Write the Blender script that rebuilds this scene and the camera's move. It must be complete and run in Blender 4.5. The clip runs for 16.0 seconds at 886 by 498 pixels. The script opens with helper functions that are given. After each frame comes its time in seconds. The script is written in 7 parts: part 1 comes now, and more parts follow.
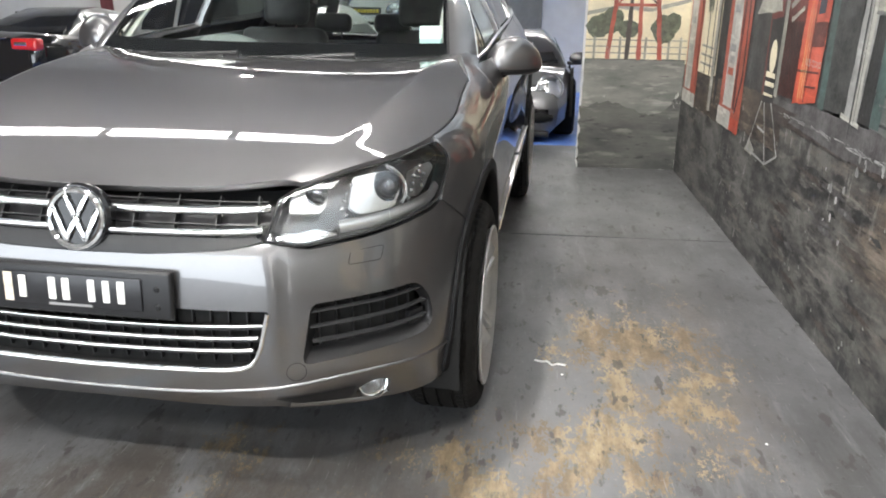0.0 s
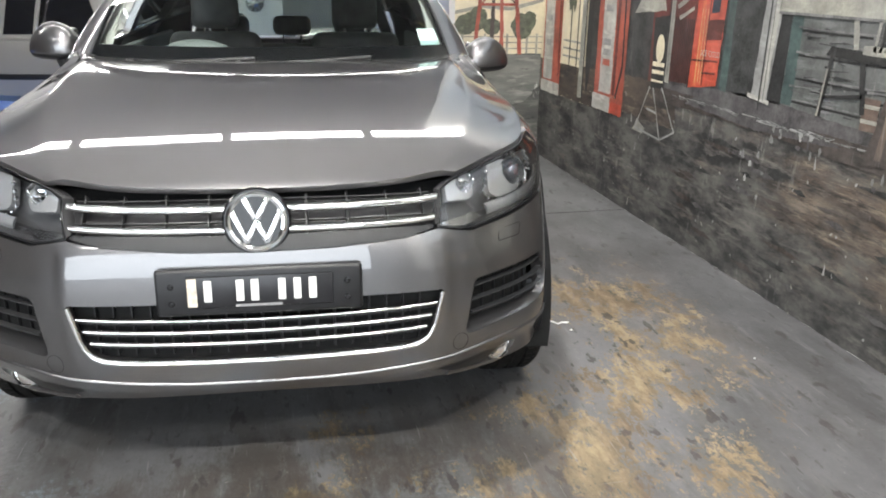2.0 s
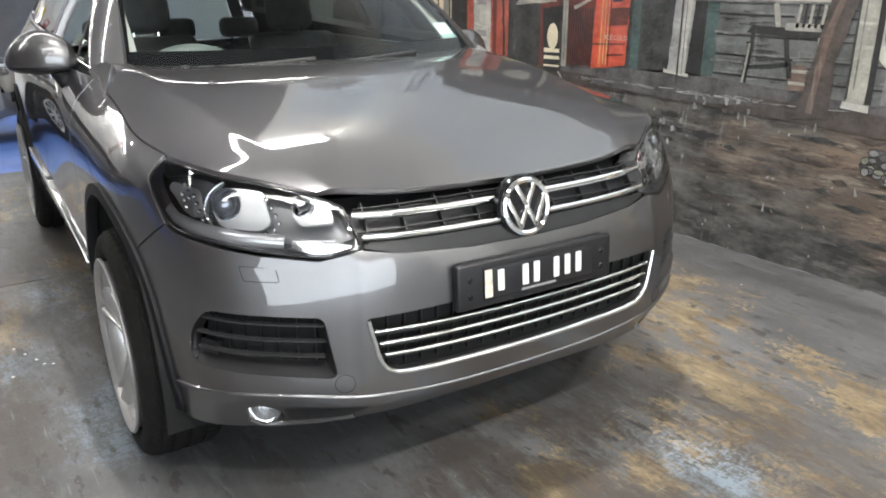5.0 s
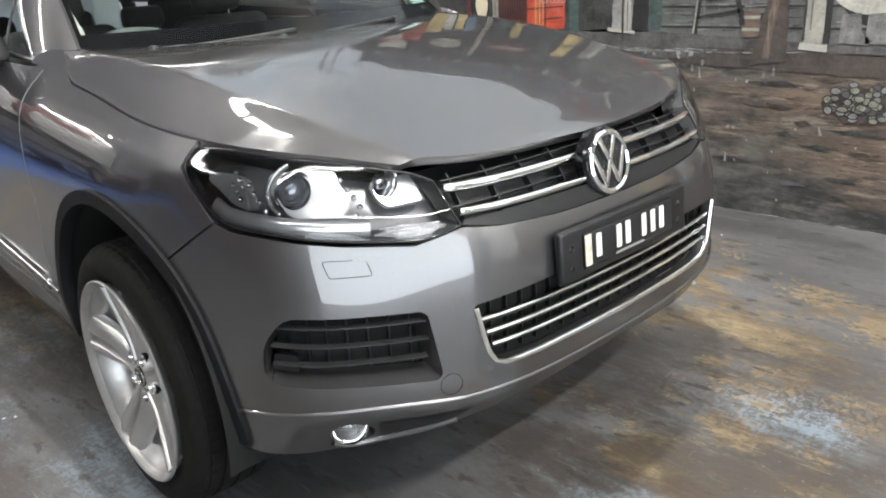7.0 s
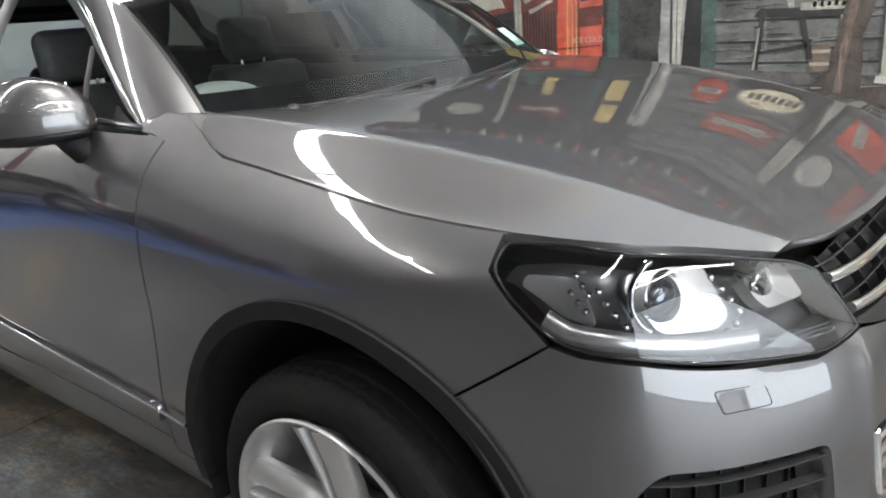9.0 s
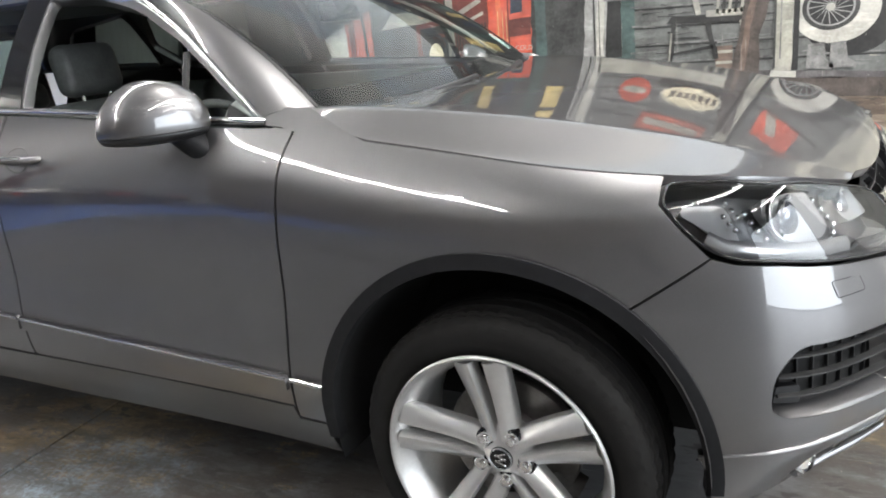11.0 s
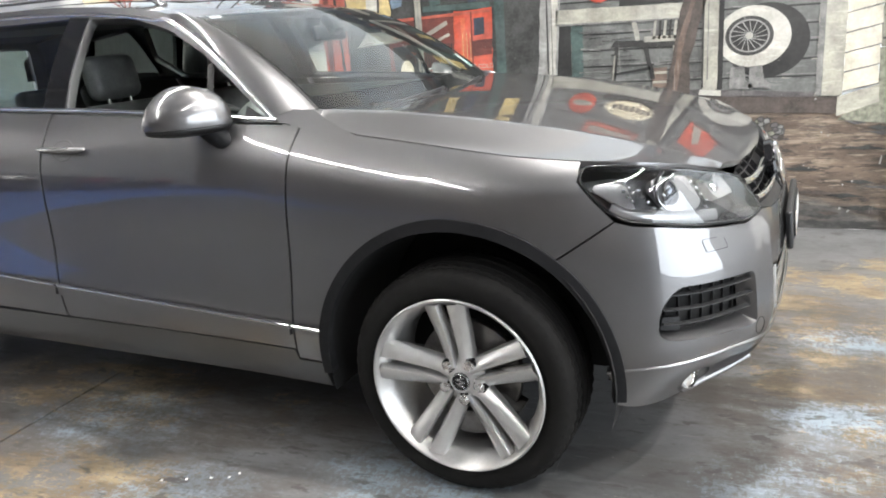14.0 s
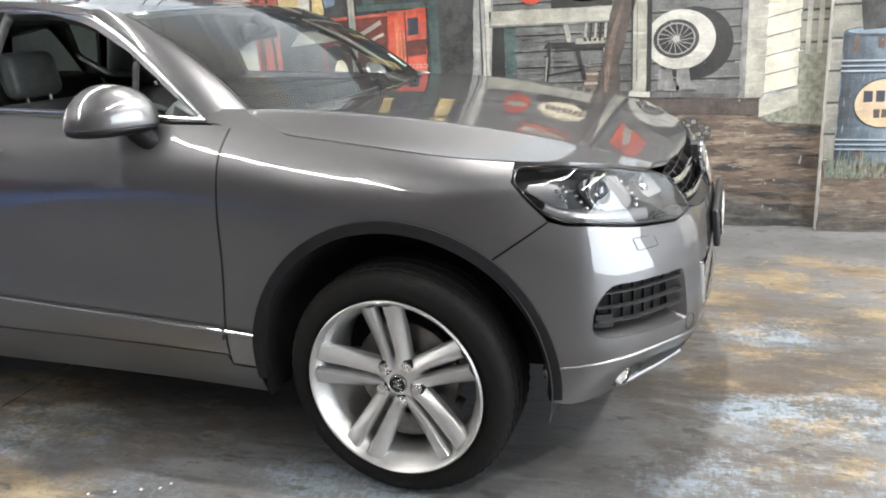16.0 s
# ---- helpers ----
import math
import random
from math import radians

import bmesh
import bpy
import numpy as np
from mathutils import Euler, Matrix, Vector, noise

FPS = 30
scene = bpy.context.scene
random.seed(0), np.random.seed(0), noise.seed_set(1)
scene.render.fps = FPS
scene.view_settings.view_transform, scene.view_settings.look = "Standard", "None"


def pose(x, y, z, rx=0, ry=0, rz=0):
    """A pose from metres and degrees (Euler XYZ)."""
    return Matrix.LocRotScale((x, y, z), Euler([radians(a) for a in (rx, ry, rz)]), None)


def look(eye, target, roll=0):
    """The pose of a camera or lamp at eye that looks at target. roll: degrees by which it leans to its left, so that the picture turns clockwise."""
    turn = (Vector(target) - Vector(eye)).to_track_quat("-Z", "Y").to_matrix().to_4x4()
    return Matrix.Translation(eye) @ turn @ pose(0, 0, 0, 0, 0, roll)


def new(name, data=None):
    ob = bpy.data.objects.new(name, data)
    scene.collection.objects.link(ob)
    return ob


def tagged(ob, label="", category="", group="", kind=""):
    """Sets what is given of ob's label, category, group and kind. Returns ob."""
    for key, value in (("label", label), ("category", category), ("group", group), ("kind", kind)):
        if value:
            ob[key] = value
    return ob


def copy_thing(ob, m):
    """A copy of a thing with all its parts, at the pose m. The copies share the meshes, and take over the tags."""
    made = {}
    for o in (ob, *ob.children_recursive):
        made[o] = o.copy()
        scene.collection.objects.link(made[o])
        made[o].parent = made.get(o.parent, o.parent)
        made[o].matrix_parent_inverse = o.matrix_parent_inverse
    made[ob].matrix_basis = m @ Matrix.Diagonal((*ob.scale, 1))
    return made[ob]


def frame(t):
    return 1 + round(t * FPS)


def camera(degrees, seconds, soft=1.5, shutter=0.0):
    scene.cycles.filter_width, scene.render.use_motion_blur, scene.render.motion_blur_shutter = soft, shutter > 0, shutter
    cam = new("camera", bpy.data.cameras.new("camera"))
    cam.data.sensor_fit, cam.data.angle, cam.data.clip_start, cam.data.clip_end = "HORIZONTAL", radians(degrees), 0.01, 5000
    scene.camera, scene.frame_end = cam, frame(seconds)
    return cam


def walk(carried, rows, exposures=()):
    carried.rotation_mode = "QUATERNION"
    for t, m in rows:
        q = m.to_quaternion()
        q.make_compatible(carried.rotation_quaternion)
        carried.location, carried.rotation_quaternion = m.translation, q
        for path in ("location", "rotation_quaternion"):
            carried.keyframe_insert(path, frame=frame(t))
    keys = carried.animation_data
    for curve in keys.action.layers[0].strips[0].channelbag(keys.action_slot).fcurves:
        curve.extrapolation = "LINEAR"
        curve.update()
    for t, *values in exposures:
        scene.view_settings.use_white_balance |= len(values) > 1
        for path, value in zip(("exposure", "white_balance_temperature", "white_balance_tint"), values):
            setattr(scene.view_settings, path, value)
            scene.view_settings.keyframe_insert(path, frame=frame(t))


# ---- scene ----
cam = camera(59.9, 16.0, 1.9)
PATH = [
    (0, (1.063, -2.664, 1.458), (0.892, -0.783, 0.8), 0.7),
    (0.5, (0.847, -2.726, 1.451), (0.765, -0.811, 0.883), 0.5),
    (1, (0.553, -2.759, 1.467), (0.626, -0.838, 0.912), -0.4),
    (1.5, (0.289, -2.86, 1.483), (0.526, -0.969, 0.879), -0.2),
    (2, (0.021, -2.895, 1.487), (0.439, -1.054, 0.828), 0.8),
    (2.5, (-0.273, -2.814, 1.484), (0.329, -0.994, 0.914), -2.3),
    (3, (-0.553, -2.753, 1.487), (0.176, -0.976, 0.93), 2.6),
    (3.5, (-0.841, -2.757, 1.51), (-0.007, -1.044, 0.903), -0.2),
    (4, (-1.057, -2.666, 1.493), (-0.202, -0.94, 0.954), -0.5),
    (4.5, (-1.24, -2.513, 1.468), (-0.235, -0.899, 0.847), -2.3),
    (4.7, (-1.31, -2.469, 1.467), (-0.265, -0.898, 0.804), -1.1),
    (6.8, (-1.648, -1.959, 1.364), (-0.289, -0.635, 0.732), -4.1),
    (7, (-1.654, -1.889, 1.354), (-0.309, -0.577, 0.668), -3.5),
    (7.5, (-1.727, -1.681, 1.345), (-0.346, -0.419, 0.636), -1.8),
    (8, (-1.769, -1.463, 1.349), (-0.299, -0.317, 0.624), -1.9),
    (8.5, (-1.774, -1.22, 1.358), (-0.256, -0.102, 0.691), -3.7),
    (9, (-1.824, -0.983, 1.386), (-0.293, 0.153, 0.78), -4.5),
    (11.3, (-2.523, -0.595, 1.396), (-0.774, 0.143, 0.769), -5.9),
    (11.5, (-2.603, -0.604, 1.398), (-0.843, 0.074, 0.734), -6.2),
    (12, (-2.717, -0.682, 1.39), (-0.897, -0.24, 0.69), -6.2),
    (12.5, (-2.785, -0.823, 1.394), (-0.93, -0.417, 0.764), -5.2),
    (13, (-2.847, -0.872, 1.404), (-0.994, -0.42, 0.804), -3.4),
    (13.5, (-2.881, -0.838, 1.417), (-1.032, -0.32, 0.859), -2.9),
    (14, (-2.918, -0.798, 1.42), (-1.141, -0.068, 0.864), -4.2),
    (14.5, (-2.923, -0.833, 1.433), (-1.098, -0.207, 0.908), -4.0),
    (15, (-2.906, -0.855, 1.417), (-1.035, -0.439, 0.848), -3.7),
    (15.5, (-2.893, -0.846, 1.414), (-1.017, -0.473, 0.828), -3.2),
    (16, (-2.907, -0.799, 1.419), (-1.077, -0.223, 0.853), -3.5),
]
walk(cam, [(t, look(eye, target, roll)) for t, eye, target, roll in PATH],
     [(0, .40), (1, .30), (2.5, .22), (4.5, .08), (7, .09), (9.2, .15), (11.5, .64), (13, .60), (14, .66), (15, .63), (16, .61)])


# ---- world and exposure ----
w = bpy.data.worlds.new("hall_air")
scene.world = w
w.use_nodes = True
w.node_tree.nodes["Background"].inputs["Color"].default_value = (.9, .95, 1, 1)
w.node_tree.nodes["Background"].inputs["Strength"].default_value = .03

# ---- materials ----
def mat(name, base, rough=.5, metal=0.0, vary=0.0, scale=8.0, second=None, bump=0.0, bump_scale=60.0, coat=0.0, rough_vary=0.0, coat_ior=1.5, shine=.5, edge=1.0):
    """Principled material with colour variation at two scales, uneven gloss and fine relief."""
    m = bpy.data.materials.new(name)
    m.use_nodes = True
    nt = m.node_tree
    b = nt.nodes["Principled BSDF"]
    b.inputs["Base Color"].default_value = (*base, 1)
    b.inputs["Roughness"].default_value = rough
    b.inputs["Metallic"].default_value = metal
    b.inputs["Coat Weight"].default_value = coat
    b.inputs["Coat Roughness"].default_value = .02
    b.inputs["Coat IOR"].default_value = coat_ior
    b.inputs["Specular IOR Level"].default_value = shine
    b.inputs["Specular Tint"].default_value = (edge, edge, edge, 1)
    if vary or bump or rough_vary:
        tc = nt.nodes.new("ShaderNodeTexCoord")
        n1, n2 = nt.nodes.new("ShaderNodeTexNoise"), nt.nodes.new("ShaderNodeTexNoise")
        n1.inputs["Scale"].default_value, n1.inputs["Detail"].default_value = scale, 5
        n2.inputs["Scale"].default_value, n2.inputs["Detail"].default_value = scale * 7.3, 4
        for n in (n1, n2):
            nt.links.new(tc.outputs["Object"], n.inputs["Vector"])
        if vary:
            mix = nt.nodes.new("ShaderNodeMix")
            mix.data_type = "RGBA"
            lo = second or tuple(c * (1 - vary) for c in base)
            hi = base if second else tuple(min(1, c * (1 + vary)) for c in base)
            mix.inputs["A"].default_value, mix.inputs["B"].default_value = (*lo, 1), (*hi, 1)
            add = nt.nodes.new("ShaderNodeMath")
            add.operation = "MULTIPLY_ADD"
            add.inputs[1].default_value = .45
            ramp = nt.nodes.new("ShaderNodeMapRange")
            ramp.inputs["From Min"].default_value, ramp.inputs["From Max"].default_value = .5, .95
            nt.links.new(n2.outputs["Fac"], add.inputs[0])
            nt.links.new(n1.outputs["Fac"], add.inputs[2])
            nt.links.new(add.outputs[0], ramp.inputs["Value"])
            nt.links.new(ramp.outputs["Result"], mix.inputs["Factor"])
            nt.links.new(mix.outputs["Result"], b.inputs["Base Color"])
        if rough_vary:
            rr = nt.nodes.new("ShaderNodeMapRange")
            rr.inputs["To Min"].default_value, rr.inputs["To Max"].default_value = max(0, rough - rough_vary), min(1, rough + rough_vary)
            rr.inputs["From Min"].default_value, rr.inputs["From Max"].default_value = .3, .7
            nt.links.new(n1.outputs["Fac"], rr.inputs["Value"])
            nt.links.new(rr.outputs["Result"], b.inputs["Roughness"])
        if bump:
            n3, bp = nt.nodes.new("ShaderNodeTexNoise"), nt.nodes.new("ShaderNodeBump")
            n3.inputs["Scale"].default_value, n3.inputs["Detail"].default_value = bump_scale, 4
            bp.inputs["Strength"].default_value, bp.inputs["Distance"].default_value = bump, .01
            nt.links.new(tc.outputs["Object"], n3.inputs["Vector"])
            nt.links.new(n3.outputs["Fac"], bp.inputs["Height"])
            nt.links.new(bp.outputs["Normal"], b.inputs["Normal"])
    return m


def glass(name, tint, gloss=1.0, ior=1.5):
    """Thin pane: clear with a tint, with Fresnel gloss."""
    m = bpy.data.materials.new(name)
    m.use_nodes = True
    nt = m.node_tree
    nt.nodes.remove(nt.nodes["Principled BSDF"])
    out = nt.nodes["Material Output"]
    tr, gl, fr, mx = (nt.nodes.new("ShaderNode" + k) for k in ("BsdfTransparent", "BsdfGlossy", "Fresnel", "MixShader"))
    tr.inputs["Color"].default_value = (*tint, 1)
    gl.inputs["Roughness"].default_value = .01
    gl.inputs["Color"].default_value = (gloss, gloss, gloss, 1)
    fr.inputs["IOR"].default_value = ior
    nt.links.new(fr.outputs[0], mx.inputs[0])
    nt.links.new(tr.outputs[0], mx.inputs[1])
    nt.links.new(gl.outputs[0], mx.inputs[2])
    nt.links.new(mx.outputs[0], out.inputs[0])
    return m


def glow(name, colour, strength):
    m = bpy.data.materials.new(name)
    m.use_nodes = True
    b = m.node_tree.nodes["Principled BSDF"]
    b.inputs["Base Color"].default_value = (*colour, 1)
    b.inputs["Emission Color"].default_value = (*colour, 1)
    b.inputs["Emission Strength"].default_value = strength
    return m


PAINT = mat("grey_metallic_paint", (.152, .149, .152), .40, .94, vary=.14, scale=900, coat=1.0, coat_ior=1.85, edge=.30)
PAINT_DARK = mat("dark_lower_paint", (.10, .098, .098), .40, .8, vary=.05, scale=700, coat=.8, coat_ior=1.6)
TRIM = mat("grey_wheel_arch_plastic", (.012, .012, .013), .66, vary=.15, scale=40, bump=.08, bump_scale=400, shine=.16)
BLACK = mat("black_plastic", (.008, .008, .009), .42, vary=.3, scale=30, bump=.05, bump_scale=500)
BLACK_GLOSS = mat("gloss_black_plastic", (.008, .008, .009), .08, vary=.2, scale=20)
DARK = mat("underbody_black", (.003, .003, .003), .9, vary=.3, scale=12)
CHROME = mat("chrome", (.86, .86, .86), .05, 1.0, vary=.03, scale=15, rough_vary=.03)
SATIN = mat("satin_silver", (.55, .55, .56), .25, 1.0, vary=.05, scale=60)
ALLOY = mat("silver_alloy", (.62, .615, .605), .36, .80, vary=.04, scale=40, coat=.4)
# darker copy of the alloy, with the barrel's shade in its colour
RIM_SHADED = mat("shaded_rim_silver", (.46, .455, .445), .34, .7, vary=.1, scale=14)
FIN = mat("grey_fin_plastic", (.028, .028, .029), .38, vary=.15, scale=40)
RUBBER = mat("tyre_rubber", (.007, .0065, .006), .82, vary=.25, scale=18, bump=.12, bump_scale=220, rough_vary=.1, shine=.22)
DISC = mat("brake_disc_steel", (.30, .29, .28), .4, 1.0, vary=.2, scale=40)
REFLECTOR = mat("lamp_reflector", (.88, .88, .89), .09, 1.0, vary=.05, scale=20)
HOUSING = mat("lamp_housing_grey", (.46, .46, .465), .30, .5, vary=.1, scale=30)
LEATHER = mat("black_leather", (.105, .110, .110), .45, vary=.25, scale=14, bump=.1, bump_scale=180)
FABRIC = mat("grey_headlining", (.30, .29, .27), .9, vary=.1, scale=50)
DASH = mat("dashboard_soft_plastic", (.14, .158, .152), .55, vary=.1, scale=30, bump=.1, bump_scale=300)
WS_GLASS = glass("windscreen_glass", (.92, .97, .955), 1.0, 1.45)
PILLAR_TRIM = mat("pale_pillar_cover", (.40, .40, .37), .8, vary=.06, scale=40)
SIDE_GLASS = glass("side_glass", (.93, .96, .95), ior=1.4)
DARK_GLASS = glass("tinted_glass", (.60, .68, .63))
LENS = glass("lamp_lens", (.95, .96, .97), ior=1.62)
PLATE = mat("plate_black", (.014, .014, .016), .3, vary=.2, scale=25)
WHITE_INK = mat("white_ink", (.75, .75, .72), .5, vary=.05, scale=60)

# ---- mesh helpers ----
def thing(name, label, category, m=Matrix(), group="", kind=""):
    ob = new(name)
    ob.empty_display_size = .1
    ob.matrix_world = m
    return tagged(ob, label, category, group, kind)


def part(name, bm, material, parent=None, label="", smooth=True, sharp=40, m=None):
    """Links a bmesh as one mesh object under a thing or a part."""
    me = bpy.data.meshes.new(name)
    bm.normal_update()
    bm.to_mesh(me)
    bm.free()
    for q in material if isinstance(material, (list, tuple)) else [material]:
        me.materials.append(q)
    if smooth:
        me.shade_smooth()
        me.set_sharp_from_angle(angle=radians(sharp))
    ob = new(name, me)
    ob.parent = parent
    if m is not None:
        ob.matrix_local = m
    if label:
        ob["label"] = label
    return ob


def raw(name, verts, faces, material, parent=None, label="", normals=None, smooth=True, sharp=40):
    me = bpy.data.meshes.new(name)
    me.from_pydata([tuple(v) for v in verts], [], [tuple(f) for f in faces])
    me.materials.append(material)
    if smooth:
        me.shade_smooth()
    if normals is not None:
        me.normals_split_custom_set_from_vertices([tuple(n) for n in normals])
    elif smooth:
        me.set_sharp_from_angle(angle=radians(sharp))
    me.update()
    ob = new(name, me)
    ob.parent = parent
    if label:
        ob["label"] = label
    return ob


def box(bm, x0, y0, z0, x1, y1, z1, bevel=0.0, seg=2, m=None):
    r = bmesh.ops.create_cube(bm, size=1)
    vs = r["verts"]
    for v in vs:
        v.co = Vector(((x0 + x1) / 2 + v.co.x * (x1 - x0), (y0 + y1) / 2 + v.co.y * (y1 - y0), (z0 + z1) / 2 + v.co.z * (z1 - z0)))
    if bevel:
        es = list({e for v in vs for e in v.link_edges})
        vs = bmesh.ops.bevel(bm, geom=es, offset=bevel, segments=seg, affect="EDGES", profile=.5)["verts"]
    if m is not None:
        bmesh.ops.transform(bm, matrix=m, verts=list(vs))
    return bm


def new_box(*a, **k):
    return box(bmesh.new(), *a, **k)


def lathe(bm, profile, seg=48, m=Matrix(), close=False):
    """Turns (radius, height) points round z."""
    rings = []
    for i in range(seg):
        a = 2 * math.pi * i / seg
        rings.append([bm.verts.new(m @ Vector((r * math.cos(a), r * math.sin(a), h))) for r, h in profile])
    n = len(profile)
    for i in range(seg):
        p, q = rings[i], rings[(i + 1) % seg]
        for j in range(n if close else n - 1):
            k = (j + 1) % n
            if p[j].co == q[j].co and p[k].co == q[k].co:
                continue
            try:
                bm.faces.new((p[j], q[j], q[k], p[k]))
            except ValueError:
                pass
    bmesh.ops.remove_doubles(bm, verts=[v for r in rings for v in r], dist=1e-6)
    return bm


def tube(bm, pts, r, seg=8, closed=False, flat=1.0, cap=True):
    """A tube along points; r may vary; flat squeezes it along the second axis."""
    pts = [Vector(p) for p in pts]
    n = len(pts)
    rs = r if isinstance(r, (list, tuple)) else [r] * n
    rings, up = [], None
    for i, p in enumerate(pts):
        a, b = pts[(i - 1) % n if closed else max(i - 1, 0)], pts[(i + 1) % n if closed else min(i + 1, n - 1)]
        d = (b - a).normalized()
        if up is None:
            up = Vector((0, 0, 1)) if abs(d.z) < .9 else Vector((1, 0, 0))
        s = d.cross(up).normalized()
        up = s.cross(d).normalized()
        rings.append([bm.verts.new(p + s * (math.cos(2 * math.pi * j / seg) * rs[i]) + up * (math.sin(2 * math.pi * j / seg) * rs[i] * flat)) for j in range(seg)])
    for i in range(n if closed else n - 1):
        p, q = rings[i], rings[(i + 1) % n]
        for j in range(seg):
            bm.faces.new((p[j], p[(j + 1) % seg], q[(j + 1) % seg], q[j]))
    if cap and not closed:
        bm.faces.new(rings[0][::-1])
        bm.faces.new(rings[-1])
    return bm


def rounded(pts, step=.03, arc=5):
    """A closed outline of (u, v, radius) corners, with round corners and divided edges."""
    pts = [(p[0], p[1], p[2] if len(p) > 2 else 0) for p in pts]
    n, out = len(pts), []
    for i in range(n):
        p, a, b = (np.array(pts[k % n][:2], float) for k in (i, i - 1, i + 1))
        r = pts[i][2]
        da, db = a - p, b - p
        la, lb = np.linalg.norm(da), np.linalg.norm(db)
        ra = min(r, .48 * la, .48 * lb)
        if ra < 1e-4:
            out.append(p)
        else:
            s, e = p + da / la * ra, p + db / lb * ra
            out += [(1 - t)**2 * s + 2 * t * (1 - t) * p + t * t * e for t in np.linspace(0, 1, arc)]
    dense = []
    for p, q in zip(out, out[1:] + out[:1]):
        k = max(1, int(np.ceil(np.linalg.norm(q - p) / step)))
        dense += [p + (q - p) * t / k for t in range(k)]
    return np.array(dense)


def inside(poly, pts):
    x, y = pts[:, 0][:, None], pts[:, 1][:, None]
    a, b = poly, np.roll(poly, -1, 0)
    c = (a[:, 1] > y) != (b[:, 1] > y)
    with np.errstate(divide="ignore", invalid="ignore"):
        h = x < (b[:, 0] - a[:, 0]) * (y - a[:, 1]) / (b[:, 1] - a[:, 1]) + a[:, 0]
    return (c & h).sum(1) % 2 == 1


def shrink(poly, d):
    """Moves a closed outline inwards by d."""
    if d == 0:
        return poly
    t = np.roll(poly, -1, 0) - np.roll(poly, 1, 0)
    nrm = np.stack([-t[:, 1], t[:, 0]], 1) / (np.linalg.norm(t, axis=1)[:, None] + 1e-9)
    area = np.sum(poly[:, 0] * np.roll(poly[:, 1], -1) - poly[:, 1] * np.roll(poly[:, 0], -1))
    return poly + nrm * d * (1 if area > 0 else -1)


def patch(name, outline, surf, material, parent, holes=(), step=.035, depth=.014, gap=.0015, lift=0.0, label="", outward=None, mirror=False):
    """A panel: a flat outline (with holes) laid on a curved surface, with its edges turned in by depth."""
    from mathutils.geometry import delaunay_2d_cdt
    loops = [shrink(np.asarray(outline), gap)] + [shrink(np.asarray(h), -gap) for h in holes]
    lo, hi = loops[0].min(0), loops[0].max(0)
    gx, gy = np.meshgrid(np.arange(lo[0] + step * .37, hi[0], step), np.arange(lo[1] + step * .41, hi[1], step))
    grid = np.stack([gx.ravel(), gy.ravel()], 1)
    keep = inside(loops[0], grid)
    for h in loops[1:]:
        keep &= ~inside(h, grid)
    grid = grid[keep]
    edge = np.concatenate(loops)
    if len(grid):
        near = np.array([np.min(np.sum((edge - g)**2, 1)) for g in grid])
        grid = grid[near > (step * .45)**2]
    pts, edges, base = np.concatenate([edge, grid]), [], 0
    for lp in loops:
        k = len(lp)
        edges += [(base + i, base + (i + 1) % k) for i in range(k)]
        base += k
    vs, _, fs, *_ = delaunay_2d_cdt([Vector(p) for p in pts], edges, [], 1, 1e-7)
    uv = np.array([(v.x, v.y) for v in vs])
    tris = [f for f in fs]
    cen = np.array([uv[list(f)].mean(0) for f in tris])
    ok = inside(loops[0], cen)
    for h in loops[1:]:
        ok &= ~inside(h, cen)
    tris = [f for f, q in zip(tris, ok) if q]

    def at(q):
        e = 3e-3
        p = surf(q[:, 0], q[:, 1])
        du, dv = surf(q[:, 0] + e, q[:, 1]) - surf(q[:, 0] - e, q[:, 1]), surf(q[:, 0], q[:, 1] + e) - surf(q[:, 0], q[:, 1] - e)
        n = np.cross(du, dv)
        n /= np.linalg.norm(n, axis=1)[:, None] + 1e-12
        c = p - np.array(outward if outward is not None else (0, 1.4, .6))
        n[np.einsum("ij,ij->i", n, c) < 0] *= -1
        return p + n * lift, n

    P, N = at(uv)
    verts, norms, faces = list(P), list(N), []
    for f in tris:
        a, b, c = (P[k] for k in f)
        faces.append(tuple(f) if np.dot(np.cross(b - a, c - a), N[f[0]]) > 0 else tuple(f)[::-1])
    if depth:
        for li, lp in enumerate(loops):
            Pl, Nl = at(lp)
            t = np.roll(Pl, -1, 0) - np.roll(Pl, 1, 0)
            o = np.cross(t, Nl)
            o /= np.linalg.norm(o, axis=1)[:, None] + 1e-12
            away = Pl - Pl.mean(0)
            if np.einsum("ij,ij->i", o, away).mean() * (1 if li == 0 else -1) < 0:
                o = -o
            k, b0 = len(lp), len(verts)
            soft = Nl * .25 + o * .97
            verts += list(Pl) + list(Pl - Nl * depth)
            norms += list(soft / np.linalg.norm(soft, axis=1)[:, None]) + list(o)
            for i in range(k):
                j = (i + 1) % k
                q = (b0 + i, b0 + j, b0 + k + j, b0 + k + i)
                nn = np.cross(verts[q[1]] - verts[q[0]], verts[q[3]] - verts[q[0]])
                faces.append(q if np.dot(nn, o[i]) > 0 else q[::-1])
    if mirror:
        verts, norms = [v * (-1, 1, 1) for v in verts], [v * (-1, 1, 1) for v in norms]
        faces = [f[::-1] for f in faces]
    return raw(name, verts, faces, material, parent, label, normals=norms)


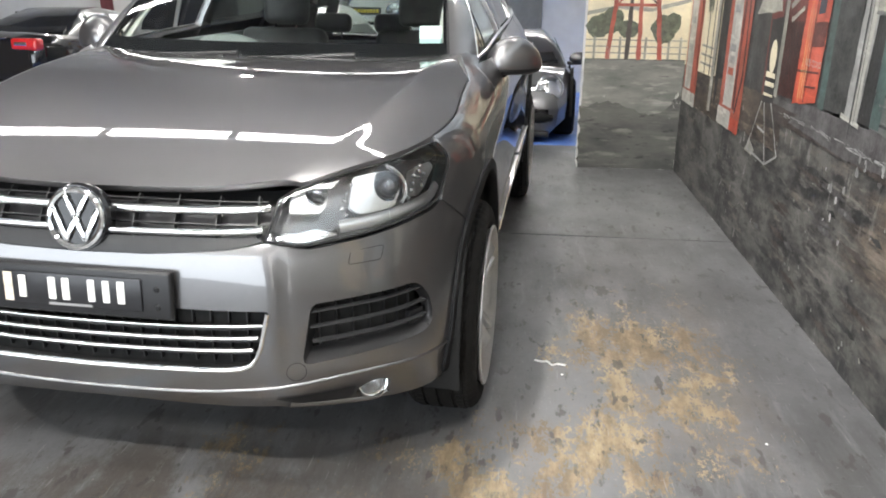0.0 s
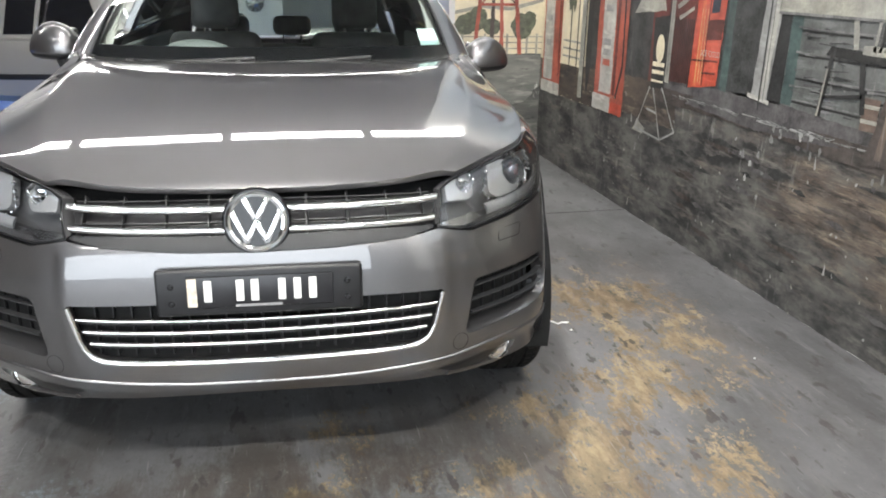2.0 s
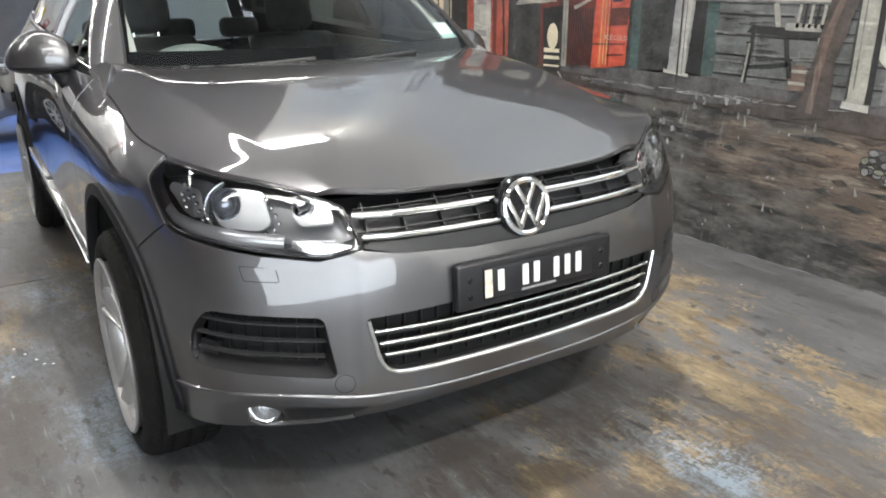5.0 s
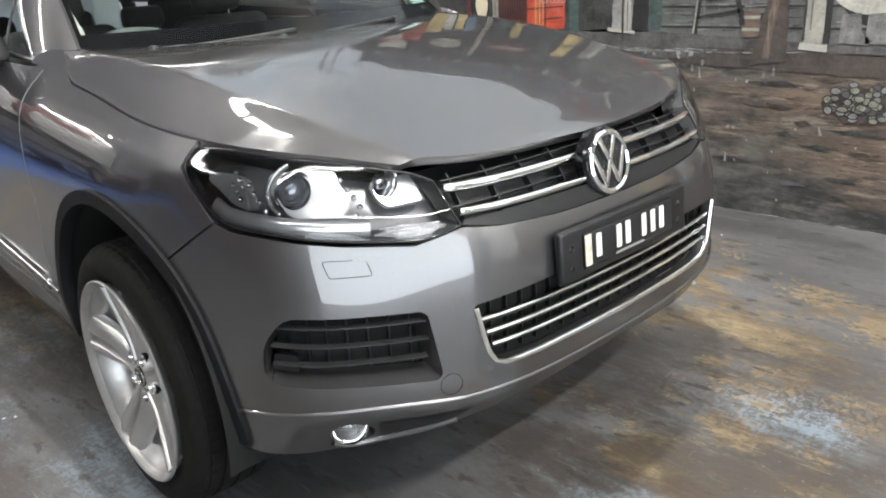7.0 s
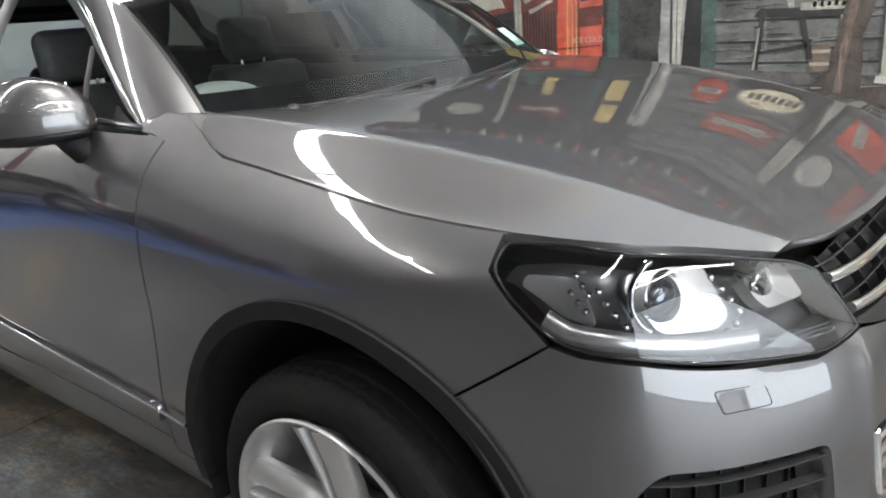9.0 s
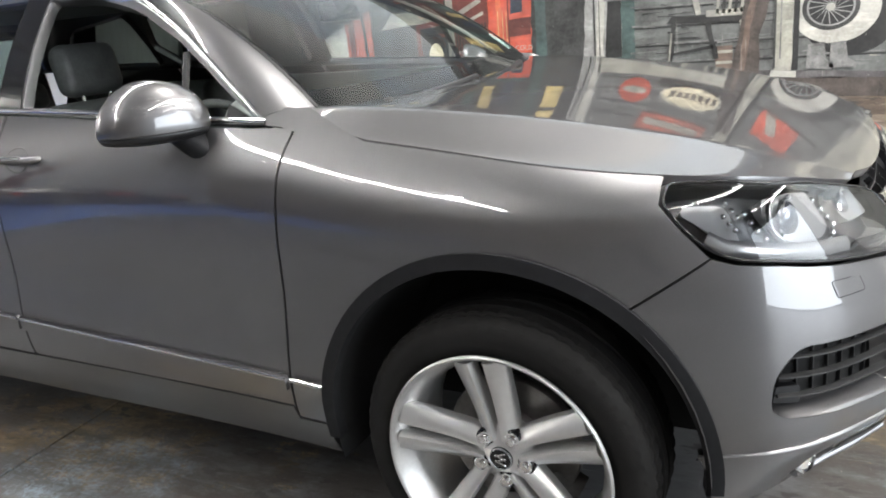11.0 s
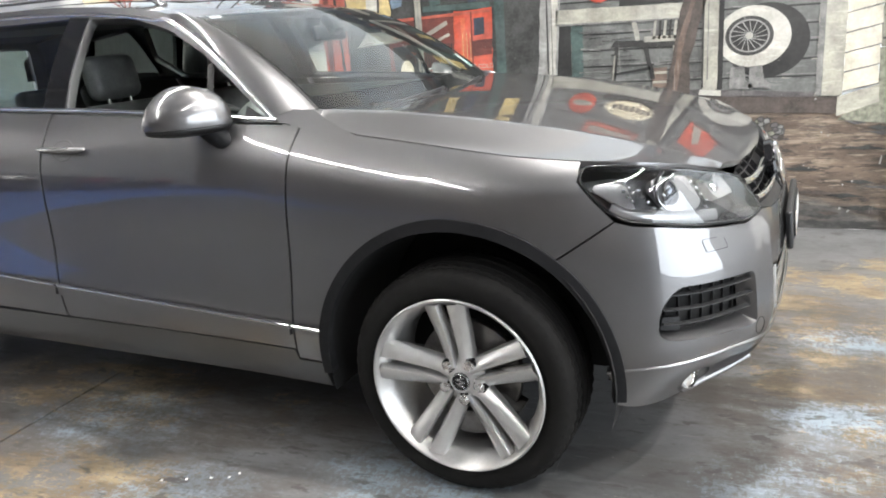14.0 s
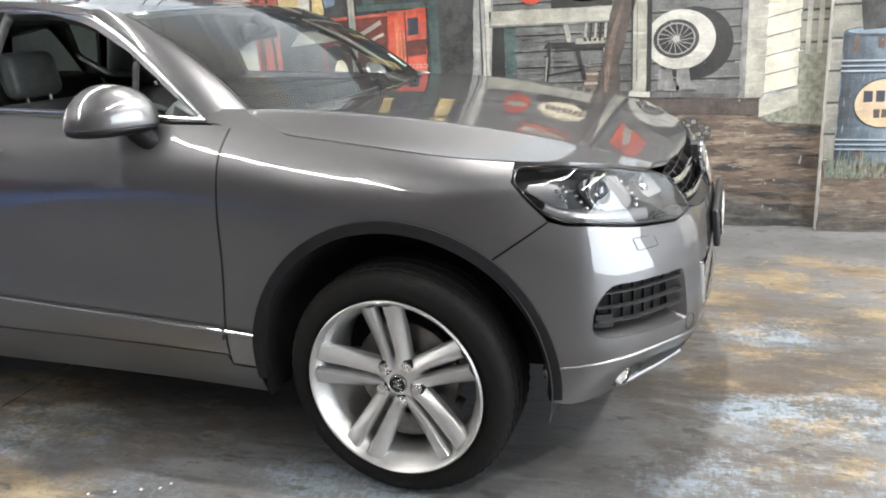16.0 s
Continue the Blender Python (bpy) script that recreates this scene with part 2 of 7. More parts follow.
def sweep(name, line, surf, width, height, material, parent, label="", lift=0.0, closed=False, outward=None, mirror=False, seg=6):
    """A moulding of round section laid along a line on a surface."""
    line = np.asarray(line, float)
    e = 3e-3
    p = surf(line[:, 0], line[:, 1])
    n = np.cross(surf(line[:, 0] + e, line[:, 1]) - surf(line[:, 0] - e, line[:, 1]), surf(line[:, 0], line[:, 1] + e) - surf(line[:, 0], line[:, 1] - e))
    n /= np.linalg.norm(n, axis=1)[:, None] + 1e-12
    c = p - np.array(outward if outward is not None else (0, 1.4, .6))
    n[np.einsum("ij,ij->i", n, c) < 0] *= -1
    t = np.roll(p, -1, 0) - np.roll(p, 1, 0) if closed else np.gradient(p, axis=0)
    s = np.cross(t, n)
    s /= np.linalg.norm(s, axis=1)[:, None] + 1e-12
    verts, faces, k = [], [], len(p)
    ang = np.linspace(0, math.pi, seg)
    for i in range(k):
        verts += [p[i] + s[i] * (math.cos(a) * width / 2) + n[i] * (lift + math.sin(a) * height) for a in ang]
    for i in range(k if closed else k - 1):
        j = (i + 1) % k
        for q in range(seg - 1):
            faces.append((i * seg + q, i * seg + q + 1, j * seg + q + 1, j * seg + q))
    if not closed:
        faces += [tuple(range(seg)), tuple(range((k - 1) * seg, k * seg))[::-1]]
    if mirror:
        verts = [v * (-1, 1, 1) for v in verts]
    f0 = faces[0]
    nn = np.cross(verts[f0[1]] - verts[f0[0]], verts[f0[3]] - verts[f0[0]])
    ref = (n[0] if not mirror else n[0] * (-1, 1, 1))
    mid = sum(verts[q] for q in f0) / 4 - (p[0] * ((-1, 1, 1) if mirror else 1))
    if np.dot(nn, mid) < 0:
        faces = [f[::-1] for f in faces]
    return raw(name, verts, faces, material, parent, label, sharp=60)

# ---- car body surfaces (car axes: x to its left side, y to its rear, origin under the front axle) ----
def hermite(xs, ys, x):
    """Smooth curve through (xs, ys), read at x; ys may have further axes."""
    xs, ys, x = np.asarray(xs, float), np.asarray(ys, float), np.asarray(x, float)
    d = np.diff(ys, axis=0) / np.diff(xs).reshape((-1,) + (1,) * (ys.ndim - 1))
    m = np.concatenate([d[:1], (d[1:] + d[:-1]) / 2, d[-1:]])
    x = np.clip(x, xs[0], xs[-1])
    i = np.clip(np.searchsorted(xs, x) - 1, 0, len(xs) - 2)
    h = xs[i + 1] - xs[i]
    t = (x - xs[i]) / h
    if ys.ndim > 1:
        h, t = h[..., None], t[..., None]
    return ((2 * t**3 - 3 * t**2 + 1) * ys[i] + (t**3 - 2 * t**2 + t) * h * m[i]
            + (-2 * t**3 + 3 * t**2) * ys[i + 1] + (t**3 - t**2) * h * m[i + 1])


PLAN = np.array([(0, -.878), (.27, -.874), (.42, -.865), (.53, -.845), (.63, -.798), (.725, -.738), (.81, -.67), (.868, -.595), (.9, -.51),
                 (.921, -.42), (.94, -.3), (.951, -.15), (.956, 0), (.957, .4), (.956, .9), (.957, 1.7), (.958, 2.5), (.952, 3.0),
                 (.93, 3.3), (.87, 3.58), (.74, 3.78), (.5, 3.87), (0, 3.9)])
_k = np.concatenate([[0], np.cumsum(np.hypot(*np.diff(PLAN, axis=0).T))])
_a = np.linspace(0, _k[-1], 6000)
_p = hermite(_k, PLAN, _a)
_w = 141
_pad = np.concatenate([[(-q[0], q[1]) for q in _p[1:_w][::-1]], _p, [(-q[0], q[1]) for q in _p[-_w:-1][::-1]]])
_ker = np.hanning(_w + 2)[1:-1]
_p = np.stack([np.convolve(_pad[:, j], _ker / _ker.sum(), "same")[_w - 1:_w - 1 + 6000] for j in (0, 1)], 1)
ARC = np.concatenate([[0], np.cumsum(np.hypot(*np.diff(_p, axis=0).T))])
_t = np.gradient(_p, axis=0)
_n = np.stack([-_t[:, 1], _t[:, 0]], 1) * -1
_n = -_n / np.linalg.norm(_n, axis=1)[:, None]
if _n[0, 1] > 0:
    _n = -_n


def fx(x):
    """Arc length on the plan's front at half width x."""
    k = int(np.argmax(_p[:, 0] > .949))
    return float(np.interp(x, _p[:k, 0], ARC[:k]))


def fy(y):
    """Arc length on the plan's side at length y."""
    return float(np.interp(y, _p[:, 1], ARC))


LEVELS = [.18, .26, .33, .40, .47, .55, .63, .71, .77, .81, .85, .89, .93, .98, 1.03, 1.08, 1.13, 1.19, 1.25]
STATIONS = {
    0.0: [.17, .115, .075, .03, .006, 0, 0, .004, .012, .024, .045, .066, .10, .15, .20, .26, .32, .38, .45],
    fx(.42): [.17, .115, .075, .03, .006, 0, 0, .004, .012, .024, .045, .066, .10, .15, .20, .26, .32, .38, .45],
    fx(.56): [.19, .13, .085, .036, .006, 0, 0, .004, .015, .03, .05, .07, .10, .14, .19, .26, .32, .38, .45],
    fx(.70): [.20, .145, .10, .045, .006, 0, 0, .008, .022, .034, .048, .064, .087, .12, .17, .23, .30, .37, .45],
    fx(.83): [.18, .12, .08, .036, .004, 0, .002, .010, .020, .028, .038, .05, .066, .09, .13, .19, .26, .34, .42],
    fy(-.48): [.14, .06, .02, .008, 0, 0, .004, .012, .018, .024, .031, .039, .049, .064, .10, .16, .24, .32, .40],
    fy(-.35): [.12, .04, .006, 0, 0, 0, .003, .008, .012, .016, .020, .025, .030, .04, .085, .15, .22, .30, .38],
    fy(-.15): [.12, .04, .004, 0, -.004, -.006, -.006, -.004, -.002, 0, .003, .006, .011, .024, .058, .12, .20, .28, .36],
    fy(.15): [.12, .04, .004, 0, -.004, -.006, -.006, -.004, -.002, 0, .002, .004, .008, .018, .042, .092, .165, .25, .34],
    fy(.5): [.12, .05, .022, .014, .004, .002, .004, .006, .006, .004, .003, .003, .005, .01, .022, .05, .105, .18, .28],
    fy(.8): [.12, .06, .035, .022, .008, .004, .010, .012, .010, .007, .004, .002, .001, .003, .010, .026, .052, .09, .14],
    fy(1.6): [.12, .06, .035, .022, .008, .004, .010, .012, .010, .007, .004, .002, .001, .003, .010, .026, .052, .09, .14],
    fy(2.3): [.12, .06, .030, .018, .006, .002, .004, .004, .002, 0, 0, 0, .001, .004, .012, .028, .052, .09, .14],
    fy(2.9): [.12, .04, .004, 0, -.004, -.006, -.006, -.004, -.002, 0, .001, .003, .006, .010, .018, .034, .056, .09, .14],
    fy(3.5): [.16, .08, .04, .02, .006, 0, 0, .004, .008, .012, .016, .020, .026, .034, .044, .058, .08, .11, .15],
    float(ARC[-1]): [.20, .10, .05, .022, .006, 0, 0, .01, .03, .04, .045, .05, .055, .06, .065, .075, .09, .11, .14],
}
_sa = np.array(sorted(STATIONS))
_fine = np.linspace(LEVELS[0], LEVELS[-1], 420)
_tab = np.stack([np.convolve(np.pad(hermite(LEVELS, STATIONS[q], _fine), 14, "edge"), np.hanning(31)[1:-1] / np.hanning(31).sum(), "same")[14:-14] for q in _sa])
_rows = hermite(_sa, _tab, np.linspace(0, _sa[-1], 700))


def body(s, z):
    """The lower body: signed arc length s round the plan from the middle of the nose, height z."""
    s, z = np.asarray(s, float), np.asarray(z, float)
    a = np.abs(s)
    px, py = np.interp(a, ARC, _p[:, 0]), np.interp(a, ARC, _p[:, 1])
    nx, ny = np.interp(a, ARC, _n[:, 0]), np.interp(a, ARC, _n[:, 1])
    r, c = a / _sa[-1] * 699, (z - _fine[0]) / (_fine[-1] - _fine[0]) * 419
    r, c = np.clip(r, 0, 698.999), np.clip(c, 0, 418.999)
    i, j = r.astype(int), c.astype(int)
    u, v = r - i, c - j
    d = (_rows[i, j] * (1 - u) * (1 - v) + _rows[i + 1, j] * u * (1 - v) + _rows[i, j + 1] * (1 - u) * v + _rows[i + 1, j + 1] * u * v)
    e = np.clip((a - .500) / .05, 0, 1) * np.clip((.86 - a) / .25, 0, 1)
    d = d + .007 * e * e * (3 - 2 * e) * np.clip((z - .46) / .06, 0, 1) * np.clip((.83 - z) / .03, 0, 1)
    return np.stack([np.where(s < 0, -1, 1) * (px - nx * d), py - ny * d, z + 0 * s], -1)


SEAM_S = [.44, .50, .585, .70, .805, .95, 1.08, 1.175, fy(-.2), fy(.1), fy(.4), fy(.62)]
SEAM_Z = [.926, .938, .957, .981, 1.002, 1.020, 1.030, 1.036, 1.052, 1.086, 1.122, 1.15]
_q = body(np.linspace(SEAM_S[0], SEAM_S[-1], 400), hermite(SEAM_S, SEAM_Z, np.linspace(SEAM_S[0], SEAM_S[-1], 400)))


def hood_edge(y):
    """Half width and height of the hood's side seam at length y."""
    return np.interp(y, _q[:, 1], _q[:, 0]), np.interp(y, _q[:, 1], _q[:, 2])


def bonnet(x, y):
    x, y = np.asarray(x, float), np.asarray(y, float)
    xs, zs = hood_edge(y)
    zc = hermite([-.86, -.79, -.75, -.68, -.59, -.39, -.08, .2, .45, .65], [.90, .935, .958, .985, 1.018, 1.078, 1.135, 1.165, 1.178, 1.18], y)
    t = np.abs(x) / xs
    xc = hermite([-.80, -.72, -.65, -.59, -.51, -.38, -.26, 0, .29, .5], [.49, .512, .542, .578, .608, .645, .668, .70, .722, .73], y)
    c = np.minimum(xc / xs, .985)
    k = .006
    fold = k * np.log1p(np.exp(np.clip((t - c) / k, -60, 60)))
    top = k * np.log1p(np.exp(np.clip((1 - c) / k, -60, 60)))
    drop = 1 - np.abs(1 - np.clip(fold / top, 0, 1))**1.22
    g = .10 * (1 - t**2) + .90 * (1 - drop)
    ridge = .006 * np.clip((y + .15) / .6, 0, 1.1)**1.3 * np.exp(-((t - c) / .17)**2) * (1 - np.clip(fold / top, 0, 1)**4)
    return np.stack([x, y, zs + (zc - zs) * g + ridge], -1)

# ---- floor, walls, ceiling ----
def wallmat(name, base, dirt, scale=.8):
    return mat(name, base, .7, vary=.1, scale=scale, second=dirt, bump=.12, bump_scale=35, rough_vary=.1)


def floor_material(name, base, dark, blue=False):
    """Worn painted concrete: grey coat, scuffs, stains, the car's shade, and rubbed remains of ochre and pale blue
    paint.
    """
    m = mat(name, base, .42, bump=.10, bump_scale=45)
    nt = m.node_tree
    b = nt.nodes["Principled BSDF"]
    tc = nt.nodes.new("ShaderNodeTexCoord")

    def noise_(scale, detail=6, stretch=(1, 1, 1), shift=0.0, rough=.6):
        mp, n = nt.nodes.new("ShaderNodeMapping"), nt.nodes.new("ShaderNodeTexNoise")
        mp.inputs["Scale"].default_value, mp.inputs["Location"].default_value = stretch, (shift, shift * .7, 0)
        n.inputs["Scale"].default_value, n.inputs["Detail"].default_value, n.inputs["Roughness"].default_value = scale, detail, rough
        nt.links.new(tc.outputs["Object"], mp.inputs["Vector"])
        nt.links.new(mp.outputs["Vector"], n.inputs["Vector"])
        return n.outputs["Fac"]

    def step_(v, lo, hi):
        r = nt.nodes.new("ShaderNodeMapRange")
        r.interpolation_type = "SMOOTHSTEP"
        r.inputs["From Min"].default_value, r.inputs["From Max"].default_value = lo, hi
        nt.links.new(v, r.inputs["Value"])
        return r.outputs["Result"]

    def math_(op, p, q):
        n = nt.nodes.new("ShaderNodeMath")
        n.operation = op
        for i, v in enumerate((p, q)):
            if isinstance(v, (int, float)):
                n.inputs[i].default_value = v
            else:
                nt.links.new(v, n.inputs[i])
        return n.outputs[0]

    def blend(fac, p, q):
        n = nt.nodes.new("ShaderNodeMix")
        n.data_type = "RGBA"
        nt.links.new(fac, n.inputs["Factor"])
        for k, v in (("A", p), ("B", q)):
            if isinstance(v, tuple):
                n.inputs[k].default_value = (*v, 1)
            else:
                nt.links.new(v, n.inputs[k])
        return n.outputs["Result"]

    def spot(x, y, rx, ry):
        """1 inside a soft patch of the floor, 0 outside."""
        mp, ln = nt.nodes.new("ShaderNodeMapping"), nt.nodes.new("ShaderNodeVectorMath")
        mp.inputs["Location"].default_value, mp.inputs["Scale"].default_value = (-x / rx, -y / ry, 0), (1 / rx, 1 / ry, 0)
        ln.operation = "LENGTH"
        nt.links.new(tc.outputs["Object"], mp.inputs["Vector"])
        nt.links.new(mp.outputs["Vector"], ln.inputs[0])
        return math_("SUBTRACT", 1.0, step_(ln.outputs["Value"], .35, 1.15))

    col = blend(step_(noise_(1.1, 10, (1, .6, 1), 0, .7), .36, .64), dark, base)
    col = blend(math_("MULTIPLY", step_(noise_(3.2, 12, (1, .22, 1), 3, .75), .52, .66), .55), col, tuple(c * .62 for c in dark))
    col = blend(math_("MULTIPLY", step_(noise_(11, 10, (1, .16, 1), 61, .7), .56, .66), .35), col, tuple(c * 1.35 for c in base))
    if not blue:
        def worn(spots):
            out = None
            for q in spots:
                v = spot(*q)
                out = v if out is None else math_("MAXIMUM", out, v)
            return out

        # ochre paint left in long level flakes, ragged to the millimetre
        place = worn(((1.64, .15, .62, 1.3), (1.2, -.75, .85, .75), (1.25, -1.7, .75, 1.1), (.14, -1.25, .40, 1.2), (.72, -1.7, .42, .7), (-.65, 1.7, .45, 1.3), (-1.22, 1.35, .36, .9), (-1.2, 3.6, 1.1, .8), (-.45, -1.3, .45, .5), (.55, -.95, .6, .45)))
        flake = math_("ADD", math_("MULTIPLY", noise_(4.2, 14, (1, .60, 1), 7, .72), .60), math_("ADD", math_("MULTIPLY", noise_(22, 12, (1, .45, 1), 2, .80), .34), math_("MULTIPLY", noise_(85, 6, (1, .6, 1), 15, .7), .24)))
        ochre = math_("MULTIPLY", step_(math_("ADD", flake, math_("MULTIPLY", place, .155)), .735, .758), step_(place, .02, .15))
        tone = blend(step_(noise_(7, 10, (1, .35, 1), 4, .75), .40, .62), (.135, .094, .052), (.33, .258, .150))
        col = blend(math_("MULTIPLY", ochre, .88), col, tone)
        # thin rust-brown stain round the flakes
        stain = math_("MULTIPLY", step_(noise_(2.6, 10, (1, .3, 1), 23, .75), .48, .62), place)
        col = blend(math_("MULTIPLY", stain, .28), col, (.13, .095, .062))
        # pale blue overspray: fine cross-hatched specks
        hatch = math_("ADD", math_("MULTIPLY", noise_(8, 12, (1, .5, 1), 11, .85), .50), math_("ADD", math_("MULTIPLY", noise_(60, 6, (.4, 1, 1), 21, .8), .32), math_("MULTIPLY", noise_(70, 6, (1, .35, 1), 27, .8), .30)))
        sky_ = worn(((-.2, -1.35, .3, .75), (-.9, .2, .4, .5), (-.85, 1.5, .4, .6), (-.75, -1.1, .5, .6), (.5, -1.2, .22, .35), (.25, -2.2, .9, .4), (-1.3, .9, .5, .5)))
        bl = math_("MULTIPLY", step_(math_("ADD", hatch, math_("MULTIPLY", sky_, .10)), .640, .685), sky_)
        col = blend(math_("MULTIPLY", bl, .62), col, (.24, .31, .37))
        # oily dark ground before and beside the car, with its shade painted in
        grime_shade = math_("MULTIPLY", step_(noise_(3.6, 14, (1, .35, 1), 31, .80), .42, .56), math_("MAXIMUM", spot(-1.75, -.35, .8, 1.1), math_("MAXIMUM", spot(.0, -1.15, 1.45, .95), math_("MAXIMUM", spot(-1.55, .55, .75, 1.0), spot(-.72, 1.5, .55, 1.8)))))
        col = blend(math_("MULTIPLY", grime_shade, .78), col, (.058, .046, .036))
        tread = math_("MULTIPLY", step_(noise_(7, 6, (1.4, .16, 1), 5, .7), .55, .7), math_("MAXIMUM", spot(.05, -1.15, 1.2, .75), spot(-.85, 1.0, .55, 1.9)))
        col = blend(math_("MULTIPLY", tread, .60), col, (.045, .041, .038))
        lug = nt.nodes.new("ShaderNodeTexWave")
        lug.inputs["Scale"].default_value, lug.inputs["Distortion"].default_value, lug.inputs["Detail"].default_value, lug.inputs["Detail Scale"].default_value = 10, 9, 6, 3
        mp = nt.nodes.new("ShaderNodeMapping")
        mp.inputs["Rotation"].default_value = (0, 0, 1.25)
        nt.links.new(tc.outputs["Object"], mp.inputs["Vector"])
        nt.links.new(mp.outputs["Vector"], lug.inputs["Vector"])
        prints = math_("MULTIPLY", step_(lug.outputs["Fac"], .60, .85), math_("MULTIPLY", step_(noise_(5, 6, (1.6, .3, 1), 41), .45, .6), math_("MAXIMUM", spot(-.88, -.95, .14, .8), math_("MAXIMUM", spot(.62, -1.35, .13, .75), spot(.42, -1.1, .12, .5)))))
        col = blend(math_("MULTIPLY", prints, .5), col, (.04, .038, .036))
        # drops and blots of dark oil, drawn out along the bay
        blots = step_(noise_(16, 5, (1, .40, 1), 71, .58), .595, .625)
        col = blend(math_("MULTIPLY", blots, math_("MULTIPLY", step_(noise_(1.7, 4, shift=73), .38, .52), .80)), col, (.050, .046, .043))
    specks = step_(noise_(75, 2, shift=9), .70, .74)
    col = blend(math_("MULTIPLY", specks, .45), col, (.42, .41, .385))
    scratch = step_(noise_(90, 3, (1, .06, 1), 51, .5), .66, .72)
    col = blend(math_("MULTIPLY", scratch, .30), col, (.34, .345, .35))
    cross = step_(noise_(90, 3, (.05, 1, 1), 55, .5), .70, .75)
    col = blend(math_("MULTIPLY", cross, .22), col, (.34, .345, .35))
    pits = step_(noise_(30, 8, (1, .26, 1), 17, .8), .575, .61)
    col = blend(math_("MULTIPLY", pits, .62), col, (.052, .047, .043))
    nt.links.new(col, b.inputs["Base Color"])
    rr = nt.nodes.new("ShaderNodeMapRange")
    rr.inputs["To Min"].default_value, rr.inputs["To Max"].default_value = .28, .62
    nt.links.new(noise_(3.1, 6, shift=13), rr.inputs["Value"])
    nt.links.new(rr.outputs["Result"], b.inputs["Roughness"])
    return m


FLOOR = floor_material("worn_grey_floor", (.150, .151, .154), (.082, .082, .083))
BLUE_FLOOR = floor_material("blue_painted_floor", (.10, .22, .62), (.07, .15, .45), blue=True)
WHITE_WALL = wallmat("white_wall_paint", (.82, .82, .80), (.70, .69, .66))
GREY_WALL = wallmat("grey_wall_paint", (.22, .22, .215), (.15, .15, .147))
CREAM_WALL = wallmat("cream_wall_paint", (.80, .79, .76), (.70, .69, .66))
CEIL = wallmat("ceiling_sheet", (.33, .325, .312), (.26, .255, .245), .5)
BROWN_WALL = wallmat("brown_wall_paint", (.19, .152, .128), (.13, .104, .088))
STEEL = mat("maroon_steel", (.16, .045, .05), .5, vary=.2, scale=10, bump=.05)
RX, RY = 2.39, 3.73

JOINT = 1.85
bm = bmesh.new()
box(bm, -14, -8.2, -.12, RX + .25, JOINT - .006, 0)
box(bm, -14, JOINT + .006, -.12, RX + .25, 4.62, 0)
box(bm, -14, JOINT - .006, -.12, RX + .25, JOINT + .006, -.014)
tagged(part("floor", bm, FLOOR, smooth=False), "worn grey painted concrete floor with rubbed ochre patches", "floor", kind="structure")
bm = bmesh.new()
vs = [bm.verts.new(p) for p in ((-14, 4.62, -.002), (5.6, 4.62, -.002), (5.6, 14.8, -.82), (-14, 14.8, -.82), (-14, 4.62, -.2), (5.6, 4.62, -.2), (5.6, 14.8, -1.0), (-14, 14.8, -1.0))]
for f in ((0, 1, 2, 3), (7, 6, 5, 4), (0, 4, 5, 1), (1, 5, 6, 2), (2, 6, 7, 3), (3, 7, 4, 0)):
    bm.faces.new([vs[i] for i in f])
tagged(part("ramp_floor", bm, BLUE_FLOOR, smooth=False), "blue painted floor falling gently to the back", "floor", kind="structure")


def wall(name, bm, m, label):
    return tagged(part(name, bm, m, smooth=False), label, "wall", kind="structure")


H = 6.2
wall("wall_east", new_box(RX, -8.2, 0, RX + .25, RY + .22, H), CREAM_WALL, "long painted mural wall beside the car")
wall("wall_return", new_box(1.60, RY, 0, RX - .002, RY + .22, H), CREAM_WALL, "short return wall closing the mural bay")
wall("wall_north", new_box(-14, 14.5, -1.2, 5.6, 14.75, H), WHITE_WALL, "white back wall hung with old signs")
wall("wall_annex", new_box(5.4, RY + .22, -1.2, 5.6, 14.5, H), WHITE_WALL, "plain white side wall")
wall("wall_annex_return", new_box(RX + .25, RY + .02, -.1, 5.4, RY + .22, H), WHITE_WALL, "plain white wall")
wall("wall_west", new_box(-14.2, -8.2, -1.2, -14, 14.75, H), BROWN_WALL, "plain brown side wall")
bm = bmesh.new()
box(bm, -14.2, -8.4, -.1, -10.0, -8.2, H)
box(bm, .8, -8.4, -.1, RX + .25, -8.2, H)
box(bm, -10.0, -8.4, 4.3, .8, -8.2, H)
wall("wall_south", bm, GREY_WALL, "grey front wall with a wide open roller door")
bm = bmesh.new()
box(bm, -14.2, -8.4, H, 5.6, 14.75, H + .12)
for y in np.arange(-7.4, 14.4, 1.5):
    box(bm, -14.2, y - .04, H - .12, 5.6, y + .04, H + .001)
for x in (-9.5, -4.2, 1.4):
    box(bm, x - .10, -8.4, H - .26, x + .10, 14.75, H - .119)
tagged(part("ceiling", bm, CEIL, smooth=False), "pale sheet ceiling on steel purlins", "ceiling", kind="structure")
wall("pilaster", new_box(RX - .10, -2.25, 0, RX - .001, -1.66, 2.6), CREAM_WALL, "shallow painted pilaster on the mural wall")
for x in (-8.0, -5.05):
    bm = bmesh.new()
    for a, b_, c, d in ((-.10, -.09, .10, -.075), (-.10, .075, .10, .09), (-.008, -.075, .008, .075)):
        box(bm, x + a, 14.36 + b_, -.80, x + c, 14.36 + d, H - .26)
    tagged(part("steel_column", bm, STEEL, smooth=False), "dark maroon steel column against the back wall", "column", group="wall columns", kind="structure")
bm = bmesh.new()
box(bm, -14, 14.40, 1.40, 5.4, 14.499, 1.46, .006)
tagged(part("picture_ledge", bm, WHITE_WALL), "narrow white ledge along the back wall", "trim", kind="structure")
bm = bmesh.new()
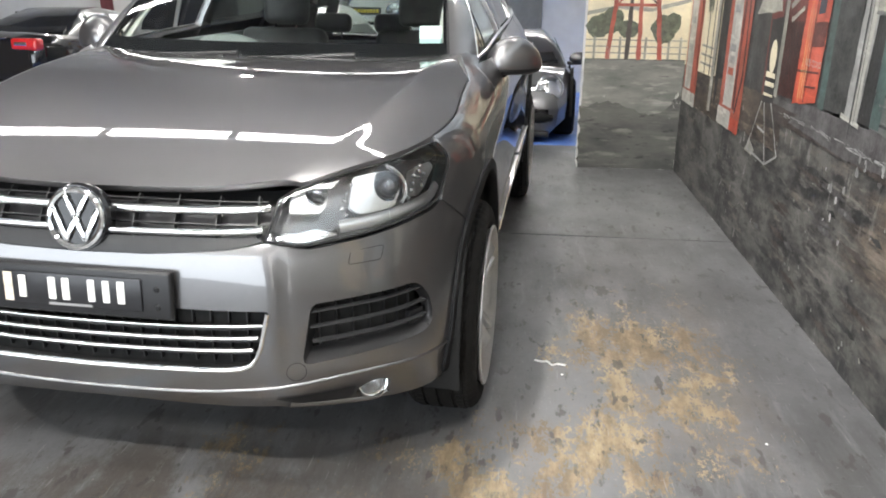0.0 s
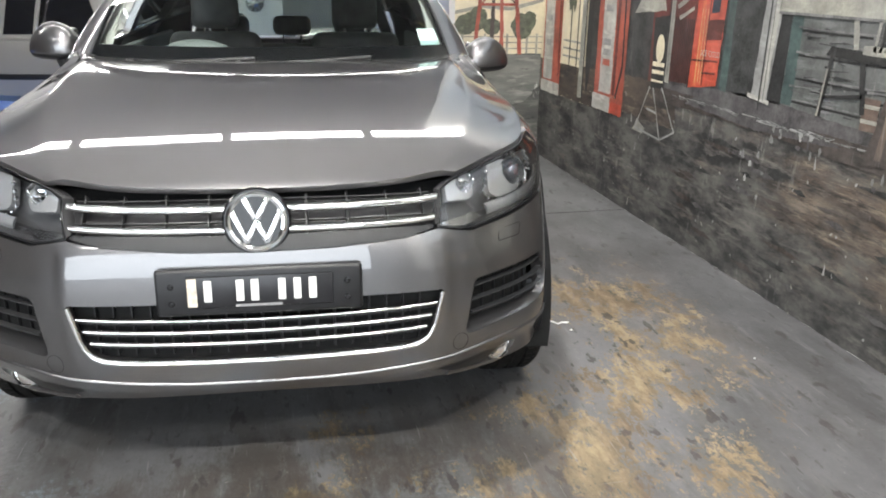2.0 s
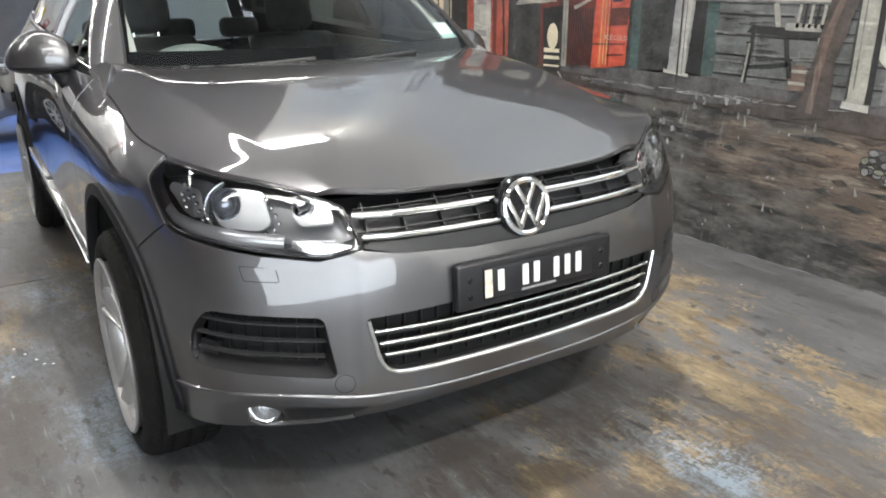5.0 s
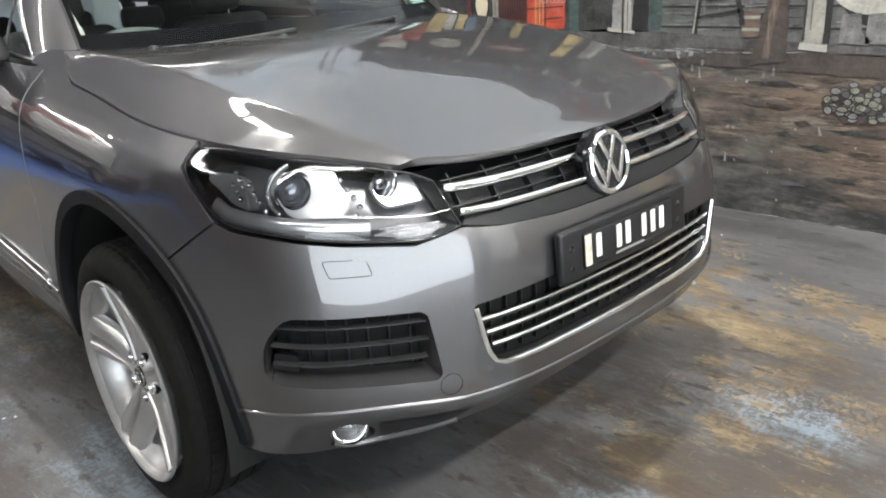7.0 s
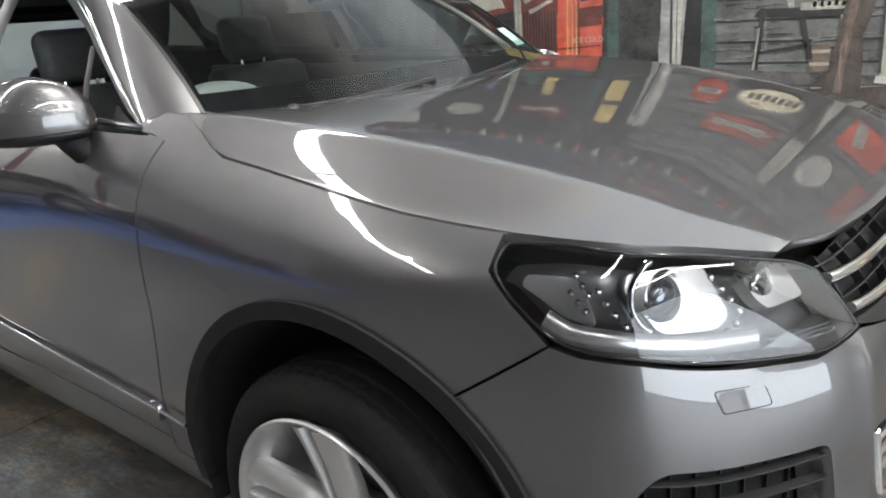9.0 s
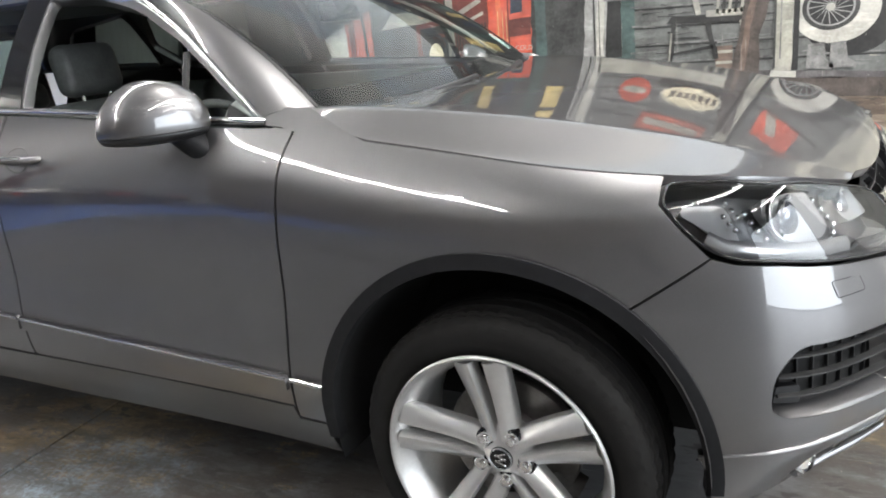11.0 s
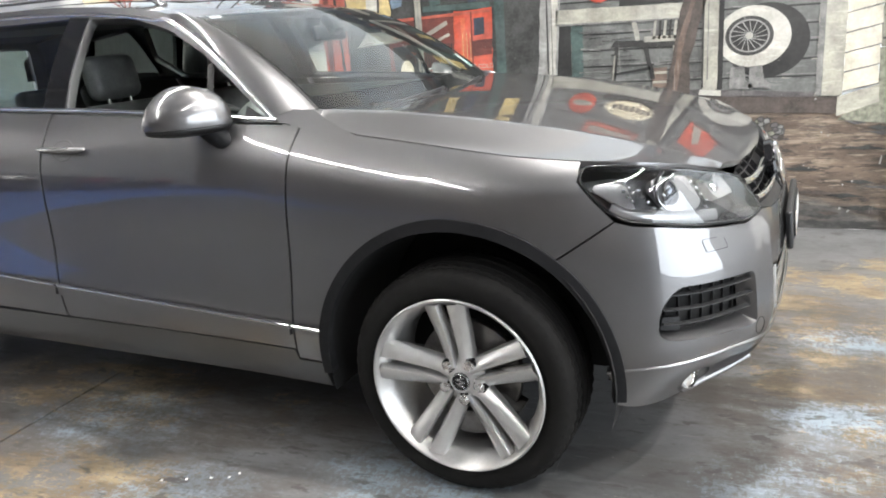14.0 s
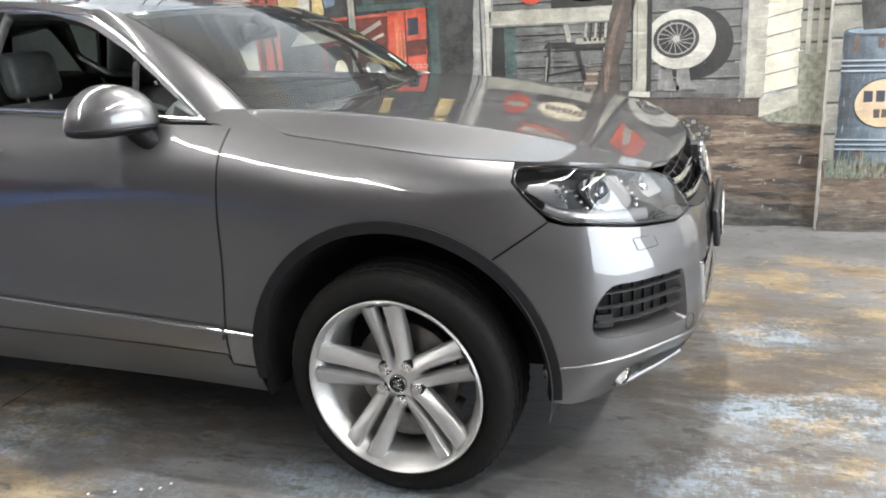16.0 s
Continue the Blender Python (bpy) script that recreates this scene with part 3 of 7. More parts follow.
box(bm, .41, 14.40, -.79, 1.55, 14.47, 1.24, .01)
dr = tagged(part("door_1", bm, mat("grey_door", (.20, .20, .19), .5, vary=.1, scale=6), smooth=False), "plain dark grey door in the back wall", "door", kind="structure")
part("door_frame", box(new_box(.33, 14.38, -.79, .41, 14.48, 1.32, .004), .41, 14.38, 1.24, 1.63, 14.48, 1.32, .004), WHITE_WALL, dr)

# ---- lamps ----
TUBE = glow("white_tube", (1.0, .99, .97), 21)
LAMP_METAL = mat("white_enamel", (.78, .78, .76), .35, vary=.05, scale=20)
ROW, LAMP_Z = 1.45, 5.30
lamp = thing("batten_light", "white triple-tube batten light hung below the ceiling", "ceiling light", Matrix.Translation((.19, 3.56, LAMP_Z)), group="batten lights")
part("housing", new_box(-.70, -.16, -.05, .70, .16, 0, .008), LAMP_METAL, lamp)
for y in (-.10, 0, .10):
    bm = bmesh.new()
    tube(bm, [(-.675, y, -.075), (.675, y, -.075)], .036, 10)
    part("tube", bm, TUBE, lamp)
for x in (-.688, .688):
    part("end_cap", new_box(x - .014, -.165, -.12, x + .014, .165, -.01, .005), LAMP_METAL, lamp)
for x in (-.5, .5):
    bm = bmesh.new()
    tube(bm, [(x, 0, -.01), (x, 0, H - LAMP_Z + .004)], .008, 8)
    part("hanger_rod", bm, LAMP_METAL, lamp)
# rows at -3.2, -7.0 and 14.1 are added to brighten nose and back wall
for y, ks in ((3.56, range(-6, 2)), (-3.2, range(-4, 2)), (-7.0, range(-4, 2)), (14.1, range(-4, 3))):
    for i in ks:
        if not (i == 0 and y == 3.56):
            copy_thing(lamp, Matrix.Translation((.19 + ROW * i, y, LAMP_Z)))


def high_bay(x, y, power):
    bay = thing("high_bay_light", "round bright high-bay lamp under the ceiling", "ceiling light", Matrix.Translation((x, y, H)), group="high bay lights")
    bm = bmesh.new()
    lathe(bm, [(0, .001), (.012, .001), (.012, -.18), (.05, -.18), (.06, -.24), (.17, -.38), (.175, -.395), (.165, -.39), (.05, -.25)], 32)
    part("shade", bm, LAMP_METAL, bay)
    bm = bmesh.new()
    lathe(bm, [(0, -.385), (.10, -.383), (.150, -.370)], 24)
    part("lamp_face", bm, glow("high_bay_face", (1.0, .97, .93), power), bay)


# the one at x -6.5 is added, unseen, to brighten the car's flank
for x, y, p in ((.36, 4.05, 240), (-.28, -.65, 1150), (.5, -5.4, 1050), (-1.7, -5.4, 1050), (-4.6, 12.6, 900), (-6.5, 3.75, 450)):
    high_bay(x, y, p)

# daylight in the open roller door
sky = bpy.data.lights.new("daylight", "AREA")
sky.shape, sky.size, sky.size_y, sky.energy, sky.color = "RECTANGLE", 10.7, 4.2, 600, (.86, .93, 1.0)
sk = new("daylight", sky)
sk.matrix_world = look((-4.6, -8.25, 2.14), (-4.6, 0, 2.14))

# ---- mural: an old roadside petrol station, painted flat on the wall ----
mural = thing("mural", "weathered wall painting of an old roadside petrol station", "mural", Matrix())
FACE = {"E": lambda u, v, k: (RX - .0012 * k, u, v), "R": lambda u, v, k: (u, RY - .0012 * k, v), "P": lambda u, v, k: (RX - .10 - .0012 * k, u, v)}
PAINTS = {}


def ink(name, base, vary=.28, second=None, scale=5.0, rough=.6, worn=1.0):
    """Brushed wall paint: uneven in strength, worn and chalky."""
    if name not in PAINTS:
        m = PAINTS[name] = mat("mural_" + name, base, rough, vary=vary, scale=scale, second=second, bump=.12, bump_scale=60)
        nt = m.node_tree
        b, tc = nt.nodes["Principled BSDF"], nt.nodes.new("ShaderNodeTexCoord")
        col = b.inputs["Base Color"].links[0].from_socket
        grey = sum(base) / 3
        for sc, stretch, detail, shift, lo, hi, amount, tint in (
                (7, (1, .9, .22), 9, 3, .50, .68, .55, tuple(c * .48 for c in base)),
                (16, (1, .30, 1.6), 9, 8, .54, .66, .50, tuple(min(.75, c * 1.45 + .012) for c in base)),
                (2.2, (1, 1, 1), 8, 12, .46, .68, .34, (grey * .8 + .035, grey * .8 + .034, grey * .8 + .031)),
                (20, (1, 1, .09), 6, 17, .64, .72, .30, (.38, .37, .345)),
                (48, (1, 1, .5), 4, 21, .70, .735, .55, (.46, .45, .42))):
            mp, n, mr, mx = (nt.nodes.new("ShaderNode" + q) for q in ("Mapping", "TexNoise", "MapRange", "Mix"))
            mp.inputs["Scale"].default_value, mp.inputs["Location"].default_value = stretch, (shift, shift, shift)
            n.inputs["Scale"].default_value, n.inputs["Detail"].default_value, n.inputs["Roughness"].default_value = sc, detail, .68
            mr.inputs["From Min"].default_value, mr.inputs["From Max"].default_value, mr.inputs["To Max"].default_value = lo, hi, amount * worn
            mx.data_type = "RGBA"
            mx.inputs["B"].default_value = (*tint, 1)
            nt.links.new(tc.outputs["Object"], mp.inputs["Vector"])
            nt.links.new(mp.outputs["Vector"], n.inputs["Vector"])
            nt.links.new(n.outputs["Fac"], mr.inputs["Value"])
            nt.links.new(mr.outputs["Result"], mx.inputs["Factor"])
            nt.links.new(col, mx.inputs["A"])
            col = mx.outputs["Result"]
        nt.links.new(col, b.inputs["Base Color"])
    return PAINTS[name]


INK = dict(
    cream=ink("cream", (.70, .62, .44), .14, worn=.4), sky=ink("sky", (.74, .77, .78), .1, (.58, .68, .78), 1.2, worn=.35), white=ink("white", (.52, .51, .46), .3, (.30, .29, .26), 9),
    bone=ink("bone", (.40, .39, .33), .4, (.20, .195, .17), 9), red=ink("red", (.36, .085, .055), .40), bright=ink("bright_red", (.48, .075, .04), .35), maroon=ink("maroon", (.12, .034, .028), .4),
    rust=ink("rust", (.125, .088, .070), .45), black=ink("black", (.024, .024, .024), .5), dark=ink("dark", (.040, .041, .040), .7, scale=9), planks=ink("planks", (.155, .16, .155), .6, (.07, .073, .07), scale=7),
    stone=ink("stone", (.17, .17, .165), .5, scale=14), porch=ink("porch", (.085, .08, .081), .6, scale=9), brown=ink("brown", (.066, .053, .047), .55, scale=8), teal=ink("teal", (.055, .085, .080), .45),
    blue=ink("blue", (.12, .175, .24), .4), paleblue=ink("pale_blue", (.33, .41, .47), .3), leaf=ink("leaf", (.15, .16, .11), .7, (.05, .06, .04), scale=22), grass=ink("grass", (.20, .205, .16), .6, scale=26), shade_blue=ink("shade_blue", (.055, .072, .095), .5), mid_blue=ink("mid_blue", (.19, .265, .33), .4), ice_blue=ink("ice_blue", (.43, .50, .53), .3), board=ink("board", (.52, .49, .40), .24, scale=9), faded=ink("faded", (.27, .26, .22), .5, (.13, .13, .11), 9), tuft=ink("tuft", (.15, .19, .16), .6, scale=20),
    tan=ink("tan", (.52, .38, .24), .2), amber=ink("amber", (.50, .39, .17), .45), orange=ink("orange", (.52, .12, .05), .35), grey=ink("grey", (.28, .28, .27), .4), night=ink("night", (.03, .04, .06), .4))


def earth(name, low, high, light, scale):
    """Painted ground: long level strokes, chips that show the white wall."""
    m = mat("mural_" + name, low, .6, bump=.14, bump_scale=50)
    nt = m.node_tree
    b, tc = nt.nodes["Principled BSDF"], nt.nodes.new("ShaderNodeTexCoord")

    def tex(sc, stretch, detail, shift):
        mp, n = nt.nodes.new("ShaderNodeMapping"), nt.nodes.new("ShaderNodeTexNoise")
        mp.inputs["Scale"].default_value, mp.inputs["Location"].default_value = stretch, (shift, shift, shift)
        n.inputs["Scale"].default_value, n.inputs["Detail"].default_value, n.inputs["Roughness"].default_value = sc, detail, .65
        nt.links.new(tc.outputs["Object"], mp.inputs["Vector"])
        nt.links.new(mp.outputs["Vector"], n.inputs["Vector"])
        return n.outputs["Fac"]

    col = None
    for fac, lo, hi, c in ((tex(scale, (.55, .55, 1.7), 10, 1), .36, .62, high), (tex(scale * 2.4, (.42, .42, 2.1), 9, 4), .54, .68, light), (tex(scale * 4, (.35, .35, 1.8), 8, 8), .60, .70, tuple(v * .35 for v in low)),
                           (tex(13, (1, 1, .55), 4, 2), .70, .735, (.55, .54, .50))):
        mr, mx = nt.nodes.new("ShaderNodeMapRange"), nt.nodes.new("ShaderNodeMix")
        mr.inputs["From Min"].default_value, mr.inputs["From Max"].default_value = lo, hi
        mx.data_type = "RGBA"
        nt.links.new(fac, mr.inputs["Value"])
        nt.links.new(mr.outputs["Result"], mx.inputs["Factor"])
        if col is None:
            mx.inputs["A"].default_value = (*low, 1)
        else:
            nt.links.new(col, mx.inputs["A"])
        mx.inputs["B"].default_value = (*c, 1)
        col = mx.outputs["Result"]
    nt.links.new(col, b.inputs["Base Color"])
    return m


EARTH_DARK = earth("dark_earth", (.058, .060, .056), (.13, .128, .115), (.21, .20, .18), 3.4)
EARTH_GREY = earth("grey_earth", (.13, .132, .12), (.24, .24, .215), (.34, .33, .295), 3.6)
EARTH_MID = earth("mid_earth", (.036, .032, .030), (.105, .080, .062), (.19, .15, .115), 4.2)
EARTH_BROWN = earth("brown_earth", (.085, .062, .047), (.21, .155, .112), (.34, .28, .215), 4.0)


def road_paint():
    """Road and dirt of the mural: black tar strokes that give way to brown earth along the wall, with pale drips."""
    m = mat("mural_road", (.04, .04, .04), .6, bump=.14, bump_scale=50)
    nt = m.node_tree
    b, tc = nt.nodes["Principled BSDF"], nt.nodes.new("ShaderNodeTexCoord")

    def tex(sc, stretch, detail, shift, turn=0.0):
        mp, n = nt.nodes.new("ShaderNodeMapping"), nt.nodes.new("ShaderNodeTexNoise")
        mp.inputs["Scale"].default_value, mp.inputs["Location"].default_value, mp.inputs["Rotation"].default_value = stretch, (shift, shift, shift), (turn, 0, 0)
        n.inputs["Scale"].default_value, n.inputs["Detail"].default_value, n.inputs["Roughness"].default_value = sc, detail, .7
        nt.links.new(tc.outputs["Object"], mp.inputs["Vector"])
        nt.links.new(mp.outputs["Vector"], n.inputs["Vector"])
        return n.outputs["Fac"]

    def ramp_(v, lo, hi, to0=0.0, to1=1.0):
        r = nt.nodes.new("ShaderNodeMapRange")
        for k, q in (("From Min", lo), ("From Max", hi), ("To Min", to0), ("To Max", to1)):
            r.inputs[k].default_value = q
        nt.links.new(v, r.inputs["Value"])
        return r.outputs["Result"]

    def op(kind, p, q):
        n = nt.nodes.new("ShaderNodeMath")
        n.operation = kind
        for i, v in enumerate((p, q)):
            if isinstance(v, float):
                n.inputs[i].default_value = v
            else:
                nt.links.new(v, n.inputs[i])
        return n.outputs[0]

    def over(fac, p, q):
        n = nt.nodes.new("ShaderNodeMix")
        n.data_type = "RGBA"
        nt.links.new(fac, n.inputs["Factor"])
        for k, v in (("A", p), ("B", q)):
            if isinstance(v, tuple):
                n.inputs[k].default_value = (*v, 1)
            else:
                nt.links.new(v, n.inputs[k])
        return n.outputs["Result"]

    xyz = nt.nodes.new("ShaderNodeSeparateXYZ")
    nt.links.new(tc.outputs["Object"], xyz.inputs[0])
    tar = over(ramp_(tex(3.8, (.7, .7, 1.5), 12, 1, .12), .41, .60), (.030, .030, .030), (.125, .120, .111))
    tar = over(op("MULTIPLY", ramp_(tex(13, (.6, .6, 1.6), 10, 41, .12), .53, .63), .7), tar, (.032, .032, .031))
    tar = over(op("MULTIPLY", ramp_(tex(5.5, (.45, .45, 2.0), 10, 44, .12), .56, .66), .7), tar, (.165, .138, .118))
    tar = over(op("MULTIPLY", ramp_(tex(9, (.35, .35, 2.2), 8, 4, .12), .55, .68), .8), tar, (.19, .175, .16))
    dirt = over(ramp_(tex(4.0, (.5, .5, 1.9), 12, 7, .08), .36, .64), (.070, .052, .041), (.175, .130, .098))
    dirt = over(op("MULTIPLY", ramp_(tex(8, (.3, .3, 2.6), 9, 9, .05), .52, .62), .9), dirt, (.28, .225, .175))
    dirt = over(op("MULTIPLY", ramp_(tex(20, (.34, .34, 2.4), 9, 3), .535, .60), .88), dirt, (.036, .030, .027))
    dirt = over(op("MULTIPLY", ramp_(tex(24, (.30, .30, 2.6), 8, 31), .57, .64), .75), dirt, (.30, .25, .20))
    dirt = over(op("MULTIPLY", ramp_(tex(42, (.5, .5, 1.3), 5, 37), .62, .67), .85), dirt, (.045, .040, .037))
    along = ramp_(xyz.outputs["Y"], 1.2, -1.5, -.26, .24)
    low = ramp_(xyz.outputs["Z"], .05, .35, -.22, .0)
    mixed = op("ADD", tex(2.1, (.45, .45, 1.5), 10, 13, .12), op("ADD", along, low))
    col = over(ramp_(mixed, .44, .60), tar, dirt)
    drips = op("MULTIPLY", ramp_(tex(17, (1, 1, .22), 7, 17), .60, .68), op("MULTIPLY", ramp_(tex(2.4, (1, 1, 1), 4, 19), .42, .56), ramp_(xyz.outputs["Y"], -.3, .3)))
    col = over(op("MULTIPLY", drips, .32), col, (.36, .35, .33))
    chips = ramp_(tex(26, (1, 1, .5), 4, 2), .70, .735)
    col = over(op("MULTIPLY", chips, .7), col, (.5, .49, .46))
    nt.links.new(col, b.inputs["Base Color"])
    return m


ROAD = road_paint()


def paint(name, pts, m, k=2, face="E", label=""):
    """A flat painted shape from outline points on the wall."""
    f = FACE[face]
    us, vs_ = [q[0] for q in pts], [q[1] for q in pts]
    wide = min(max(us) - min(us), max(vs_) - min(vs_))
    if wide > .03 and len(pts) < 9:
        lo_, hi_ = (RY - 9, RY) if face == "E" else (-2.25, -1.66) if face == "P" else (1.6, RX)
        pts = [(min(max(q[0], max(lo_, min(us))), min(hi_, max(us)) + .004), q[1]) for q in rough_edge(list(pts), .05, min(.0045, wide * .06), len(name) + int(abs(us[0]) * 100))]
    v = [f(*p, k) for p in pts]
    a = sum(p[0] * q[1] - p[1] * q[0] for p, q in zip(pts, pts[1:] + pts[:1]))
    order = list(range(len(v)))
    if (a > 0) == (face != "R"):
        order = order[::-1]
    return raw(name, v, [order], INK[m] if isinstance(m, str) else m, mural, label, smooth=False)


def bar(name, u0, v0, u1, v1, m, k=2, face="E"):
    return paint(name, [(u0, v0), (u1, v0), (u1, v1), (u0, v1)], m, k, face)


def stroke(name, u0, v0, u1, v1, w, m, k=3, face="E", w1=None):
    d = Vector((u1 - u0, v1 - v0)).normalized()
    n = Vector((-d.y, d.x))
    a, b = n * (w / 2), n * ((w if w1 is None else w1) / 2)
    return paint(name, [(u0 - a.x, v0 - a.y), (u1 - b.x, v1 - b.y), (u1 + b.x, v1 + b.y), (u0 + a.x, v0 + a.y)], m, k, face)


def oval(name, u, v, ru, rv, m, k=2, face="E", n=36, rag=0.0):
    r = random.Random(int(abs(u * 977 + v * 313)))
    return paint(name, [(u + ru * math.cos(a) * (1 + rag * r.uniform(-1, 1)), v + rv * math.sin(a) * (1 + rag * r.uniform(-1, 1))) for a in np.linspace(0, 2 * math.pi, n + 1)[:-1]], m, k, face)


def rough_edge(pts, step=.07, amp=.022, seed=1):
    """The outline with loose, brushy edges."""
    r, out = random.Random(seed), []
    for (a, b), (c, d) in zip(pts, pts[1:] + pts[:1]):
        n = max(1, int(math.hypot(c - a, d - b) / step))
        out += [(a + (c - a) * i / n + r.uniform(-amp, amp), b + (d - b) * i / n + r.uniform(-amp, amp) * .7) for i in range(n)]
    return [(u, max(0, v)) for u, v in out]


# ground and backdrops
paint("painted_ground", [(3.73, 0), (-8.1, 0), (-8.1, .80), (-.25, .80), (1.3, .86), (1.9, .68), (3.73, .66)], ROAD, 1)
paint("painted_forecourt", rough_edge([(2.75, .655), (1.3, .655), (1.3, .92), (2.75, .88)], .06, .012), EARTH_MID, 4)
bar("painted_sky", 3.73, .66, -8.1, 4.15, "sky", .5)
paint("painted_hill", [(3.73, .60), (2.45, .60), (2.45, 1.9), (3.0, 2.0), (3.73, 2.1)], "cream", 2)
bar("painted_field", 3.73, .60, 2.45, .86, EARTH_MID, 3)
for z in (.92, .98, 1.04):
    bar("painted_rail", 3.2, z, 2.84, z + .014, "bone", 3)
# station building
bar("painted_station", 2.72, .86, .43, 2.25, "dark", 3)
bar("painted_station_wall", .43, .86, -.60, 2.25, "planks", 3)
bar("painted_shed_wall", -.60, .80, -1.18, 2.25, "planks", 3)
for i, z in enumerate(np.arange(.98, 2.2, .105)):
    stroke("plank_line", .43, z, -1.18, z - .01, .010, "black", 4)
    stroke("plank_edge", .43, z + .012, -1.18, z + .004, .006, "stone", 4)
# porch
paint("porch_top", [(1.50, .885), (1.50, .93), (.5, .965), (-.6, .905), (-1.32, .86), (-1.30, .835), (-.26, .872)], "porch", 5)
paint("porch_face", [(1.50, .80), (1.50, .885), (-.26, .872), (-1.30, .838), (-1.30, .735), (-.45, .765), (.5, .80)], "brown", 5)
paint("porch_face_light", [(1.2, .83), (1.1, .885), (.1, .878), (-.12, .83), (.5, .80)], "porch", 6)
paint("porch_corner", [(-1.29, .72), (-1.29, .838), (-1.51, .905), (-1.52, .80)], "bone", 7)
# first pump
bar("pump_body", 3.66, .60, 3.24, 2.02, "red", 5)
bar("pump_panel", 3.63, .70, 3.42, 1.95, "white", 6)
bar("pump_base", 3.68, .59, 3.24, .685, "white", 6)
stroke("pump_hose", 3.30, 1.5, 3.27, .75, .02, "maroon", 7)
oval("pump_globe", 3.45, 2.14, .14, .13, "white", 5)
for z in (1.85, 1.62, 1.42, 1.18, .98):
    bar("pump_mark", 3.58, z, 3.47, z + .05, "grey", 7)
# slim post, tree and dark silhouette by the pumps
bar("painted_post", 2.83, .64, 2.755, 2.25, "bone", 6)
bar("painted_post_shade", 2.755, .64, 2.735, 2.25, "black", 6)
oval("painted_tree", 3.05, 1.62, .15, .34, "leaf", 4.5, rag=.14)
oval("painted_shadow", 2.66, 1.1, .05, .40, "black", 5.5, rag=.12)
# second pump
bar("pump_body", 2.51, .62, 2.02, 2.0, "red", 7)
paint("pump_panel", [(2.425, .74), (2.215, .74), (2.24, 1.95), (2.43, 1.95)], "white", 8)
bar("pump_base", 2.53, .61, 2.22, .72, "white", 8)
bar("pump_base", 2.22, .61, 2.03, .69, "bright", 8)
bar("pump_shade", 2.20, .74, 2.155, 1.95, "maroon", 8)
stroke("pump_hose", 2.11, 1.75, 2.06, .95, .022, "black", 9)
stroke("pump_hose", 2.06, .95, 2.14, .72, .022, "black", 9)
oval("pump_globe", 2.28, 2.15, .17, .15, "white", 7)
for z, c in ((1.80, "grey"), (1.72, "grey"), (1.55, "blue"), (1.45, "grey"), (1.30, "grey"), (1.07, "grey"), (1.00, "grey"), (.93, "red")):
    bar("pump_mark", 2.39, z, 2.27, z + .045, c, 9)
# folding sign
paint("sign_cap", [(1.95, 1.305), (1.53, 1.335), (1.56, 1.405), (1.86, 1.405)], "bone", 5)
paint("sign_board", [(1.665, 1.29), (1.465, 1.31), (1.465, .88), (1.635, .865)], "black", 6)
for z, h in ((1.000, .030), (.955, .026), (.905, .016)):
    paint("sign_bar", [(1.635, z), (1.485, z + .004), (1.485, z + h), (1.635, z + h - .002)], "cream", 7)
oval("sign_bottle", 1.555, 1.11, .052, .085, "cream", 8)
for a, b in (((1.64, .87), (1.80, .585)), ((1.60, .87), (1.455, .565)), ((1.49, .88), (1.285, .64)), ((1.80, .585), (1.455, .565)), ((1.455, .565), (1.285, .64)), ((1.66, .73), (1.53, .72))):
    stroke("sign_leg", *a, *b, .013, "grey", 7)
paint("sign_foot", [(1.84, .565), (1.70, .56), (1.66, .60), (1.78, .645)], "bone", 6)
# slim white post
bar("painted_post", 1.465, .92, 1.415, 2.25, "bone", 8)
# posters above the drinks machines
paint("poster", [(2.0, 1.50), (1.84, 1.52), (1.86, 1.80), (2.02, 1.78)], "amber", 5)
for u, v, c in ((1.80, 1.62, "white"), (1.70, 1.60, "amber"), (1.60, 1.66, "blue"), (1.30, 1.66, "teal"), (1.16, 1.70, "amber"), (1.02, 1.66, "night")):
    paint("poster_shape", rough_edge([(u + .045, v - .10), (u - .04, v - .09), (u - .045, v + .12), (u + .035, v + .11)], .05, .010, int(u * 50)), c, 6)
bar("poster_band", 1.40, 1.52, .90, 1.56, "teal", 7)
# drinks machines
bar("machine_dark", 1.69, .905, 1.17, 1.48, "maroon", 4)
stroke("machine_edge", 1.70, 1.475, .90, 1.50, .02, "red", 6.5)
for u in np.linspace(1.42, 1.20, 12):
    stroke("machine_rib", u, .92, u, 1.30, .008, "black", 6)
stroke("machine_script", 1.39, 1.36, 1.22, 1.44, .030, "bone", 7)
stroke("machine_script", 1.36, 1.30, 1.21, 1.36, .022, "bone", 7)
paint("machine_red", [(1.19, .925), (.905, .965), (.885, 1.52), (1.17, 1.51)], "bright", 6)
paint("machine_door", [(1.135, .94), (1.10, .942), (1.085, 1.46), (1.12, 1.46)], "orange", 7)
paint("machine_window", [(1.03, 1.34), (.95, 1.35), (.945, 1.46), (1.025, 1.455)], "night", 7)
paint("machine_panel", [(1.045, 1.20), (.90, 1.21), (.895, 1.31), (1.04, 1.305)], "maroon", 7)
for u0, v0, u1, v1 in ((1.18, 1.08, .91, 1.095), (1.045, .95, 1.04, 1.50), (1.06, 1.02, .92, 1.03)):
    stroke("machine_line", u0, v0, u1, v1, .010, "maroon", 8)
cu = bpy.data.curves.new("machine_words", "FONT")
cu.body, cu.size, cu.align_x = "ICE COLD", .042, "CENTER"
words = new("machine_words", cu)
words.matrix_world = Matrix(((0, 0, -1, RX - .0115), (-1, 0, 0, .985), (0, 1, 0, 1.115), (0, 0, 0, 1)))
words.parent = mural
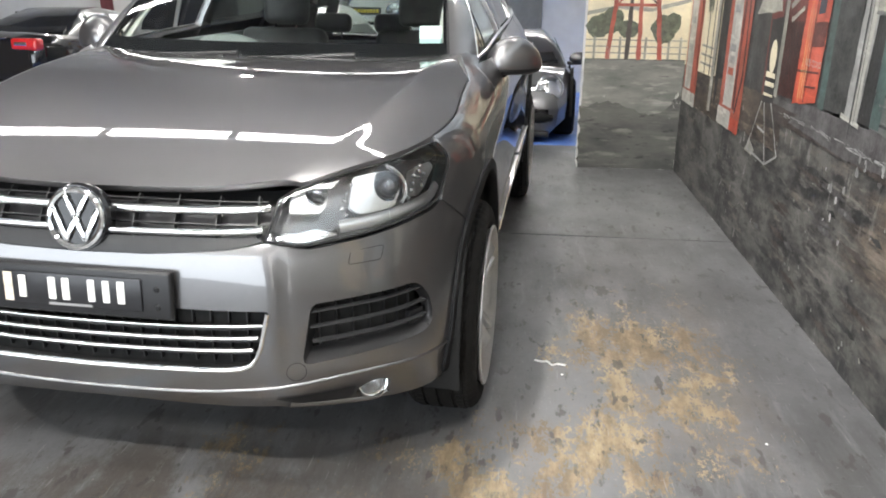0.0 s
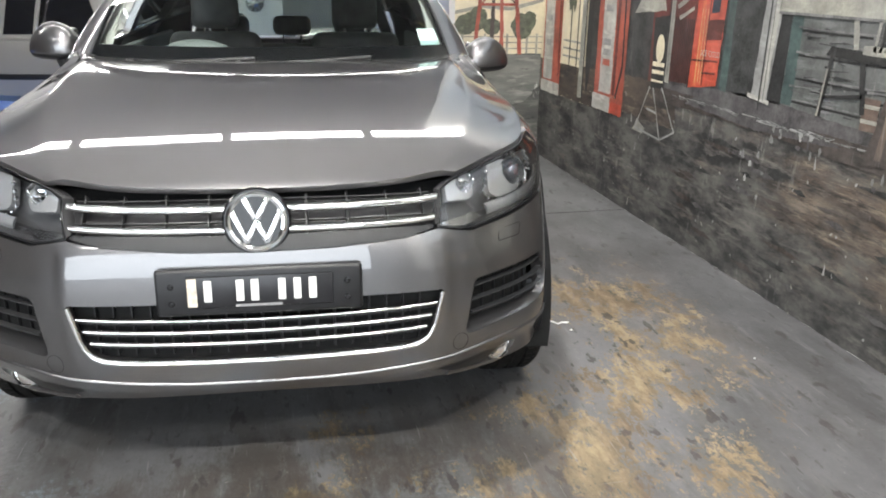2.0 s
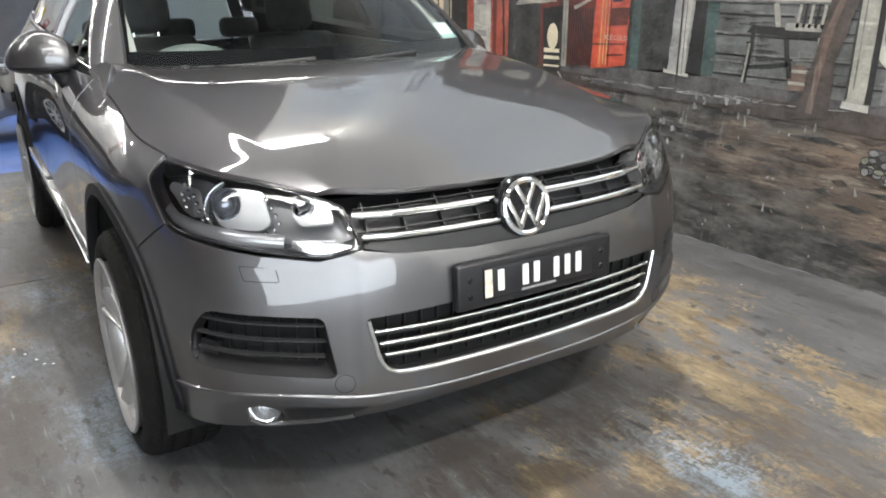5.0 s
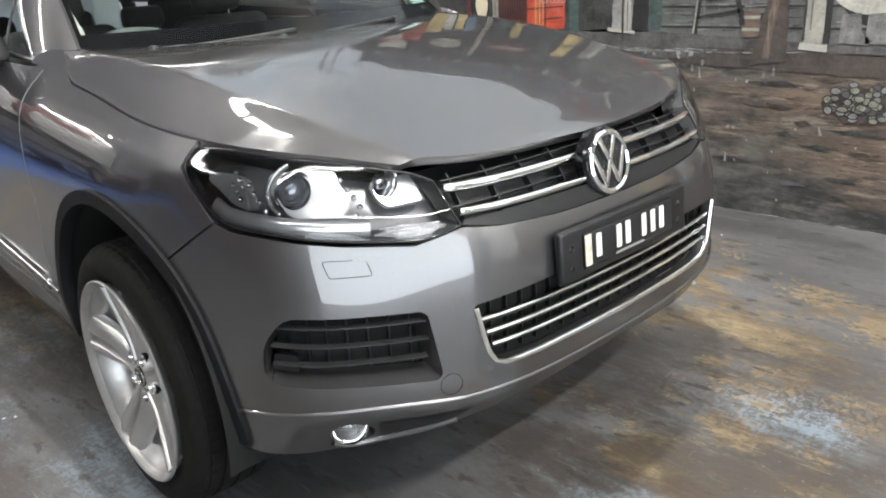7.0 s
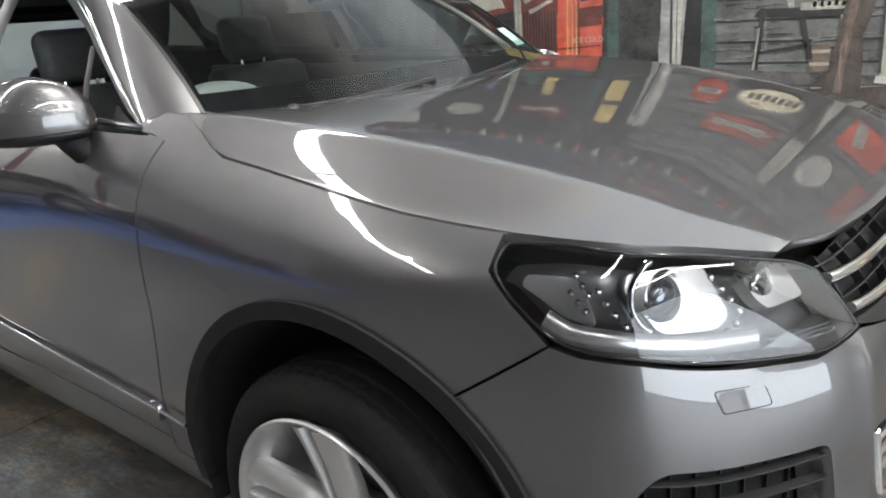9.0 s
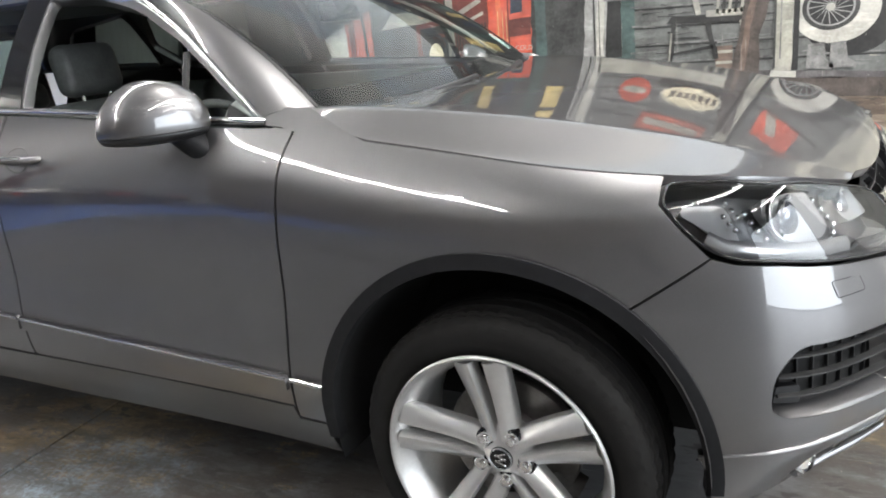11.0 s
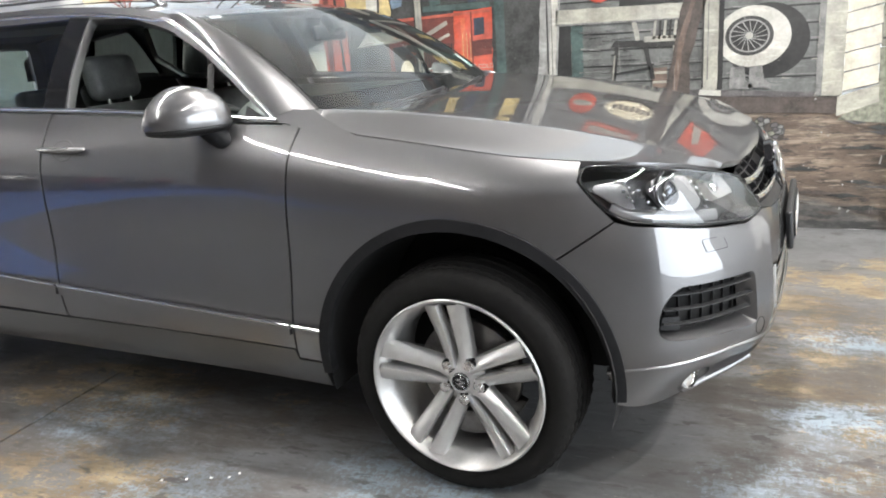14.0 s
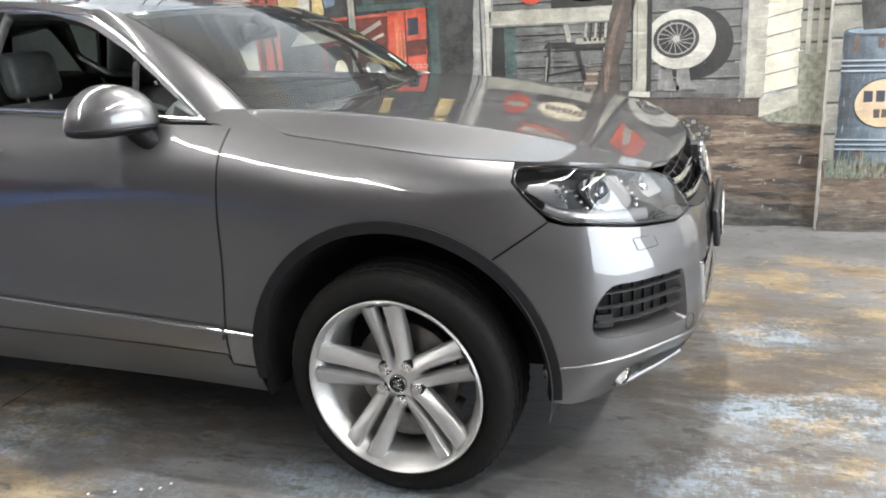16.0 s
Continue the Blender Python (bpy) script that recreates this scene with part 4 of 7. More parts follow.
words.data.materials.append(INK["white"])
# teal door and post with rail
bar("painted_door", .86, .95, .57, 2.2, "dark", 5)
bar("painted_door_edge", .87, .95, .80, 2.2, "teal", 6)
bar("painted_pane", .75, 1.62, .63, 1.82, "amber", 7)
bar("painted_pane", .75, 1.86, .63, 2.02, "amber", 7)
paint("painted_post", [(.575, .965), (.445, .945), (.385, 2.0), (.52, 2.0)], "grey", 7)
paint("painted_post_light", [(.50, .955), (.455, .947), (.40, 2.0), (.45, 2.0)], "white", 8)
paint("post_foot", [(.60, .955), (.42, .935), (.42, .955), (.60, .975)], "white", 9)
paint("painted_rail", [(.44, 1.365), (-.44, 1.355), (-.44, 1.455), (.44, 1.465)], "bone", 8)
stroke("rail_edge", .44, 1.368, -.44, 1.358, .012, "stone", 9)
bar("teal_strip", .34, .96, .26, 1.36, "teal", 5)
bar("dark_doorway", .44, .95, .34, 1.36, "black", 5)
# chair
paint("chair_seat", [(.08, 1.205), (-.37, 1.185), (-.37, 1.225), (.05, 1.245)], "black", 8)
for a, b, c in (((.035, 1.21), (.065, .945), "black"), ((-.15, 1.20), (-.195, .99), "black"), ((-.33, 1.20), (-.375, .99), "bone"), ((-.10, 1.24), (-.075, 1.355), "bone")):
    stroke("chair_leg", *a, *b, .028, c, 9)
stroke("chair_leg_light", .05, 1.15, .072, .945, .012, "bone", 10)
for u in np.linspace(-.20, -.36, 6):
    stroke("chair_slat", u, 1.24, u - .01, 1.36, .016, "black" if int(u * 100) % 2 else "bone", 9)
bar("chair_arm", -.14, 1.225, -.36, 1.262, "bone", 9)
stroke("chair_rung", .05, 1.03, -.18, 1.06, .016, "black", 9)
# tin, leaning trunk, posts
bar("painted_tin", -.195, .93, -.285, 1.06, "rust", 8)
for z in (.96, 1.02):
    bar("tin_band", -.195, z, -.285, z + .016, "bone", 9)
paint("leaning_trunk", [(-.245, .79), (-.43, .815), (-.425, 1.1), (-.50, 1.40), (-.60, 1.75), (-.48, 1.75), (-.36, 1.40), (-.315, 1.1)], "brown", 10)
paint("trunk_light", [(-.31, .83), (-.345, .83), (-.375, 1.15), (-.46, 1.5), (-.44, 1.5), (-.345, 1.2)], "rust", 11)
bar("painted_post", -.505, .905, -.595, 2.05, "bone", 8)
bar("painted_post_shade", -.595, .905, -.625, 2.05, "black", 8)
paint("post_foot", [(-.48, .875), (-.62, .865), (-.62, .90), (-.49, .91)], "white", 9)
# spare wheel and boots
oval("wheel_tyre", -.875, 1.195, .245, .225, "black", 5)
oval("wheel_white_wall", -.80, 1.222, .215, .185, "white", 6)
oval("wheel_disc", -.775, 1.228, .140, .120, "dark", 7)
oval("wheel_ring", -.775, 1.228, .118, .100, "grey", 8)
oval("wheel_inner", -.775, 1.228, .108, .091, "black", 9)
for i in range(16):
    a = 2 * math.pi * i / 16
    stroke("wheel_spoke", -.775 + .02 * math.cos(a + .6), 1.228 + .018 * math.sin(a + .6), -.775 + .108 * math.cos(a), 1.228 + .091 * math.sin(a), .005, "grey", 10)
oval("wheel_hub", -.775, 1.228, .022, .020, "white", 11)
for u in (-.72, -.83):
    paint("painted_boot", [(u + .05, 1.04), (u - .03, 1.05), (u - .045, .96), (u - .085, .925), (u - .08, .90), (u + .05, .91)], "stone", 9)
# shed corner and boards
bar("shed_post", -1.165, .845, -1.315, 2.05, "bone", 7)
bar("shed_post_shade", -1.165, .845, -1.20, 2.05, "stone", 8)
for i, z in enumerate(np.arange(.90, 2.0, .115)):
    paint("weatherboard", [(-1.315, z - .03), (-1.505, z + .012), (-1.500, z + .120), (-1.315, z + .082)], "board", 7)
    stroke("board_line", -1.315, z - .032, -1.505, z + .010, .010, "stone", 8)
# greenery and fence beyond the shed
bar("painted_scrub", -1.50, .70, -2.2, 1.12, "grass", 3)
bar("far_boarding", -1.50, 1.12, -8.1, 2.25, "faded", 2.6)
bar("far_boarding", -2.2, .44, -8.1, 1.13, "faded", 2.7)
for z in np.arange(.60, 2.2, .19):
    stroke("board_line", -1.51 if z > 1.13 else -2.25, z, -8.0, z - .02, .014, "dark", 3.4)
paint("scrub_edge", [(-1.30, .70), (-1.52, .92), (-1.66, .95), (-1.66, .66)], "grass", 6)
for u in (-1.535, -1.60):
    bar("painted_picket", u, 1.10, u - .028, 1.9, "bone", 5)
stroke("painted_rail", -1.51, 1.30, -1.66, 1.30, .010, "dark", 4)
# rocks
r_ = random.Random(5)
for i in range(90):
    u, v = r_.uniform(-.64, -.99), r_.uniform(.54, .73)
    if ((u + .81) / .18)**2 + ((v - .625) / .095)**2 < 1:
        a_, b_ = r_.uniform(.014, .024), r_.uniform(.010, .017)
        oval("rock_outline", u, v, a_ + .005, b_ + .005, "black", 6 + .04 * i, n=9, rag=.1)
        oval("painted_rock", u, v, a_, b_, ("stone", "porch", "grass")[i % 3], 6.02 + .04 * i, n=9, rag=.15)
oval("rock_shade", -.82, .62, .17, .09, "brown", 5, rag=.12)
# pilaster: barrel
bar("pilaster_ground", -1.66, 0, -2.25, .46, ROAD, 1, "P")
bar("pilaster_scrub", -1.66, .46, -2.25, 2.6, "faded", 1, "P")
for z in np.arange(.62, 2.5, .19):
    stroke("board_line", -1.66, z, -2.25, z - .004, .014, "dark", 1.6, "P")
bar("barrel", -1.725, .44, -2.225, 1.222, "blue", 2.5, "P")
TONE_U = [0, .10, .28, .50, .66, .80, .93, 1]
TONE_C = [(.030, .034, .042), (.048, .062, .078), (.085, .115, .145), (.125, .165, .20), (.22, .28, .32), (.40, .455, .475), (.22, .27, .30), (.09, .115, .14)]
for i in range(16):
    mid = (i + .5) / 16
    INK["drum_tone_%d" % i] = ink("drum_tone_%d" % i, tuple(float(np.interp(mid, TONE_U, [c[j] for c in TONE_C])) for j in range(3)), .4, scale=11)
    u0 = -1.727 - .498 * i / 16
    paint("barrel_tone", [(max(min(q[0], -1.725), -2.226), q[1]) for q in rough_edge([(u0, .44), (u0 - .034, .44), (u0 - .034, 1.222), (u0, 1.222)], .05, .009, i)], "drum_tone_%d" % i, 3 + .06 * i, "P")
for i, (u, v, h) in enumerate(((-1.80, 1.10, .10), (-1.93, 1.12, .09), (-2.03, 1.10, .11), (-2.17, 1.13, .08), (-2.10, .50, .12), (-2.19, .52, .10), (-1.86, .47, .08))):
    paint("barrel_rust", rough_edge([(u + .022, v), (u - .020, v), (u - .012, v + h), (u + .014, v + h)], .03, .008, i), "rust", 4.3 + .02 * i, "P")
for z in (.515, .545, .575, .985, 1.015, 1.045):
    stroke("barrel_hoop", -1.725, z, -2.225, z - .012, .009, "night", 5, "P")
    stroke("barrel_hoop_light", -1.725, z + .012, -2.225, z, .008, "paleblue", 5, "P")
oval("barrel_label_edge", -1.975, .80, .168, .150, "night", 6, "P")
oval("barrel_label", -1.975, .80, .160, .142, "tan", 7, "P")
for u, w in ((-1.86, .05), (-1.925, .05), (-1.99, .045), (-2.055, .05)):
    bar("label_bar", u, .81, u - w, .875, "night", 8, "P")
for u in (-1.92, -1.965, -2.01):
    bar("label_bar", u, .715, u - .034, .765, "brown", 8, "P")
for i in range(170):
    u = r_.uniform(-1.67, -2.24)
    stroke("painted_grass", u, .36 + r_.uniform(-.02, .03), u + r_.uniform(-.03, .03), .46 + r_.uniform(-.05, .07), .009, "grass" if i % 3 else "tuft", 9 + .02 * i, "P", .002)
# barrel top with a dark tub on it
bar("barrel_back", -1.66, 1.222, -2.25, 2.6, "faded", 4.5, "P")
for z in (1.38, 1.57, 1.76, 1.95, 2.14, 2.33):
    stroke("board_line", -1.66, z, -2.25, z - .004, .014, "dark", 4.6, "P")
oval("barrel_rim", -1.975, 1.222, .25, .035, "shade_blue", 4.7, "P")
oval("barrel_lid", -1.975, 1.226, .23, .022, "mid_blue", 4.9, "P")
paint("painted_tub", [(-1.83, 1.232), (-2.12, 1.232), (-2.15, 1.422), (-1.80, 1.422)], "dark", 5.2, "P")
# second barrel
bar("barrel", -2.28, .46, -2.80, 1.36, "brown", 4)
for u0, u1, c in ((-2.36, -2.44, "rust"), (-2.44, -2.52, "porch"), (-2.52, -2.62, "amber"), (-2.62, -2.70, "tan"), (-2.70, -2.80, "amber")):
    bar("barrel_tone", u0, .46, u1, 1.36, c, 4.3)
oval("barrel_rim", -2.54, 1.36, .26, .03, "dark", 4.5)
for z in (.60, 1.0, 1.04):
    stroke("barrel_hoop", -2.28, z, -2.80, z - .01, .014, "black", 5)
paint("barrel_mark_edge", [(-2.50 + .135 * math.cos(q) * (1 if i % 2 else .93), .83 + .135 * math.sin(q) * (1 if i % 2 else .93)) for i, q in enumerate(np.linspace(-.6, math.pi + .6, 17))] + [(-2.56, .70), (-2.44, .70)], "red", 5.6)
paint("barrel_mark", [(-2.50 + .122 * math.cos(q) * (1 if i % 2 else .93), .83 + .122 * math.sin(q) * (1 if i % 2 else .93)) for i, q in enumerate(np.linspace(-.6, math.pi + .6, 17))] + [(-2.55, .71), (-2.45, .71)], "amber", 6)
for u in (-2.43, -2.50, -2.57):
    bar("label_bar", u, .79, u - .04, .85, "rust", 7)
for i in range(110):
    u = r_.uniform(-2.26, -2.95)
    stroke("painted_grass", u, .36 + r_.uniform(-.02, .03), u + r_.uniform(-.03, .03), .47 + r_.uniform(-.05, .07), .009, "grass" if i % 2 else "tuft", 8 + .02 * i, "E", .002)
# old signs on the station front
oval("round_sign", .15, 1.60, .10, .105, "bright", 8)
oval("round_sign_mark", .15, 1.60, .075, .03, "bone", 9)
oval("oval_sign", -.22, 1.585, .21, .095, "bone", 8)
oval("oval_sign_field", -.22, 1.585, .19, .078, "cream", 9)
for u in np.linspace(-.08, -.36, 7):
    bar("sign_letter_bar", u, 1.555, u - .028, 1.60, "brown", 10)
paint("red_sign", [(-.70, 1.49), (-.97, 1.50), (-.97, 1.66), (-.70, 1.66)], "bright", 6)
paint("red_sign_stroke", [(-.72, 1.50), (-.80, 1.50), (-.86, 1.60), (-.80, 1.62)], "bone", 7)
bar("bench_top", .02, 1.46, -.38, 1.54, "black", 8)
bar("wide_sign", .05, 1.76, -.42, 1.90, "red", 8)
bar("wide_sign_line", .01, 1.80, -.38, 1.85, "bone", 9)
oval("round_sign", -.76, 1.84, .10, .10, "white", 8)
bar("sign_panel", -.95, 1.74, -1.12, 1.98, "red", 8)
oval("oval_sign", 1.75, 2.02, .16, .08, "bone", 6)
bar("wide_sign", 1.35, 1.92, .95, 2.06, "maroon", 6)
bar("sign_line", 1.30, 1.97, 1.0, 2.01, "bone", 7)
# eave with a string of small pennants, signs along the fascia, roof
bar("painted_eave", 2.75, 2.20, -1.30, 2.32, "dark", 9)
paint("painted_roof", [(2.62, 2.32), (-1.40, 2.32), (-1.05, 2.62), (2.20, 2.62)], "planks", 8)
bar("painted_fascia", 2.58, 2.32, -1.32, 2.54, "shade_blue", 8.6)
stroke("pennant_string", 3.30, 2.375, -1.10, 2.305, .006, "stone", 9.5)
for i, u in enumerate(np.arange(3.20, -1.06, -.152)):
    z = 2.370 - (3.2 - u) * .016
    paint("pennant", [(u, z), (u - .062, z), (u - .031, z - .085)], "white" if i % 2 else "red", 10)
oval("round_sign", .62, 2.44, .085, .065, "maroon", 9, n=20)
oval("round_sign_mark", .62, 2.44, .055, .040, "dark", 9.6, n=16)
bar("wide_sign", .30, 2.40, -.55, 2.51, "maroon", 9)
for u in (.20, .0, -.20, -.40):
    bar("sign_line", u, 2.435, u - .11, 2.48, "stone", 9.6)
for u in np.arange(2.2, -1.2, -.28):
    stroke("roof_seam", u, 2.545, u * .95, 2.615, .012, "dark", 8.4)
for u in (3.05, 2.9):
    stroke("painted_pole", u, .8, u, 2.95, .02, "black", 4)
stroke("painted_wire", 3.7, 2.75, 2.3, 2.9, .008, "black", 4)

# chipped and splashed paint low on the wall
for i in range(80):
    u, v = r_.uniform(3.3, -1.6), abs(r_.gauss(.42, .22))
    if v < .84:
        h = r_.uniform(.006, .02) if i % 7 else r_.uniform(.03, .06)
        stroke("paint_chip", u, v, u + r_.uniform(-.015, .015), v + h, r_.uniform(.006, .016), "bone" if i % 4 == 0 else "grey", 12, "E", .004)

# loose brushwork: broken strokes on the boards, light on the porch edge, runs of thin white paint, streaks in the earth
b_ = random.Random(29)
for i in range(64):
    u, v, w = b_.uniform(.30, -.46), b_.uniform(.96, 1.34), b_.uniform(.04, .16)
    stroke("board_dab", u, v, u - w, v + b_.uniform(-.010, .010), b_.uniform(.004, .012), ("porch", "dark", "stone", "dark")[i % 4], 7.2 + .004 * i, "E", .002)
for i in range(60):
    u, v, w = b_.uniform(-.64, -1.14), b_.uniform(.92, 1.9), b_.uniform(.03, .12)
    stroke("board_dab", u, v, u - w, v + b_.uniform(-.008, .008), b_.uniform(.004, .010), ("stone", "dark", "bone")[i % 3], 4.6 + .003 * i, "E", .002)
for i in range(46):
    u = b_.uniform(1.35, -.40)
    stroke("porch_edge_light", u, .858 + b_.uniform(-.012, .010), u - b_.uniform(.04, .14), .856 + b_.uniform(-.012, .010), b_.uniform(.004, .009), ("grey", "stone")[i % 2], 8 + .004 * i, "E", .002)
for c_, z_, n_ in ((.30, .80, 9), (.08, .82, 9), (.60, .66, 9), (.50, .52, 6), (-.30, .74, 4)):
    for i in range(n_):
        u, v = b_.gauss(c_, .075), b_.gauss(z_, .035)
        oval("white_run", u, v, b_.uniform(.005, .016), b_.uniform(.006, .026), ("stone", "porch", "grey")[i % 3], 10 + .01 * i, n=9, rag=.35)
for i in range(64):
    u, v, w = b_.uniform(1.6, -1.55), b_.uniform(.06, .74), b_.uniform(.08, .34)
    paint("earth_streak", rough_edge([(u, v), (u - w * .6, v + .010), (u - w, v - .012), (u - w * .5, v - .020)], .03, .007, i), ("brown", "dark", "porch", "dark", "brown")[i % 5], 5.2 + .003 * i)
for u0, z0, z1 in ((1.468, .92, 1.92), (.50, .90, 1.92), (-.503, .92, 1.90)):
    stroke("post_edge", u0, z0, u0, z1, .012, "dark", 10, "E", .009)
    stroke("post_grain", u0 - .030, z0 + .05, u0 - .030, z1 - .1, .008, "stone", 10.2, "E", .004)
for u in (1.115, 1.085, 1.06):
    stroke("machine_glint", u, .96, u - .006, 1.36, .006, "amber", 10, "E", .003)

# ---- return wall: windmill, fence and hills ----
bar("painted_ground", 1.60, 0, 2.39, .89, EARTH_DARK, 1, "R")
paint("painted_ground_light", [(1.60, .50), (2.0, .42), (2.39, .50), (2.39, .88), (1.60, .88)], EARTH_GREY, 2, "R")
paint("painted_ground", rough_edge([(1.60, .50), (1.8, .56), (2.2, .44), (2.385, .62), (2.385, .05), (1.605, .05)], .035, .022), EARTH_DARK, 3, "R")
bar("painted_sky", 1.60, .885, 2.39, 2.0, "cream", .6, "R")
bar("painted_sky", 1.60, 2.0, 2.39, 4.15, "sky", 1, "R")
paint("painted_hill", [(1.60, 1.22), (1.85, 1.27), (2.1, 1.25), (2.39, 1.33), (2.39, 1.36), (2.1, 1.28), (1.85, 1.30), (1.60, 1.25)], "bone", 2, "R")
for u, v, a, b in ((1.70, 1.14, .10, .09), (1.80, 1.18, .09, .10), (2.20, 1.12, .10, .11), (2.27, 1.17, .06, .08), (1.93, 1.12, .08, .07)):
    oval("painted_bush", u, v, a, b, "leaf", 3 + 2 * (u - 1.6), "R", 22, .12)
for z in (.93, .98, 1.03):
    bar("painted_rail", 1.60, z, 2.39, z + .010, "bone", 4, "R")
for u in (1.66, 1.86, 2.06, 2.24, 2.33):
    bar("painted_picket", u, .89, u + .018, 1.06, "bone", 4, "R")
legs = ((1.775, 1.945), (1.925, 1.965), (2.02, 1.985), (2.185, 2.015))
for (u0, u1), c in zip(legs, ("red", "brown", "red", "red")):
    stroke("tower_leg", u0, .885, u1, 2.6, .036, c, 6, "R", .018)
for z in (1.29, 1.78, 2.2):
    t = (z - .885) / 1.715
    a, b = 1.775 + .170 * t, 2.185 - .170 * t
    bar("tower_bar", a, z, b, z + .022, "red", 7, "R")
    t2 = min(1, t + .19)
    stroke("tower_brace", a, z, 2.185 - .170 * t2, z + .32, .016, "red", 6, "R")
    stroke("tower_brace", b, z, 1.775 + .170 * t2, z + .32, .016, "brown", 6, "R")
for i in range(14):
    a = 2 * math.pi * i / 14
    stroke("mill_blade", 1.98 + .05 * math.cos(a), 2.72 + .05 * math.sin(a), 1.98 + .30 * math.cos(a), 2.72 + .30 * math.sin(a), .02, "rust", 7, "R", .075)

# ---- the grey SUV ----
CAR = pose(.023, -.062, 0, 0, 0, -3.7)
suv = thing("suv", "grey metallic five-door SUV parked nose out on the worn floor", "car", CAR)
HUB_Z, ARCH_Z, ARCH_R = .368, .388, .487


def arch(y0, a0, a1, r=ARCH_R, n=26, yc=0.0):
    """Points (s, z) of a wheel arch round length yc, by angles from the rear (0) over the top (90) to the front (180)."""
    return [(fy(yc + y0 + r * math.cos(radians(a))), ARCH_Z + r * math.sin(radians(a))) for a in np.linspace(a0, a1, n)]


def mirrored(right):
    """A closed outline of the nose from its right half, given from the top middle round to the bottom middle."""
    r = [tuple(p) for p in right]
    return r + [(-p[0], *p[1:]) for p in r[::-1] if p[0] > 1e-6]


seam_s = np.linspace(1.183, fy(.34), 22)
seam = list(zip(seam_s, hermite(SEAM_S, SEAM_Z, seam_s)))

# hood
yy = np.linspace(-.70, .335, 28)
ex = hood_edge(yy)[0]
nose = [(x, hermite([0, .25, .4, .5], [-.768, -.757, -.738, -.708], x)) for x in np.linspace(0, .49, 12)]
hood_half = nose + [(x, y, .0) for x, y in zip(ex, yy)] + [(.834, .395), (.812, .447), (.790, .492), (.768, .522, .01), (.738, .534, .01), (.62, .482), (.45, .445), (.25, .42), (0, .41)]
hood = patch("hood", rounded(mirrored([(p[0], p[1], p[2] if len(p) > 2 else 0) for p in hood_half])), bonnet, PAINT, suv, step=.013, depth=.02, outward=(0, 0, 0), gap=.004)

# front bumper with its openings
LIP = [(1.115, .447), (.95, .460), (.72, .463), (.5, .445), (.25, .423), (0, .417)]
low_half = [(0, .668), (.505, .668, .012), (.478, .556, .02), (.44, .512, .03), (.30, .498), (0, .493)]
lower_grille = rounded(mirrored(low_half))
vent_half = [(.612, .676, .02), (.915, .69, .03), (.968, .63, .05), (.972, .558, .03), (.94, .54, .03), (.582, .51, .025)]
vents = {1: rounded(vent_half), -1: rounded([(-p[0], *p[1:]) for p in vent_half[::-1]])}
right = [(0, .802), (.2, .806), (.4, .822), (.50, .838, .01), (.62, .816), (.77, .831), (.94, .857), (1.04, .865), (1.09, .878), (fy(-.312), .774)]
bumper_arch = [p for p in arch(0, 126, 171) if .45 < p[1] < .768]
bumper = patch("front_bumper", rounded(mirrored(right + bumper_arch + LIP)), body, PAINT, suv, holes=[lower_grille, vents[1], vents[-1]], step=.03, depth=.03,
               label="grey painted front bumper")
BOWL_FOG = mat("fog_lamp_bowl", (.34, .34, .34), .18, .8, vary=.1, scale=40)
FOG = {k: np.array([(k * .80 + .054 * math.cos(a), .372 + .042 * math.sin(a)) for a in np.linspace(0, 2 * math.pi, 25)[:-1]]) for k in (1, -1)}
val_half = [(0, .414), (.25, .420), (.5, .442), (.72, .460), (.95, .457), (1.112, .444), (fy(-.466), .40), (fy(-.462), .340, .01), (1.03, .322), (.9, .312), (.72, .320), (.5, .368), (0, .372)]
patch("lower_valance", rounded(mirrored(val_half)), body, PAINT, suv, holes=[FOG[1], FOG[-1]], step=.03, depth=.02, label="grey painted lower front valance")
lip = np.array(LIP)
lip_s = np.linspace(-1.115, 1.115, 90)
lip_z = hermite([-p[0] for p in LIP] + [p[0] for p in LIP[-2::-1]], [p[1] for p in LIP] + [p[1] for p in LIP[-2::-1]], lip_s)
sweep("bumper_lip", np.stack([lip_s, lip_z], 1), body, .012, .008, PAINT, bumper, lift=-.002)

# dark shell added behind the panels to keep their gaps dark, open at the wheels
backing = patch("inner_shell", rounded(mirrored([(0, 1.0), (.5, .99), (1.1, 1.0), (fy(.4), 1.08), (fy(.6), 1.08), (fy(.6), .36)] + arch(0, 8, 172, .50) + [(1.10, .36), (.9, .32), (0, .30)])),
                lambda s, z: body(s, z), DARK, suv, step=.06, depth=0, gap=0, lift=-.098)

# lower grille: frame, slats and mesh
low = patch("lower_grille", shrink(lower_grille, -.012), body, DARK, suv, depth=0, gap=0, lift=-.040, label="black lower grille with chrome slats")
frame_half = np.array([(.500, .664), (.478, .570), (.468, .545), (.452, .522), (.425, .508), (.38, .502), (.30, .498), (.15, .4945), (0, .493)])
frame_line = np.concatenate([frame_half, frame_half[-2::-1] * (-1, 1)])
sweep("chrome_frame", frame_line, body, .015, .010, CHROME, low, lift=-.002, label="chrome frame strip")
for z, h in ((.628, .483), (.593, .470), (.558, .455)):
    w = np.linspace(-h, h, 50)
    sweep("slat", np.stack([w, z - .012 + .012 * (w / h)**2], 1), body, .011, .010, CHROME, low, lift=-.014)
    sweep("slat", np.stack([w, z - .024 + .012 * (w / h)**2], 1), body, .014, .012, BLACK, low, lift=-.030)
